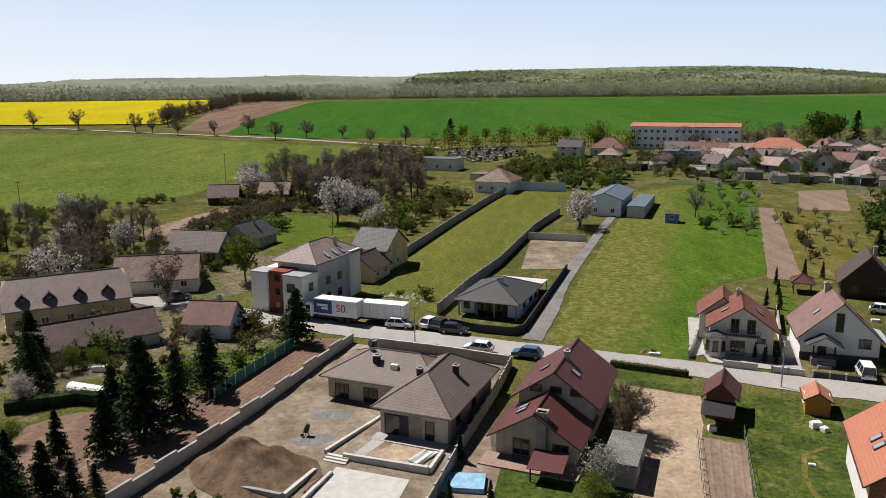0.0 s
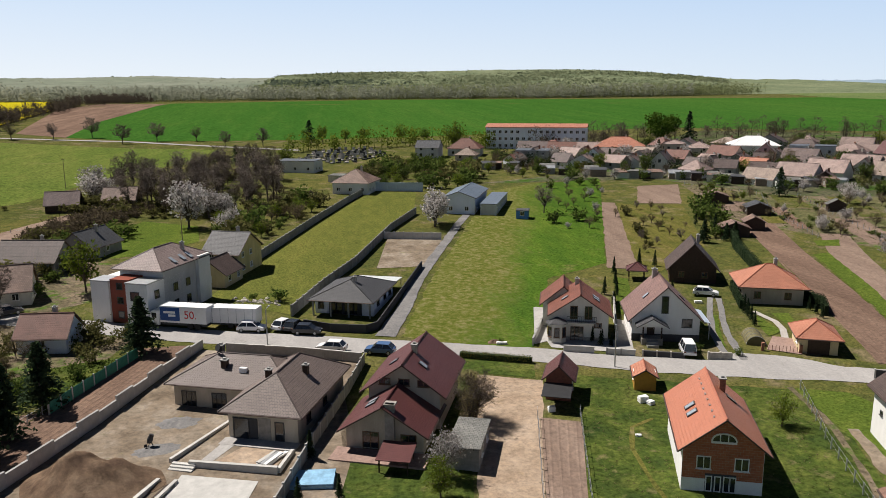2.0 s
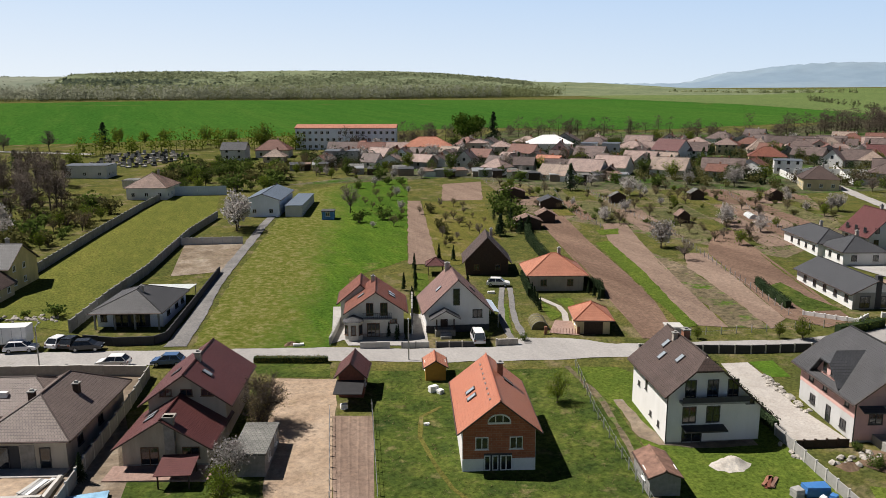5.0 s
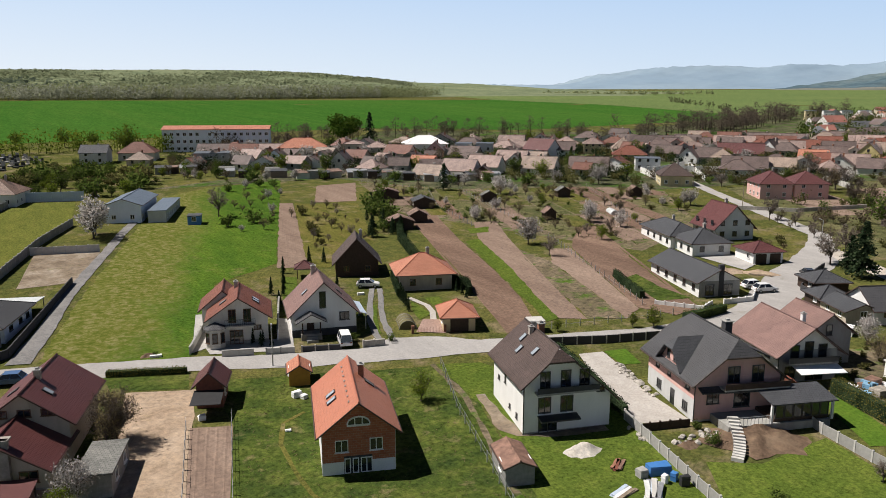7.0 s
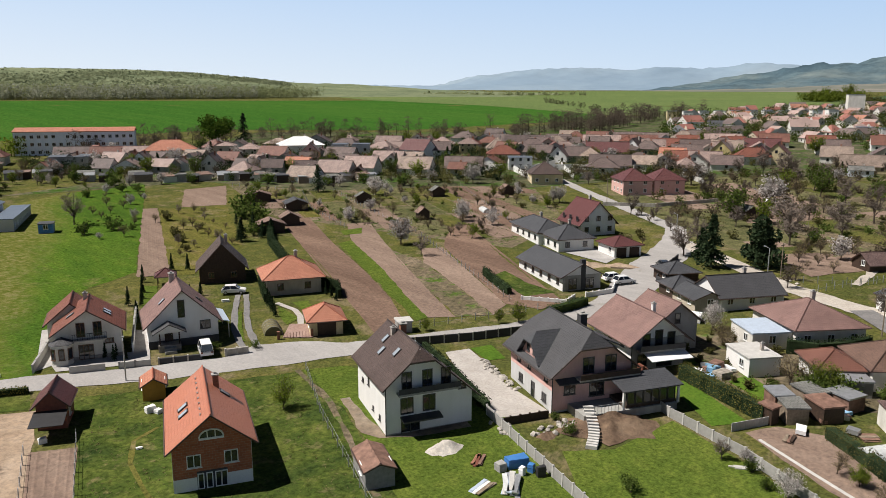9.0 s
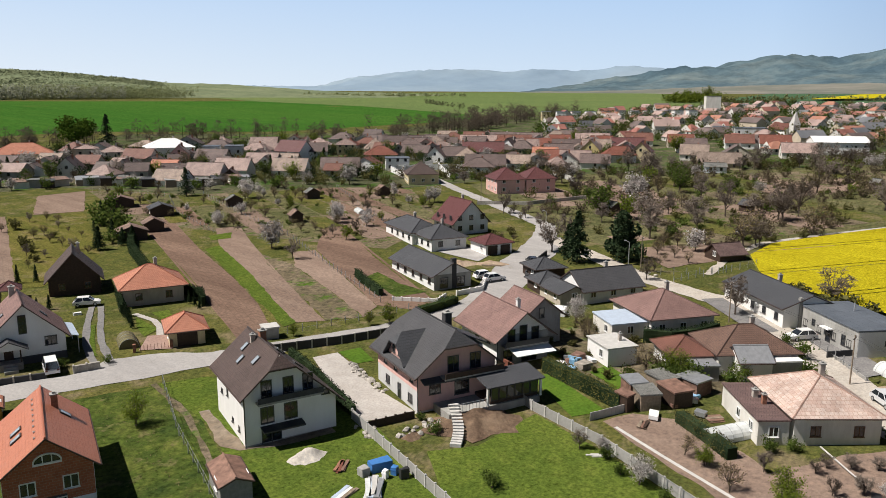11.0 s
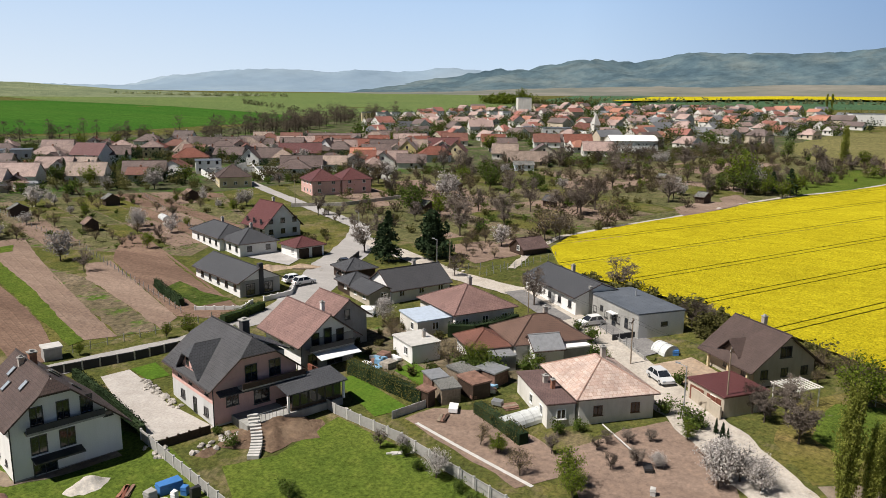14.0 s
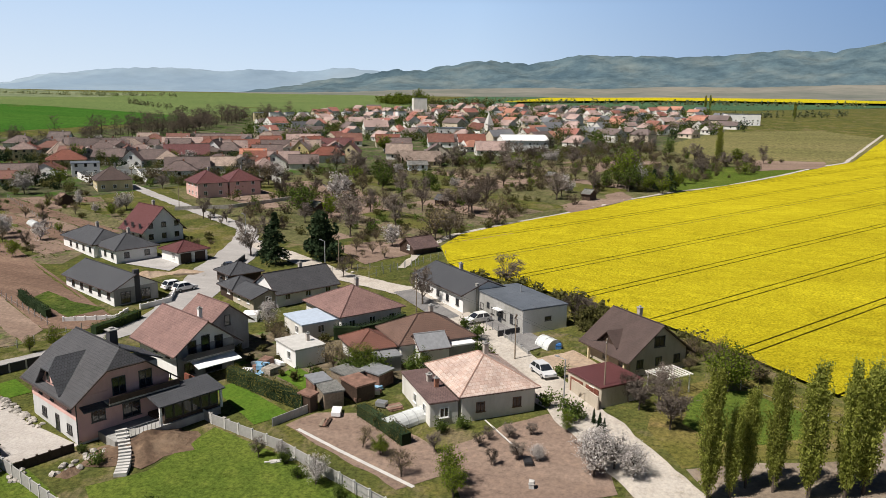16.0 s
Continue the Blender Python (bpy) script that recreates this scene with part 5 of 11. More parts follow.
def rose_white_house():
    h = thing("house", 97.3, 46.4, -24, "white house with pale brown tiled gable roofs and a dark balcony", "house")
    gable_wall(h, 8.0, 0, 10.2, 4.2, 7.2, WHITE)
    ro = gable_roof(h, 8.0, 0, 10.2, 4.2, 7.2, R_ROSE, 0.9, 1.0)
    part("front_facing", Shape().box(-3.97, 3.97, -0.04, 0.0, -0.6, 4.2), GREY, h)
    b = part("balcony", Shape().box(-3.4, 3.4, -1.3, -0.04, 2.7, 2.88), CONC, h)
    part("balcony_front", Shape().box(-3.4, 3.4, -1.34, -1.26, 2.9, 3.6), METAL_DARK, b)
    for x in (-1.9, 0.0, 1.9):
        window(h, x, -0.04, 3.0, 1.2, 2.3 if x == 0 else 1.9, 0, FRAME_DARK, 1, False)
    part("awning", Shape().slab([(-2.6, -2.8, 2.0), (3.6, -2.8, 2.0), (3.6, -0.1, 2.6), (-2.6, -0.1, 2.6)], 0.08), SHEET_WHITE, h, "white terrace awning")
    window(h, -2.4, -0.04, 0.5, 1.4, 1.6, 0, FRAME_DARK, 2)
    window(h, 1.0, -0.04, 0.1, 2.4, 2.1, 0, FRAME_DARK, 2, False)
    for y in (2.4, 5.6):
        window(h, -4.0, y, 2.6, 1.0, 0.5, -90, FRAME_DARK, 1)
    gable_wall(h, 6.6, 4.6, 11.6, 4.8, 7.3, GREY, x=6.0)
    gable_roof(h, 6.6, 4.6, 11.6, 4.8, 7.3, R_ROSE, 0.6, 0.7, x=6.0)
    window(h, 6.0, 4.6, 4.3, 0.9, 1.5, 0, FRAME_DARK, 1)
    chimney(h, 1.6, 4.0, 6.6, 1.1, 0.5, WHITE)
    s = Shape()
    for k in range(6):
        s.box(-3.9 + k * 0.32, -3.6 + k * 0.32, -2.6, -1.4, -0.4, 1.5 - k * 0.25)
    part("garden_steps", s, WOOD_RED, h)
    part("downpipe", Shape().tube((-4.06, -0.1, -0.3), (-4.06, -0.1, 4.0), 0.06), METAL_DARK, h)


def maroon_house():
    h = thing("house", 9.3, 71.3, -22, "beige house with stepped maroon metal tile roofs", "house")
    gable_wall(h, 8.4, 0, 8.0, 2.6, 5.2, BEIGE)
    ro = gable_roof(h, 8.4, 0, 7.2, 2.6, 5.2, R_MAROON, 0.7, 0.9)
    gable_wall(h, 8.2, 6.0, 16.5, 4.7, 7.6, BEIGE, x=0.6, name="rear_wall")
    r2 = gable_roof(h, 8.2, 6.0, 16.5, 4.7, 7.6, R_MAROON, 0.8, 0.8, x=0.6)
    part("plinth", Shape().box(-4.23, 4.23, -0.03, 0, -0.6, 0.3), STONE, h)
    part("chimney", Shape().box(0.2, 1.2, -0.5, 0.0, -0.6, 5.5).box(0.1, 1.3, -0.6, 0.5, 5.3, 5.5), STONE, h, "stone clad outside chimney")
    window(h, -1.5, 0, 0.1, 1.8, 2.0, 0, FRAME_BROWN, 2, False)
    window(h, 2.6, 0, 0.9, 1.7, 1.2, 0, FRAME_BROWN, 2)
    for x in (-1.6, 0.6, 2.8):
        window(h, x, 6.0, 5.0, 1.3, 0.8, 0, FRAME_BROWN, 2)
    window(h, -4.2, 3.0, 0.9, 1.2, 1.2, -90, FRAME_BROWN, 2)
    sl = 2.6 / 4.2
    skylight(ro, -2.2, 2.6, 5.2 - 2.2 * sl + 0.14, sl, -1, 0.8, 1.3)
    skylight(ro, -2.2, 3.6, 5.2 - 2.2 * sl + 0.14, sl, -1, 0.8, 1.3)
    sl = 2.9 / 4.1
    skylight(r2, -1.6, 10.0, 7.6 - 2.2 * sl + 0.14, sl, -1)
    skylight(r2, 2.2, 8.5, 7.6 - 1.6 * sl + 0.14, sl, 1)
    chimney(h, 0.8, 10.2, 7.3, 1.1, 0.6, BEIGE)
    part("patio", Shape().box(-5.2, 5.0, -3.0, -0.02, -0.4, 0.12), PATIO, h)


def big_bungalow():
    h = thing("house", -3.3, 75.9, -22, "new beige bungalow with taupe tiled hip roofs, unfinished grounds", "house")
    walls(h, [(-4.0, 0), (4.0, 0), (4.0, 14.6), (-4.0, 14.6)], 3.3, BEIGE)
    part("wing_wall", Shape().box(-14.2, -4.0, 6.2, 14.4, -0.6, 3.3), BEIGE, h)
    hip_roof(h, -4.0, 4.0, 0, 14.6, 3.2, 6.2, R_TAUPE, 0.8)
    hip_roof(h, -14.2, 0.5, 6.2, 14.4, 3.2, 5.7, R_TAUPE, 0.8)
    part("satellite_dish", Shape().tube((-10.2, 10.3, 5.4), (-10.2, 10.3, 6.5), 0.035).tube((-10.2, 10.2, 6.4), (-10.3, 10.0, 6.5), 0.12, 0.46, 12), METAL_DARK, h)
    part("air_unit", Shape().box(-6.4, -5.5, 7.6, 8.1, 4.0, 5.0), SHEET_WHITE, h, "white ventilation unit")
    part("recess", Shape().box(-3.5, -0.6, -0.03, 0.0, 0.1, 2.5), DARKPLASTER, h)
    window(h, -2.5, -0.04, 0.1, 1.8, 2.3, 0, FRAME_DARK, 1, False)
    part("stone_panel", Shape().box(-0.5, 0.9, -0.06, 0.0, 0.1, 2.6), STONE, h)
    window(h, 1.9, 0, 0.1, 1.1, 2.2, 0, FRAME_DARK, 1, False)
    for x in (-12.3, -8.4):
        window(h, x, 6.2, 0.3, 1.9, 2.0, 0, FRAME_DARK, 3, False)
    window(h, -4.0, 3.2, 0.9, 1.3, 1.3, -90, FRAME_DARK, 2)
    for x, y in ((4.0, 3.0), (4.0, 8.0)):
        window(h, x, y, 1.2, 1.2, 1.0, 90, FRAME_DARK, 2)
    chimney(h, -1.2, 4.6, 5.2, 1.1, 0.6, WOOD_DARK)
    chimney(h, 2.0, 7.6, 4.9, 1.1, 0.6, WOOD_DARK)
    chimney(h, -8.6, 8.4, 4.6, 1.0, 0.7, WOOD_DARK)
    chimney(h, -10.5, 11.2, 5.4, 1.0, 0.7, METAL_DARK)
    part("step", Shape().box(-15.2, -6.0, 4.6, 6.18, -0.5, 0.12), GREY, h)
    part("step", Shape().box(-15.6, -8.0, 4.0, 4.6, -0.5, -0.05), GREY, h)
    part("terrace", Shape().box(-4.4, 4.2, -1.8, -0.02, -0.5, 0.1), CONCRETE, h)


def dark_bungalow():
    h = thing("house", 7.0, 116.4, -22, "low bungalow with an anthracite hip roof and covered terrace", "house")
    walls(h, [(-5, 1.5), (5, 1.5), (5, 13), (-5, 13)], 2.8, BLUEWHITE)
    part("terrace_recess", Shape().box(-2.6, 3.0, 1.45, 1.5, 0.05, 2.6), DARKPLASTER, h)
    hip_roof(h, -5, 5, 0, 13, 2.7, 5.0, R_DARK, 0.6)
    for x in (-4.8, -1.8, 1.2, 4.8):
        part("post", Shape().box(x - 0.12, x + 0.12, 0.0, 0.24, -0.5, 2.7), GREY, h)
    for x in (-1.4, 1.2):
        window(h, x, 1.42, 0.1, 2.2, 2.2, 0, FRAME_DARK, 2, False)
    window(h, -4.0, 1.5, 0.9, 1.0, 1.2, 0, FRAME_DARK, 1)
    for y in (4, 8, 11):
        window(h, 5.0, y, 1.2, 1.4, 0.8, 90, FRAME_DARK, 2)
    chimney(h, 0.8, 5.0, 4.7, 0.9)
    part("back_roof", Shape().slab([(-3.2, 13.2, 2.7), (5.2, 13.2, 2.7), (5.2, 19, 2.4), (-3.2, 19, 2.4)], 0.1), POLY, h, "translucent corrugated sheet roof")
    for x in (-3, 1, 5):
        part("post", Shape().box(x - 0.06, x + 0.06, 18.7, 18.82, -0.5, 2.35), METAL, h)


def flats():
    h = thing("apartment_house", -24.6, 119.0, -25, "small white apartment house with red-brown stair tower and dark roof", "house")
    part("front_block", Shape().box(-7.5, -4.2, -1.0, 9.0, -0.6, 6.6), WHITE, h)
    part("stair_tower", Shape().box(-4.2, -0.8, -0.6, 8.0, -0.6, 7.0), REDBROWN, h)
    part("corner_block", Shape().box(-0.8, 3.0, -1.4, 9.0, -0.6, 6.6), WHITE, h)
    part("rear_wall", Shape().box(-5.0, 3.0, 3.0, 15.5, -0.6, 8.2), GREY_LIGHT, h)
    part("end_wall", Shape().box(3.0, 3.6, 12.0, 15.5, -0.6, 8.4), WHITE, h)
    hip_roof(h, -5.0, 3.0, 2.5, 15.5, 8.0, 10.6, R_LONG, 0.7)
    for x, n in ((-2.5, 3),):
        for k in range(n):
            window(h, x, -0.6, 0.8 + 2.3 * k, 1.1, 1.1, 0, FRAME_DARK, 1)
    for z in (1.2, 4.0):
        window(h, 0.8, -1.4, z, 1.6, 1.4, 0, FRAME_DARK, 2)
    for y in (1.0, 6.0, 9.5):
        for z in (1.2, 4.0):
            window(h, 3.0, y, z, 1.2, 1.3, 90, FRAME_DARK, 2)
    part("parapet", Shape().box(-7.6, -4.1, -1.1, 2.4, 6.6, 6.8).box(-0.9, 3.1, -1.5, 2.4, 6.6, 6.8), METAL, h)
    chimney(h, 1.0, 11.5, 9.6, 1.2)
    for y in (6, 8.5, 10.5):
        part("skylight", Shape().slab([(2.0, y, 9.35), (3.2, y, 8.6), (3.2, y + 0.8, 8.6), (2.0, y + 0.8, 9.35)], 0.05), GLASS_SKY, h)


brick_house()
bay_house()
white_gable_house()
brown_white_house()
pink_house()
rose_white_house()
maroon_house()
big_bungalow()
dark_bungalow()
flats()


def plain_house(name, x, y, rot, w, d, eave, ridge, wall_m, roof_m, label, roof="gable", cat="house", wins=2, fm=None, chim=True, over=0.5, plinth=None, skip_door=False, upper=False, hip=(0, 0), dz=0.0):
    """A house with its front on local -y; gable: ridge along y; side: ridge along x; hip, flat, shed."""
    h = thing(name, x, y, rot, label, cat, dz=dz)
    if roof == "gable":
        gable_wall(h, w, 0, d, eave, ridge, wall_m)
        r = gable_roof(h, w, 0, d, eave, ridge, roof_m, over, over * 0.7, hip=hip)
    elif roof == "side":
        q = gable_wall(h, d, -w / 2, w / 2, eave, ridge, wall_m)
        q.matrix_basis = pose(0, d / 2, 0, 0, 0, 90)
        r = gable_roof(h, d, -w / 2, w / 2, eave, ridge, roof_m, over, over * 0.7, hip=hip)
        r.matrix_basis = pose(0, d / 2, 0, 0, 0, 90)
    elif roof == "hip":
        walls(h, [(-w / 2, 0), (w / 2, 0), (w / 2, d), (-w / 2, d)], eave, wall_m)
        hip_roof(h, -w / 2, w / 2, 0, d, eave, ridge, roof_m, over)
    elif roof == "flat":
        walls(h, [(-w / 2, 0), (w / 2, 0), (w / 2, d), (-w / 2, d)], eave, wall_m)
        part("roof", Shape().slab([(-w / 2 - over * 0.3, -over * 0.3, eave + 0.2), (w / 2 + over * 0.3, -over * 0.3, eave + 0.2), (w / 2 + over * 0.3, d + over * 0.3, ridge), (-w / 2 - over * 0.3, d + over * 0.3, ridge)], 0.2), roof_m, h)
    if plinth:
        part("plinth", Shape().box(-w / 2 - 0.03, w / 2 + 0.03, -0.03, d + 0.03, -0.6, 0.5), plinth, h)
    fm = fm or FRAME_WHITE
    for k in range(wins):
        px = -w / 2 + w * (k + 0.5) / wins
        window(h, px, 0, 0.95, 1.1, 1.2, 0, fm, 2)
        if upper:
            window(h, px, 0, 3.5, 1.1, 1.2, 0, fm, 2)
    for k in range(int(d / 3.5)):
        py = 1.8 + k * 3.4
        for sx in (-1, 1):
            window(h, sx * w / 2, py, 0.95, 1.0, 1.1, sx * 90, fm, 2)
            if upper:
                window(h, sx * w / 2, py, 3.5, 1.0, 1.1, sx * 90, fm, 2)
    if chim:
        chimney(h, w * 0.12, d * 0.6, ridge - 0.5, 1.3)
    return h


plain_house("house", 78.4, 108.4, -22, 9.6, 8.6, 2.9, 6.0, BEIGE, R_SALMON, "bungalow with a bright salmon hip roof", "hip", wins=2, fm=FRAME_BROWN, over=0.8)
g = plain_house("garage", 71.1, 86.6, -26, 4.9, 6.0, 2.2, 4.1, CREAM, R_SALMON, "small garage with a salmon hip roof", "hip", "garage", 0, over=0.6, chim=False)
part("garage_door", Shape().box(-1.4, 1.4, -0.06, 0, 0, 1.95), WOOD_DARK, g)
plain_house("house", 72.0, 123.4, -24, 8.2, 8.6, 3.0, 7.4, WOOD_DARK, R_BROWN, "dark timber house with a steep brown roof", "gable", wins=2, fm=FRAME_BROWN, over=0.6)
gb = plain_house("house", 119.3, 76.6, -22, 7.8, 18.4, 2.8, 4.8, WHITE, R_SLATE, "long new white bungalow with a slate grey roof", "gable", wins=0, fm=FRAME_DARK, over=0.6, chim=False)
part("front_facing", Shape().box(-3.87, 3.87, -0.05, 0, -0.5, 2.8), GREY, gb)
for _x in (-1.9, 1.6):
    window(gb, _x, -0.05, 0.2, 1.7, 2.0, 0, FRAME_DARK, 2, False)
part("chimney", Shape().box(-0.2, 0.7, -0.12, 0.6, -0.3, 5.6), DARKPLASTER, gb)
plain_house("house", 142.5, 96.5, -24, 8.6, 9.5, 2.7, 5.2, WHITE, R_SLATE, "white house with a slate grey hip roof", "hip", wins=2, fm=FRAME_DARK)
plain_house("house", 144.5, 104.5, -24, 8.0, 16, 2.7, 5.0, WHITE, R_SLATE, "long white house with a slate grey hip roof", "hip", wins=2, fm=FRAME_DARK)
plain_house("house", 159.5, 103.5, -22, 9.5, 10.5, 3.2, 8.0, WHITE, R_MAROON, "white house with a steep maroon roof", "gable", wins=3, upper=True, fm=FRAME_DARK, over=0.7)
rg = plain_house("garage", 146.3, 85.6, -22, 6.6, 6.6, 2.4, 4.1, WHITE, R_MAROON, "double garage with a maroon roof", "hip", "garage", 0, chim=False)
for _x in (-1.6, 1.6):
    part("garage_door", Shape().box(_x - 1.2, _x + 1.2, -0.06, 0, 0, 2.1), WOOD_DARK, rg)
plain_house("house", 98.4, 7.4, -50, 9.2, 10.8, 3.1, 5.9, OFFWHITE, R_PATCHY, "old whitewashed house with faded patchy roof tiles", "hip", wins=2, fm=FRAME_BROWN, over=0.5)
an = plain_house("annex", 94.2, 12.6, -50, 3.3, 10.2, 2.7, 3.0, OFFWHITE, R_DUSKY, "low old annex with a dark flat roof", "flat", "house", 1)
chimney(an, 0.6, 4.2, 2.9, 1.1, 0.45, BRICK_OLD)
bx = plain_house("house", 130.0, 8.6, -43, 8.2, 14.2, 3.7, 4.0, GREY_LIGHT, R_FLAT, "modern grey cube house with a flat felt roof", "flat", wins=0, fm=FRAME_DARK, chim=False)
part("side_facing", Shape().box(-4.14, -4.1, 0, 14.2, -0.5, 3.6), GREY, bx)
part("end_facing", Shape().box(-4.1, 4.1, -0.04, 0.0, -0.5, 3.6), WHITE, bx)
part("frame_wall", Shape().box(-4.6, -4.14, 13.0, 13.6, -0.5, 5.0), GREY, bx)
for _y, _w, _h, _z in ((3.0, 0.9, 1.6, 0.8), (6.4, 1.1, 2.1, 0.05), (10.0, 0.8, 1.0, 1.6)):
    window(bx, -4.14, _y, _z, _w, _h, -90, FRAME_DARK, 1, False)
window(bx, 0.5, -0.04, 1.6, 1.2, 0.7, 0, FRAME_DARK, 1)
part("canopy", Shape().box(-5.0, -4.14, 5.4, 7.4, 2.3, 2.45), SHEET_WHITE, bx)
part("flue", Shape().tube((1.5, 9, 4.0), (1.5, 9, 5.2), 0.12), METAL, bx)
gl = plain_house("house", 137.2, 20.0, -42, 9.2, 17.6, 3.2, 5.0, WHITE, R_SLATE, "long white house with a slate grey roof", "gable", wins=0, fm=FRAME_DARK)
bv = plain_house("house", 118.6, -9.0, -45, 9.4, 9.2, 2.9, 6.5, BEIGE, R_BROWN, "brown-roofed villa with a gabled dormer and covered entrance", "gable", wins=3, fm=FRAME_DARK, over=1.0)
s = Shape().face([(-4.5, 3.2, 3.2), (-4.5, 6.4, 3.2), (-4.5, 4.8, 4.7)])
part("dormer", s, WOOD_DARK, bv)
s = Shape()
for _sg in (-1, 1):
    o = [(-5.0, 4.8 + _sg * 2.1, 3.1), (-2.0, 4.8 + _sg * 2.1, 3.1), (-2.0, 4.8, 4.95), (-5.0, 4.8, 4.95)]
    s.slab(o if _sg < 0 else o[::-1], 0.14)
part("dormer_roof", s, R_BROWN, bv)
window(bv, 0, 0, 3.5, 1.8, 1.5, 0, FRAME_DARK, 2)
for _y in (0.4, 4.0, 8.0):
    part("post", Shape().box(-5.5, -5.2, _y - 0.15, _y + 0.15, -0.4, 2.4), CREAM, bv)
plain_house("house", 108.2, 27.1, -46.0, 5.6, 6.4, 2.3, 4.0, WHITE, R_OLDRED, "white wing with a rusty red hip roof", "hip", wins=2, chim=False)
plain_house("house", 113.2, 20.2, -46.0, 10.7, 8.6, 2.7, 5.4, OFFWHITE, R_WARM, "house with a weathered brown tiled hip roof", "hip", wins=2)
plain_house("house", 121.2, 33.7, -34.0, 10.7, 11.5, 2.9, 5.8, OFFWHITE, R_ROSE, "wide low house with a rose tiled hip roof", "hip", wins=3)
plain_house("annex", 114.8, 39.1, -34.0, 6.0, 6.0, 2.4, 2.9, OFFWHITE, PALE_BLUE, "low annex with a pale blue sheet roof", "flat", "house", 1, chim=False)
plain_house("house", 130.9, 50.2, -28.0, 12.2, 8.0, 2.4, 5.0, WHITE, R_DARK, "white house with a long black tiled roof", "side", wins=3)
plain_house("carport", 128.2, 60.6, -30, 5.2, 5.2, 2.0, 3.6, WOOD_DARK, R_SLATE, "carport with a grey pyramid roof", "hip", "carport", 0, chim=False)
plain_house("carport", 136.0, 66.0, -30, 6.0, 6.0, 2.1, 3.8, WOOD_DARK, R_SLATE, "open pavilion with a grey pyramid roof", "hip", "carport", 0, chim=False)
plain_house("outbuilding", 124.6, 54.2, -30, 5.4, 7.5, 2.2, 3.2, BEIGE, R_SLATE, "low outbuilding with a grey roof", "gable", "shed", 1, chim=False)
plain_house("house", 217.5, 132.0, -36, 9.5, 12, 4.6, 8.0, PINK, R_MAROON, "pink house with a steep maroon hip roof", "hip", wins=2, upper=True)
plain_house("house", 225.6, 125.6, -36, 10.0, 11, 4.6, 8.0, PINK, R_MAROON, "pink house with a maroon roof and garage", "hip", wins=2, upper=True)
plain_house("house", 214.5, 167.5, -40, 10.5, 11, 3.6, 7.6, CREAM, R_BROWN, "cream house with a brown pyramid roof", "hip", wins=3)
plain_house("house", -14.6, 145.6, -22, 7.5, 10, 4.6, 7.8, YELLOW, R_DARK, "ochre house with a dark gable roof", "side", wins=2, upper=True)
plain_house("house", -16.0, 138.0, -22, 6.4, 7, 2.7, 5.0, CREAM, R_BROWN, "low annex with a brown tiled roof", "gable", wins=1, chim=False)
lh = plain_house("house", -57.6, 112.0, 30, 17.5, 9.5, 3.9, 7.4, CREAM, R_LONG, "long cream house with four dormers in a rose-grey roof", "side", wins=5, hip=(0.4, 0.4))
for _x in (-6.3, -2.6, 1.6, 5.6):
    d_ = part("dormer", Shape().face([(_x - 0.7, 0.9, 4.3), (_x + 0.7, 0.9, 4.3), (_x + 0.7, 0.9, 5.0), (_x, 0.9, 5.7), (_x - 0.7, 0.9, 5.0)]).box(_x - 0.7, _x + 0.7, 0.92, 3.2, 4.2, 5.0), WOOD_DARK, lh)
    s = Shape()
    for _sg in (-1, 1):
        o = [(_x + _sg * 1.0, 0.6, 4.75), (_x + _sg * 1.0, 3.4, 4.75), (_x, 3.4, 5.8), (_x, 0.6, 5.8)]
        s.slab(o if _sg > 0 else o[::-1], 0.1)
    part("dormer_roof", s, R_BROWN, d_)
    part("pane", Shape().box(_x - 0.4, _x + 0.4, 0.84, 0.9, 4.4, 5.1), GLASS, d_)
plain_house("barn", -48.4, 99.8, 37, 17.5, 6.5, 2.2, 4.8, OFFWHITE, R_DUSKY, "old low barn with a weathered tiled roof", "side", "barn", 0, chim=False)
plain_house("house", -35.0, 106.9, -6, 6.8, 5.8, 2.6, 5.0, BLUEWHITE, R_OLDRED, "small whitewashed house with a red tiled roof", "side", wins=1)
plain_house("house", -51.0, 130.0, 12, 14, 8, 2.8, 6.2, OFFWHITE, R_OLD, "old house with a weathered rose roof", "side", wins=3)
plain_house("house", -52.0, 152.0, -12, 12, 8, 2.8, 6.0, GREY, R_BROWN, "grey house with an old brown roof", "side", wins=3)
plain_house("house", -46.0, 164.0, -22, 8, 10, 2.6, 5.5, GREY, R_SLATE, "house with a dark slate roof", "gable", wins=2)
plain_house("shed", -64.6, 220.0, 6, 8.5, 6.5, 2.6, 5.6, WOOD_DARK, R_DUSKY, "brown timber barn at the pasture's edge", "side", "barn", 0, chim=False)
plain_house("shed", -51.2, 226.5, -4, 9, 6.5, 2.6, 5.6, WOOD, R_OLD, "grey timber barn with a rose roof", "side", "barn", 0, chim=False)
plain_house("house", 16.0, 240.5, -22, 12, 13, 3.6, 7.5, WHITE, R_OLD, "house with a rose pyramid roof beside the lawn", "hip", wins=3)
plain_house("workshop", 43.4, 200.5, -22, 9.0, 22, 4.6, 6.2, BLUEWHITE, R_BLUE, "workshop with blue-grey sheet roof", "gable", "workshop", 2, chim=False)
plain_house("workshop", 51.0, 197.0, -22, 4.5, 24, 3.0, 3.4, GREY_LIGHT, R_BLUE, "low lean-to workshop with a blue-grey roof", "flat", "workshop", 0, chim=False)
plain_house("hut", 58.4, 189.5, -22, 3.2, 3.2, 2.2, 2.5, SHEET_BLUE, R_SLATE, "small blue garden hut", "flat", "hut", 1, chim=False)
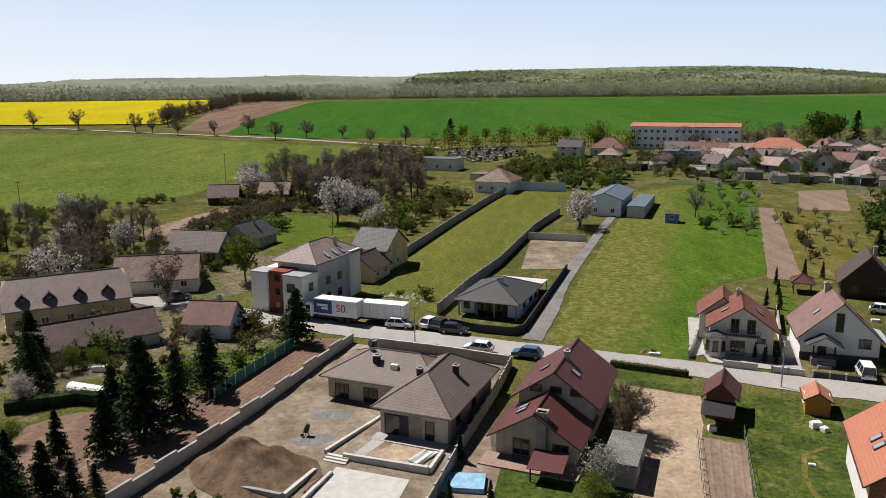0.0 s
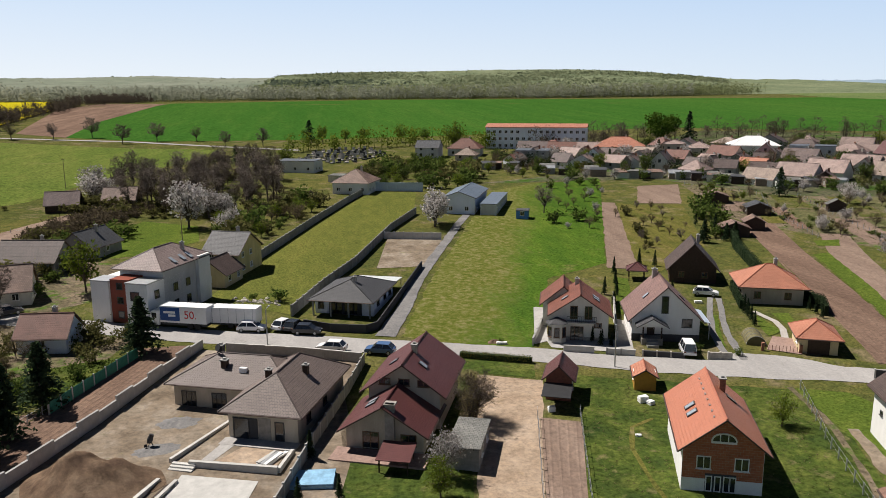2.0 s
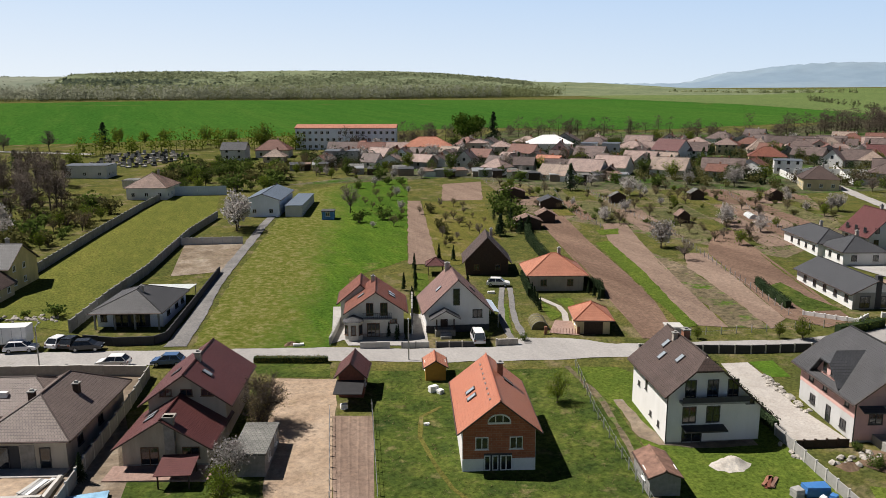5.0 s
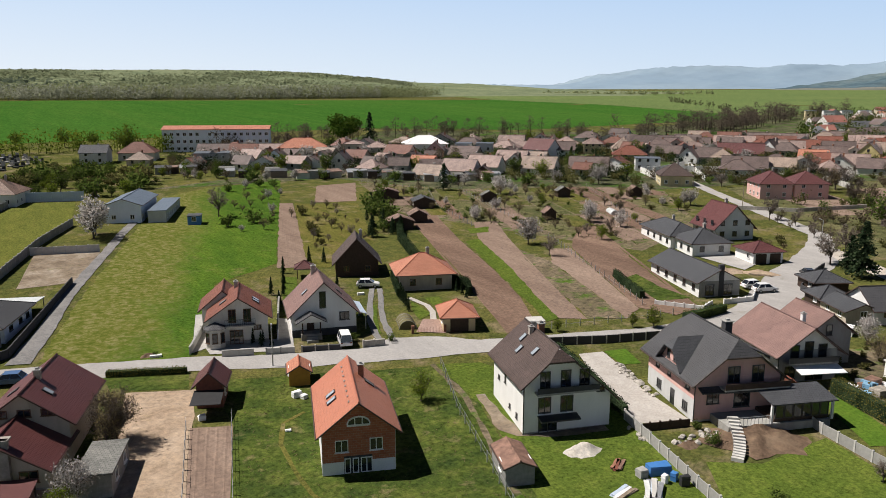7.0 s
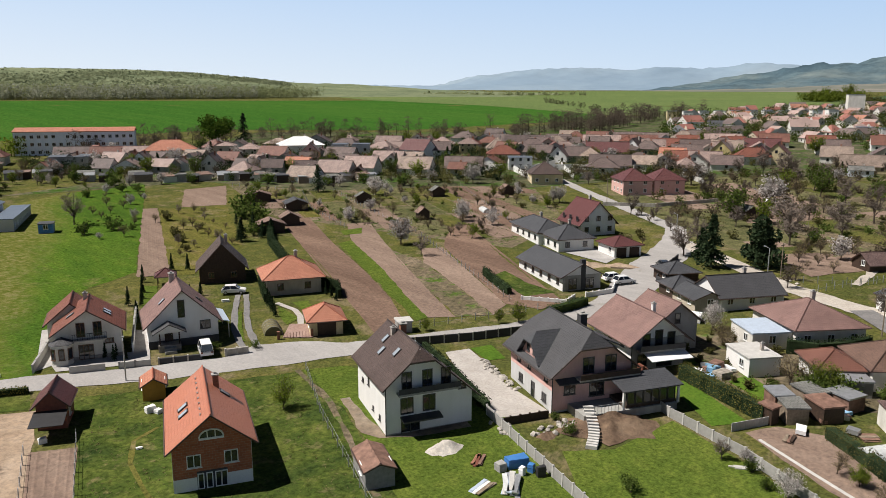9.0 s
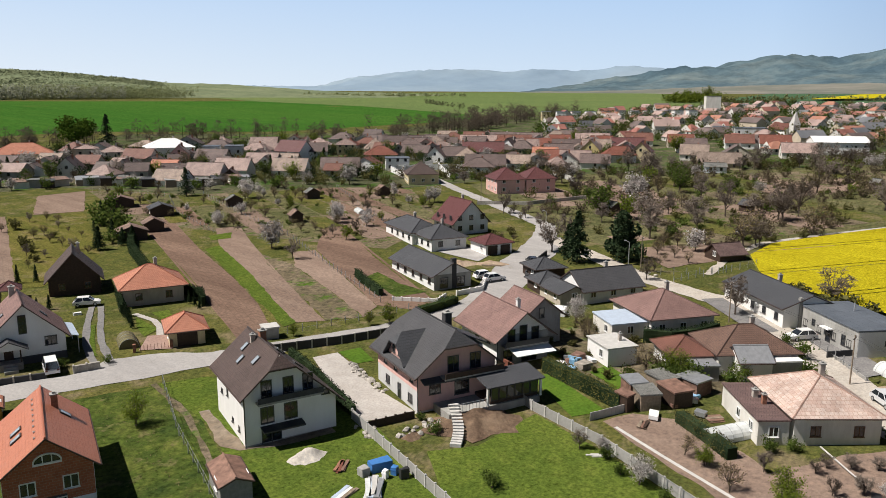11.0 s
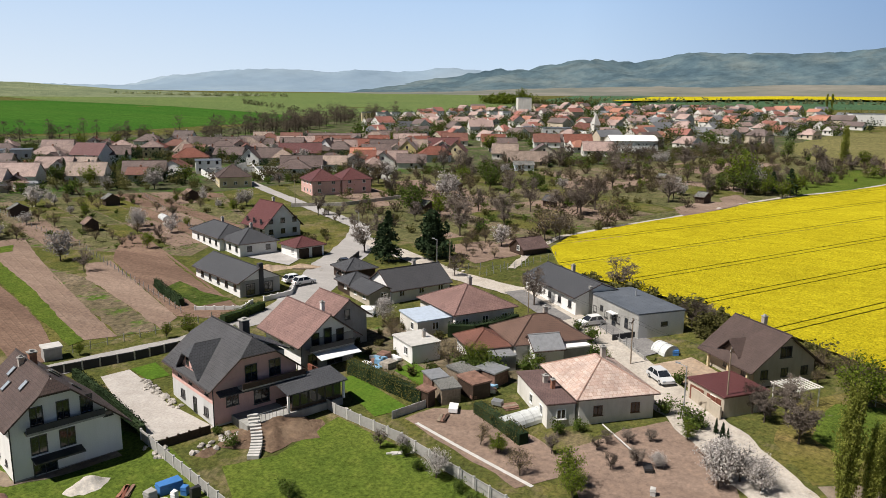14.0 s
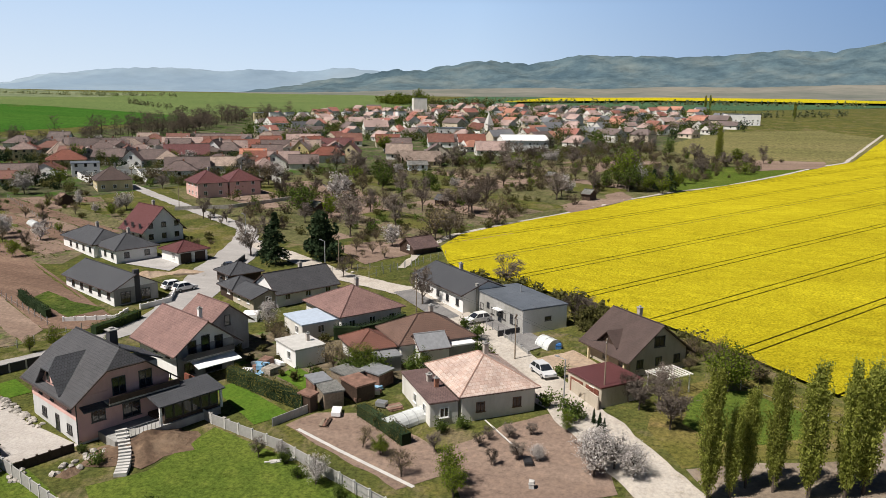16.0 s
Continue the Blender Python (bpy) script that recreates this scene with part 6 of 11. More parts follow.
plain_house("shed", 51.3, 46.7, -22, 2.9, 5.2, 1.9, 2.5, BLOCK, RUST, "old block shed with a rusty rounded roof", "gable", "shed", 0, chim=False, over=0.15)

# ---- trees ----


def leaf_mat(name, dark, light, through=0.35, rough=0.7):
    m = bpy.data.materials.new(name)
    m.use_nodes = True
    nt = m.node_tree
    nt.nodes.clear()
    out, mx = nt.nodes.new("ShaderNodeOutputMaterial"), nt.nodes.new("ShaderNodeMixShader")
    df, tr = nt.nodes.new("ShaderNodeBsdfDiffuse"), nt.nodes.new("ShaderNodeBsdfTranslucent")
    geo, oi = nt.nodes.new("ShaderNodeNewGeometry"), nt.nodes.new("ShaderNodeObjectInfo")
    c = mix(nt, geo.outputs["Random Per Island"], dark, light)
    mr = nt.nodes.new("ShaderNodeMapRange")
    mr.inputs["To Min"].default_value, mr.inputs["To Max"].default_value = 0.75, 1.25
    nt.links.new(oi.outputs["Random"], mr.inputs[0])
    c = mix(nt, 1.0, c, mr.outputs[0], "MULTIPLY")
    nt.links.new(c, df.inputs[0])
    nt.links.new(c, tr.inputs[0])
    mx.inputs[0].default_value = through
    nt.links.new(df.outputs[0], mx.inputs[1])
    nt.links.new(tr.outputs[0], mx.inputs[2])
    nt.links.new(mx.outputs[0], out.inputs[0])
    return m


BARK = simple("bark", (0.085, 0.068, 0.055), 0.95, 0, 0.3, 6.0, 0.1, rand=0.25)
TWIG = leaf_mat("bare_twigs", (0.10, 0.08, 0.066), (0.19, 0.16, 0.135), 0.1)
BUDS = leaf_mat("brown_buds", (0.12, 0.095, 0.05), (0.19, 0.155, 0.08), 0.2)
LEAF_SPRING = leaf_mat("spring_leaves", (0.075, 0.115, 0.014), (0.165, 0.20, 0.03))
LEAF_GREEN = leaf_mat("green_leaves", (0.05, 0.082, 0.018), (0.115, 0.15, 0.036))
LEAF_DARK = leaf_mat("dark_needles", (0.018, 0.031, 0.016), (0.045, 0.066, 0.032), 0.2)
LEAF_POPLAR = leaf_mat("poplar_leaves", (0.16, 0.185, 0.032), (0.34, 0.36, 0.085), 0.5)
LEAF_OLIVE = leaf_mat("shrub_leaves", (0.068, 0.07, 0.025), (0.15, 0.142, 0.052))
BLOSSOM = leaf_mat("white_blossom", (0.30, 0.275, 0.255), (0.54, 0.51, 0.485), 0.3)
LEAF_CHESTNUT = leaf_mat("chestnut_leaves", (0.034, 0.068, 0.010), (0.085, 0.13, 0.02), 0.35)
LEAF_HEDGE = leaf_mat("clipped_hedge_leaves", (0.105, 0.10, 0.028), (0.19, 0.175, 0.05), 0.35)
SCRUB = leaf_mat("brown_scrub", (0.07, 0.055, 0.038), (0.135, 0.11, 0.072), 0.25)


def quads(shape, rng, p, size, up=0.0):
    """One small leaf spray at p."""
    n = Vector((rng.gauss(0, 1), rng.gauss(0, 1), rng.gauss(0, 1) + up)).normalized()
    a = n.orthogonal().normalized()
    a = (a * math.cos(t := rng.uniform(0, 6.28)) + n.cross(a) * math.sin(t)) * size * rng.uniform(0.6, 1.2)
    b = n.cross(a) * rng.uniform(0.5, 0.9)
    p = Vector(p)
    i = len(shape.v)
    shape.v += [tuple(p - a * 0.5), tuple(p + b * 0.45), tuple(p + a * 0.5), tuple(p - b * 0.45)]
    shape.f.append((i, i + 1, i + 2, i + 3))


def sprig(shape, rng, p, size):
    """A thin fan of twig ends at p."""
    d = Vector((rng.gauss(0, 0.8), rng.gauss(0, 0.8), rng.gauss(0.5, 0.5))).normalized() * size * rng.uniform(0.6, 1.1)
    w = d.orthogonal().normalized() * size * 0.055
    p = Vector(p) + Vector((rng.gauss(0, 0.15), rng.gauss(0, 0.15), rng.gauss(0, 0.12)))
    i = len(shape.v)
    shape.v += [tuple(p - w), tuple(p + w), tuple(p + d)]
    shape.f.append((i, i + 1, i + 2))


def limbs(rng, h, spread, levels=3, kids=(5, 4, 4), lift=0.45, r0=0.16, fork=0.28):
    """A branching skeleton; returns its shapes of wood and twigs, and the twig ends. Height h."""
    wood, twig, ends = Shape(), Shape(), []

    def grow(p, d, length, r, lev):
        q = p + d * length
        bend = Vector((rng.gauss(0, 0.12), rng.gauss(0, 0.12), 0.05)) * length
        m = p + d * length * 0.5 + bend
        sh = wood if lev < 2 else twig
        n = 6 if lev == 0 else 4 if lev == 1 else 3
        sh.tube(p, m, r, r * 0.8, n, False)
        sh.tube(m, q, r * 0.8, r * 0.55, n, False)
        if lev >= levels:
            ends.append(q)
            ends.append(m)
            return
        for k in range(kids[min(lev, len(kids) - 1)]):
            az = rng.uniform(0, 6.28)
            s = spread * rng.uniform(0.7, 1.25)
            nd = (d * (1 - 0.3 * s) + Vector((math.cos(az), math.sin(az), rng.uniform(-0.1, 0.5) * lift)) * s).normalized()
            f = 1.0 if k == 0 else rng.uniform(0.55, 1.0)
            o = p + (q - p) * f if f > 0.5 else q
            grow(o, nd, length * rng.uniform(0.55, 0.8), r * 0.5, lev + 1)

    grow(Vector((0, 0, -0.1)), Vector((0, 0, 1)), h * fork, r0, 0)
    return wood, twig, ends


def round_skeleton(rng, n, cz, rx, rz, twigs, subs, r0=0.15, fork=(0.9, 2.4)):
    """A trunk with limbs that reach out to a rounded, uneven crown."""
    wood, twig, ends = Shape(), Shape(), []
    lean = Vector((rng.gauss(0, 0.12), rng.gauss(0, 0.12), 0))
    wood.tube((0, 0, -0.15), Vector((0, 0, fork[0])) + lean * 0.4, r0, r0 * 0.8, 7, False)
    wood.tube(Vector((0, 0, fork[0])) + lean * 0.4, Vector((0, 0, fork[1] + 0.6)) + lean, r0 * 0.8, r0 * 0.45, 7, False)
    for k in range(n):
        v = Vector((rng.gauss(0, 1), rng.gauss(0, 1), rng.gauss(0, 1))).normalized() * rng.uniform(0.5, 1.0) ** 0.5
        tip = Vector((v.x * rx, v.y * rx, cz + v.z * rz)) + lean
        o = Vector((0, 0, rng.uniform(*fork))) + lean * 0.7
        mid = o.lerp(tip, 0.5) + Vector((0, 0, 0.18 * (tip - o).length * rng.uniform(0.2, 1.0)))
        wood.tube(o, mid, r0 * 0.42, r0 * 0.26, 4, False)
        wood.tube(mid, tip, r0 * 0.26, r0 * 0.1, 3, False)
        ends += [tip, mid.lerp(tip, 0.5), mid]
        for _ in range(twigs):
            p = mid.lerp(tip, rng.uniform(0.0, 1.0))
            d = ((tip - o).normalized() * 0.6 + Vector((rng.gauss(0, 0.7), rng.gauss(0, 0.7), rng.gauss(0.25, 0.5)))).normalized()
            q = p + d * rng.uniform(0.5, 1.1)
            twig.tube(p, q, 0.03, 0.014, 3, False)
            for _ in range(subs):
                u = p.lerp(q, rng.uniform(0.3, 1.0))
                w = u + (d * 0.5 + Vector((rng.gauss(0, 0.7), rng.gauss(0, 0.7), rng.gauss(0.3, 0.5)))).normalized() * rng.uniform(0.25, 0.6)
                twig.tube(u, w, 0.02, 0.009, 3, False)
                ends.append(w)
    return wood, twig, ends


def fit_height(shapes, h):
    top = max(z for s in shapes for _, _, z in s.v)
    for s in shapes:
        s.v = [(x * h / top, y * h / top, z * h / top) for x, y, z in s.v]


TREES = {}


def make_tree(kind, seed, far=False):
    """far: fewer, larger sprays for a tree well beyond the street."""
    rng = random.Random(seed)
    if kind == "bare_tree":
        wood, twig, ends = round_skeleton(rng, 22 if far else 26, 4.9, 3.0, 2.9, 3 if far else 7, 2 if far else 4, 0.2, (1.3, 3.0))
        for e in ends:
            for _ in range(4 if far else 3):
                sprig(twig, rng, e, 1.1 if far else 0.75)
        fit_height([wood, twig], 8.0)
        return [("trunk", wood.mesh("trunk", BARK)), ("twig_crown", twig.mesh("twig_crown", TWIG))]
    if kind == "grove_tree":
        wood, twig, ends = round_skeleton(rng, 22, 5.9, 1.75, 3.1, 3, 2, 0.16, (2.0, 6.5))
        for e in ends:
            for _ in range(2):
                sprig(twig, rng, e, 1.0)
        fit_height([wood, twig], 9.0)
        return [("trunk", wood.mesh("trunk", BARK)), ("twig_crown", twig.mesh("twig_crown", TWIG))]
    if kind == "budding_tree":
        wood, twig, ends = round_skeleton(rng, 20, 3.6, 2.1, 2.0, 5, 2, 0.14, (0.8, 2.0))
        leaf = Shape()
        for e in ends:
            for _ in range(2 if far else 5):
                quads(leaf, rng, e + Vector((rng.gauss(0, 0.28), rng.gauss(0, 0.28), rng.gauss(0, 0.24))), 0.29 if far else 0.19)
        fit_height([wood, twig, leaf], 6.0)
        wood.v, n = wood.v + twig.v, len(wood.v)
        wood.f += [tuple(i + n for i in f) for f in twig.f]
        return [("trunk", wood.mesh("trunk", BARK)), ("crown", leaf.mesh("crown", BUDS))]
    if kind in ("blossom_tree", "leafy_tree", "green_tree"):
        wood, twig, ends = round_skeleton(rng, 30, 3.5, 2.2, 2.2, 3, 1, 0.15, (0.7, 2.2))
        leaf = Shape()
        for e in ends:
            for _ in range(5 if far else 15):
                quads(leaf, rng, e + Vector((rng.gauss(0, 0.36), rng.gauss(0, 0.36), rng.gauss(0, 0.32))), 0.45 if far else 0.27)
        fit_height([wood, twig, leaf], 6.0)
        wood.v, n = wood.v + twig.v, len(wood.v)
        wood.f += [tuple(i + n for i in f) for f in twig.f]
        m = {"blossom_tree": BLOSSOM, "leafy_tree": LEAF_SPRING, "green_tree": LEAF_GREEN}[kind]
        return [("trunk", wood.mesh("trunk", BARK)), ("crown", leaf.mesh("crown", m))]
    if kind == "fir_tree":
        wood, leaf = Shape().tube((0, 0, -0.2), (0, 0, 8), 0.16, 0.03, 6), Shape()
        z = 0.9
        while z < 7.95:
            reach = 2.35 * (1 - z / 8.1) ** 0.85 + 0.1
            for k in range(7 if far else 10):
                az = rng.uniform(0, 6.28)
                r = reach * rng.uniform(0.75, 1.12)
                steps = max(3, int(r / (0.34 if far else 0.2)))
                for j in range(1, steps + 1):
                    f = j / steps
                    droop = -0.28 * r * f * f + 0.05
                    p = Vector((math.cos(az) * r * f, math.sin(az) * r * f, z + droop + rng.gauss(0, 0.05)))
                    quads(leaf, rng, p, 0.62 * (1.1 - 0.4 * f), 0.5)
            z += 0.2 + 0.12 * (1 - z / 8)
        return [("trunk", wood.mesh("trunk", BARK)), ("crown", leaf.mesh("crown", LEAF_DARK))]
    if kind in ("dark_tree", "chestnut_tree"):
        wood, leaf = Shape().tube((0, 0, -0.2), (0, 0, 6), 0.3, 0.1, 6), Shape()
        blobs = [(Vector((rng.gauss(0, 1.5), rng.gauss(0, 1.5), rng.uniform(2.0, 9.0))), rng.uniform(1.1, 2.0)) for _ in range(26)]
        if kind == "chestnut_tree":
            blobs = [(Vector((rng.gauss(0, 1), rng.gauss(0, 1), rng.gauss(0, 1))).normalized() * rng.uniform(2.0, 4.2), rng.uniform(1.0, 1.7)) for _ in range(40)]
            blobs = [(Vector((v.x * 1.15, v.y * 1.15, 5.6 + v.z * 0.85)), r) for v, r in blobs]
        for c, r in blobs:
            if kind == "dark_tree":
                c.x *= 1.25 - c.z / 10
                c.y *= 1.25 - c.z / 10
            for _ in range(60 if far else 150):
                v = Vector((rng.gauss(0, 1), rng.gauss(0, 1), rng.gauss(0, 0.8))).normalized() * r * rng.uniform(0.75, 1.05)
                quads(leaf, rng, c + v, 0.75)
        return [("trunk", wood.mesh("trunk", BARK)), ("crown", leaf.mesh("crown", LEAF_DARK if kind == "dark_tree" else LEAF_CHESTNUT))]
    if kind == "poplar_tree":
        wood, leaf = Shape().tube((0, 0, -0.2), (0, 0, 11), 0.22, 0.03, 6), Shape()
        for k in range(75 if far else 110):
            z0 = rng.uniform(0.5, 9.6)
            r = 1.75 * (0.5 + 0.5 * math.sin(min(1, (z0 + 0.8) / 5.5) * 1.57)) * (1 - max(0, z0 - 4.5) / 8.5)
            az, q = rng.uniform(0, 6.28), rng.uniform(0.35, 1.0) * r
            a, b = Vector((0, 0, z0)), Vector((math.cos(az) * q, math.sin(az) * q, z0 + 1.0 + q * 1.3))
            wood.tube(a, b, 0.03, 0.01, 3, False)
            for _ in range(60 if far else 130):
                f = rng.uniform(0.25, 1.1)
                quads(leaf, rng, a.lerp(b, f) + Vector((rng.gauss(0, 0.2), rng.gauss(0, 0.2), rng.gauss(0, 0.34))), 0.38 if far else 0.26, 0.2)
        return [("trunk", wood.mesh("trunk", BARK)), ("crown", leaf.mesh("crown", LEAF_POPLAR))]
    if kind in ("shrub", "olive_shrub"):
        wood, leaf = Shape(), Shape()
        for k in range(9):
            az, q = rng.uniform(0, 6.28), rng.uniform(0.3, 1.0)
            b = Vector((math.cos(az) * q, math.sin(az) * q, rng.uniform(0.9, 1.7)))
            wood.tube((0, 0, -0.1), b, 0.035, 0.012, 4, False)
            for _ in range(24 if far else 70):
                quads(leaf, rng, b * rng.uniform(0.45, 1.1) + Vector((rng.gauss(0, 0.26), rng.gauss(0, 0.26), rng.gauss(0, 0.24))), 0.42 if far else 0.25)
        leaf.v = [(x, y, max(z, 0.02)) for x, y, z in leaf.v]
        return [("stem", wood.mesh("stem", BARK)), ("foliage", leaf.mesh("foliage", LEAF_GREEN if kind == "shrub" else LEAF_OLIVE))]


LABELS = {
    "bare_tree": "bare spreading fruit tree with grey-brown twigs",
    "grove_tree": "tall slender leafless tree in a grove",
    "budding_tree": "small fruit tree just coming into brownish bud",
    "blossom_tree": "fruit tree in full white blossom",
    "leafy_tree": "young tree with fresh yellow-green leaves",
    "green_tree": "broadleaf tree with mid-green spring foliage",
    "fir_tree": "dark green fir with drooping branches",
    "dark_tree": "large dense dark evergreen tree",
    "chestnut_tree": "large round broadleaf tree in dense dark green leaf",
    "poplar_tree": "slender columnar poplar in fresh green leaf",
    "shrub": "rounded green shrub in a garden",
    "olive_shrub": "straggly olive-brown shrub on rough grass",
}
BASE_H = {"bare_tree": 8, "grove_tree": 9, "budding_tree": 6, "blossom_tree": 6, "leafy_tree": 6, "green_tree": 6, "fir_tree": 8, "dark_tree": 10.4, "chestnut_tree": 10.6, "poplar_tree": 12, "shrub": 1.8, "olive_shrub": 1.8}
planter = random.Random(11)


def plant(kind, x, y, h, wide=1.0):
    far = math.hypot(x - CX, y - CY) > (185 if kind in ("fir_tree", "dark_tree") else 130)
    if (kind, far) not in TREES:
        TREES[kind, far] = [make_tree(kind, 100 + len(TREES) * 7 + k, far) for k in range(4 if "shrub" not in kind else 3)]
    s = h / BASE_H[kind]
    wide *= planter.uniform(0.85, 1.15)
    root = new(kind)
    root.empty_display_size = 0.3
    root.matrix_basis = pose(x, y, zg(x, y), 0, 0, planter.uniform(0, 360)) @ Matrix.Diagonal((s * wide, s * wide, s, 1))
    tagged(root, LABELS[kind], "shrub" if "shrub" in kind else "tree", kind.replace("_", " ") + "s")
    for name, me in planter.choice(TREES[kind, far]):
        part(name, me, None, root)
    return root


def inside(x, y, poly):
    c = False
    for (x1, y1), (x2, y2) in zip(poly, poly[1:] + poly[:1]):
        if (y1 > y) != (y2 > y) and x < (x2 - x1) * (y - y1) / (y2 - y1) + x1:
            c = not c
    return c


TAKEN = []


def thicket(name, places, h0, h1, m, label, category="shrubs"):
    """Bushes grown together, too many to count."""
    s, rng = Shape(), random.Random(len(places))
    for x, y in places:
        h, z = rng.uniform(h0, h1), zg(x, y)
        for _ in range(9):
            az, q = rng.uniform(0, 6.28), rng.uniform(0.2, 0.75) * h
            b = Vector((math.cos(az) * q, math.sin(az) * q, rng.uniform(0.4, 0.95) * h))
            s.tube((x, y, z - 0.1), Vector((x, y, z)) + b, 0.03, 0.012, 3, False)
            for _ in range(26):
                p = Vector((x, y, z)) + b * rng.uniform(0.35, 1.08) + Vector((rng.gauss(0, 0.14), rng.gauss(0, 0.14), rng.gauss(0, 0.12))) * h
                p.z = max(p.z, z + 0.05)
                quads(s, rng, p, 0.2 + 0.11 * h)
    return tagged(new(name, s.mesh(name, m)), label, category, kind="stuff")


def scatter(poly, n, gap, avoid=()):
    """Seeded places in an outline, kept apart."""
    xs, ys = [p[0] for p in poly], [p[1] for p in poly]
    got = []
    for _ in range(n * 30):
        if len(got) >= n:
            break
        x, y = planter.uniform(min(xs), max(xs)), planter.uniform(min(ys), max(ys))
        if not inside(x, y, poly) or any(inside(x, y, a) for a in avoid):
            continue
        if any((x - a) ** 2 + (y - b) ** 2 < gap * gap for a, b in got):
            continue
        if any((x - a) ** 2 + (y - b) ** 2 < r * r for a, b, r in TAKEN):
            continue
        got.append((x, y))
    return got

# ---- the far village ----
VILLAGE_ROAD = strip([(140, 76), (163, 84.5), (180, 95), (193, 117), (212, 149), (238, 190), (262, 226)], 9)
R_PALE = roof_mat("pale_rose_tiles", (0.34, 0.255, 0.225), (0.29, 0.21, 0.185), (0.17, 0.115, 0.10), stain=0.35, rand=0.2)
R_TAN = roof_mat("tan_tiles", (0.32, 0.25, 0.205), (0.27, 0.205, 0.165), (0.15, 0.11, 0.09), stain=0.4, rand=0.2)
R_DUSK = roof_mat("dull_brown_tiles", (0.155, 0.115, 0.105), (0.125, 0.092, 0.084), (0.065, 0.046, 0.042), stain=0.35, rand=0.25)
ROOF_WORD = {"pale_rose_tiles": "pale rose", "tan_tiles": "tan", "dull_brown_tiles": "dull brown", "red_tiles": "red", "maroon_metal_tiles": "maroon", "salmon_tiles": "salmon", "slate_grey_tiles": "slate grey", "rusty_red_tiles": "rusty red", "white_painted_sheet": "white sheet", "roofing_felt": "felted", "mossy_grey_slabs": "mossy grey", "weathered_tiles": "weathered"}
WALL_WORD = {"white_plaster": "white", "offwhite_plaster": "off-white", "cream_plaster": "cream", "yellow_plaster": "yellow", "beige_plaster": "beige", "pink_plaster": "pink", "grey_plaster": "grey", "light_grey_plaster": "light grey", "bluish_white_plaster": "pale blue", "anthracite_plaster": "dark", "dark_stained_wood": "timber"}
SHAPE_WORD = {"gable": "gabled", "side": "long pitched", "hip": "hipped", "flat": "flat"}


def village_house(x, y, rot, w, d, eave, rise, wall, roof, kind="gable", wins=2):
    """A house of the back streets: walls, roof, chimney, panes on the two sides that face the gardens."""
    h = thing("house", x, y, rot, f"{WALL_WORD[wall.name]} village house with a {ROOF_WORD[roof.name]} {SHAPE_WORD[kind]} roof", "house", "village houses")
    top = eave + rise
    if kind == "gable":
        gable_wall(h, w, 0, d, eave, top, wall)
        gable_roof(h, w, 0, d, eave, top, roof, 0.45, 0.4, gutters=False)
    elif kind == "side":
        gable_wall(h, d, -w / 2, w / 2, eave, top, wall).matrix_basis = pose(0, d / 2, 0, 0, 0, 90)
        gable_roof(h, d, -w / 2, w / 2, eave, top, roof, 0.45, 0.35, gutters=False).matrix_basis = pose(0, d / 2, 0, 0, 0, 90)
    else:
        walls(h, [(-w / 2, 0), (w / 2, 0), (w / 2, d), (-w / 2, d)], eave, wall)
        if kind == "hip":
            hip_roof(h, -w / 2, w / 2, 0, d, eave, top, roof, 0.5)
        else:
            part("roof", Shape().slab([(-w / 2 - 0.2, -0.2, eave + 0.2), (w / 2 + 0.2, -0.2, eave + 0.2), (w / 2 + 0.2, d + 0.2, eave + 0.3), (-w / 2 - 0.2, d + 0.2, eave + 0.3)], 0.2), roof, h)
    pane = _cache.setdefault("far_pane", Shape().box(-0.5, 0.5, -0.05, 0.02, 0, 1.25).mesh("window", GLASS))
    for z in ([1.0] if eave < 4.4 else [1.0, 3.6]):
        for k in range(wins):
            part("window", pane, None, h, at=pose(-w / 2 + w * (k + 0.5) / wins, 0, z))
        part("window", pane, None, h, at=pose(-w / 2, d * 0.4, z, 0, 0, -90))
    if kind == "gable" and rise > 2.6:
        part("window", pane, None, h, at=pose(0, 0, eave + 0.3))
    if kind != "flat":
        chimney(h, w * 0.12, d * 0.55, top - 0.5, 1.3, 0.6, (CHIMNEY, BRICK_OLD)[int(x) % 2])
    for o in [o for o in h.children_recursive if o.name.split(".")[0] in ("barge_board", "gutter", "chimney_cap")]:
        bpy.data.objects.remove(o)
    a = radians(rot + 90)
    TAKEN.append((x + math.cos(a) * d / 2, y + math.sin(a) * d / 2, 0.5 * (w + d) / 2 + 0.8))


TAKEN += [(217, 137, 13), (226, 131, 13), (216, 172, 11), (163, 108, 12), (143, 103, 14)]
_rng = random.Random(77)
# the back street, from the workshop to the lane
village_house(56, 335, -20, 10.5, 12, 4.8, 2.8, GREY_LIGHT, R_SLATE, "side")
village_house(74, 340, -22, 15, 11, 3.4, 4.4, OFFWHITE, R_OLDRED, "hip", 3)
village_house(71, 322, -22, 9, 8, 2.4, 3.0, BEIGE, R_TAN, "hip")
village_house(106, 338, -28, 14, 8, 3.0, 3.0, BEIGE, R_DUSK, "side", 3)
village_house(118, 331, -28, 13, 8, 3.0, 3.0, OFFWHITE, R_OLDRED, "side", 3)
village_house(130, 324, -28, 14, 8, 3.2, 3.0, BEIGE, R_PALE, "side", 3)
village_house(97, 306, -32, 9.5, 10, 2.6, 4.0, GREY, R_TAN, "gable")
village_house(110, 304, -58, 10, 9, 2.8, 3.6, WHITE, R_PALE, "side")
village_house(119.5, 296, -32, 8.5, 11, 3.2, 3.4, BLUEWHITE, R_DUSK, "gable")
village_house(137, 271, -36, 8.6, 12, 2.8, 4.4, OFFWHITE, R_DUSK, "gable")
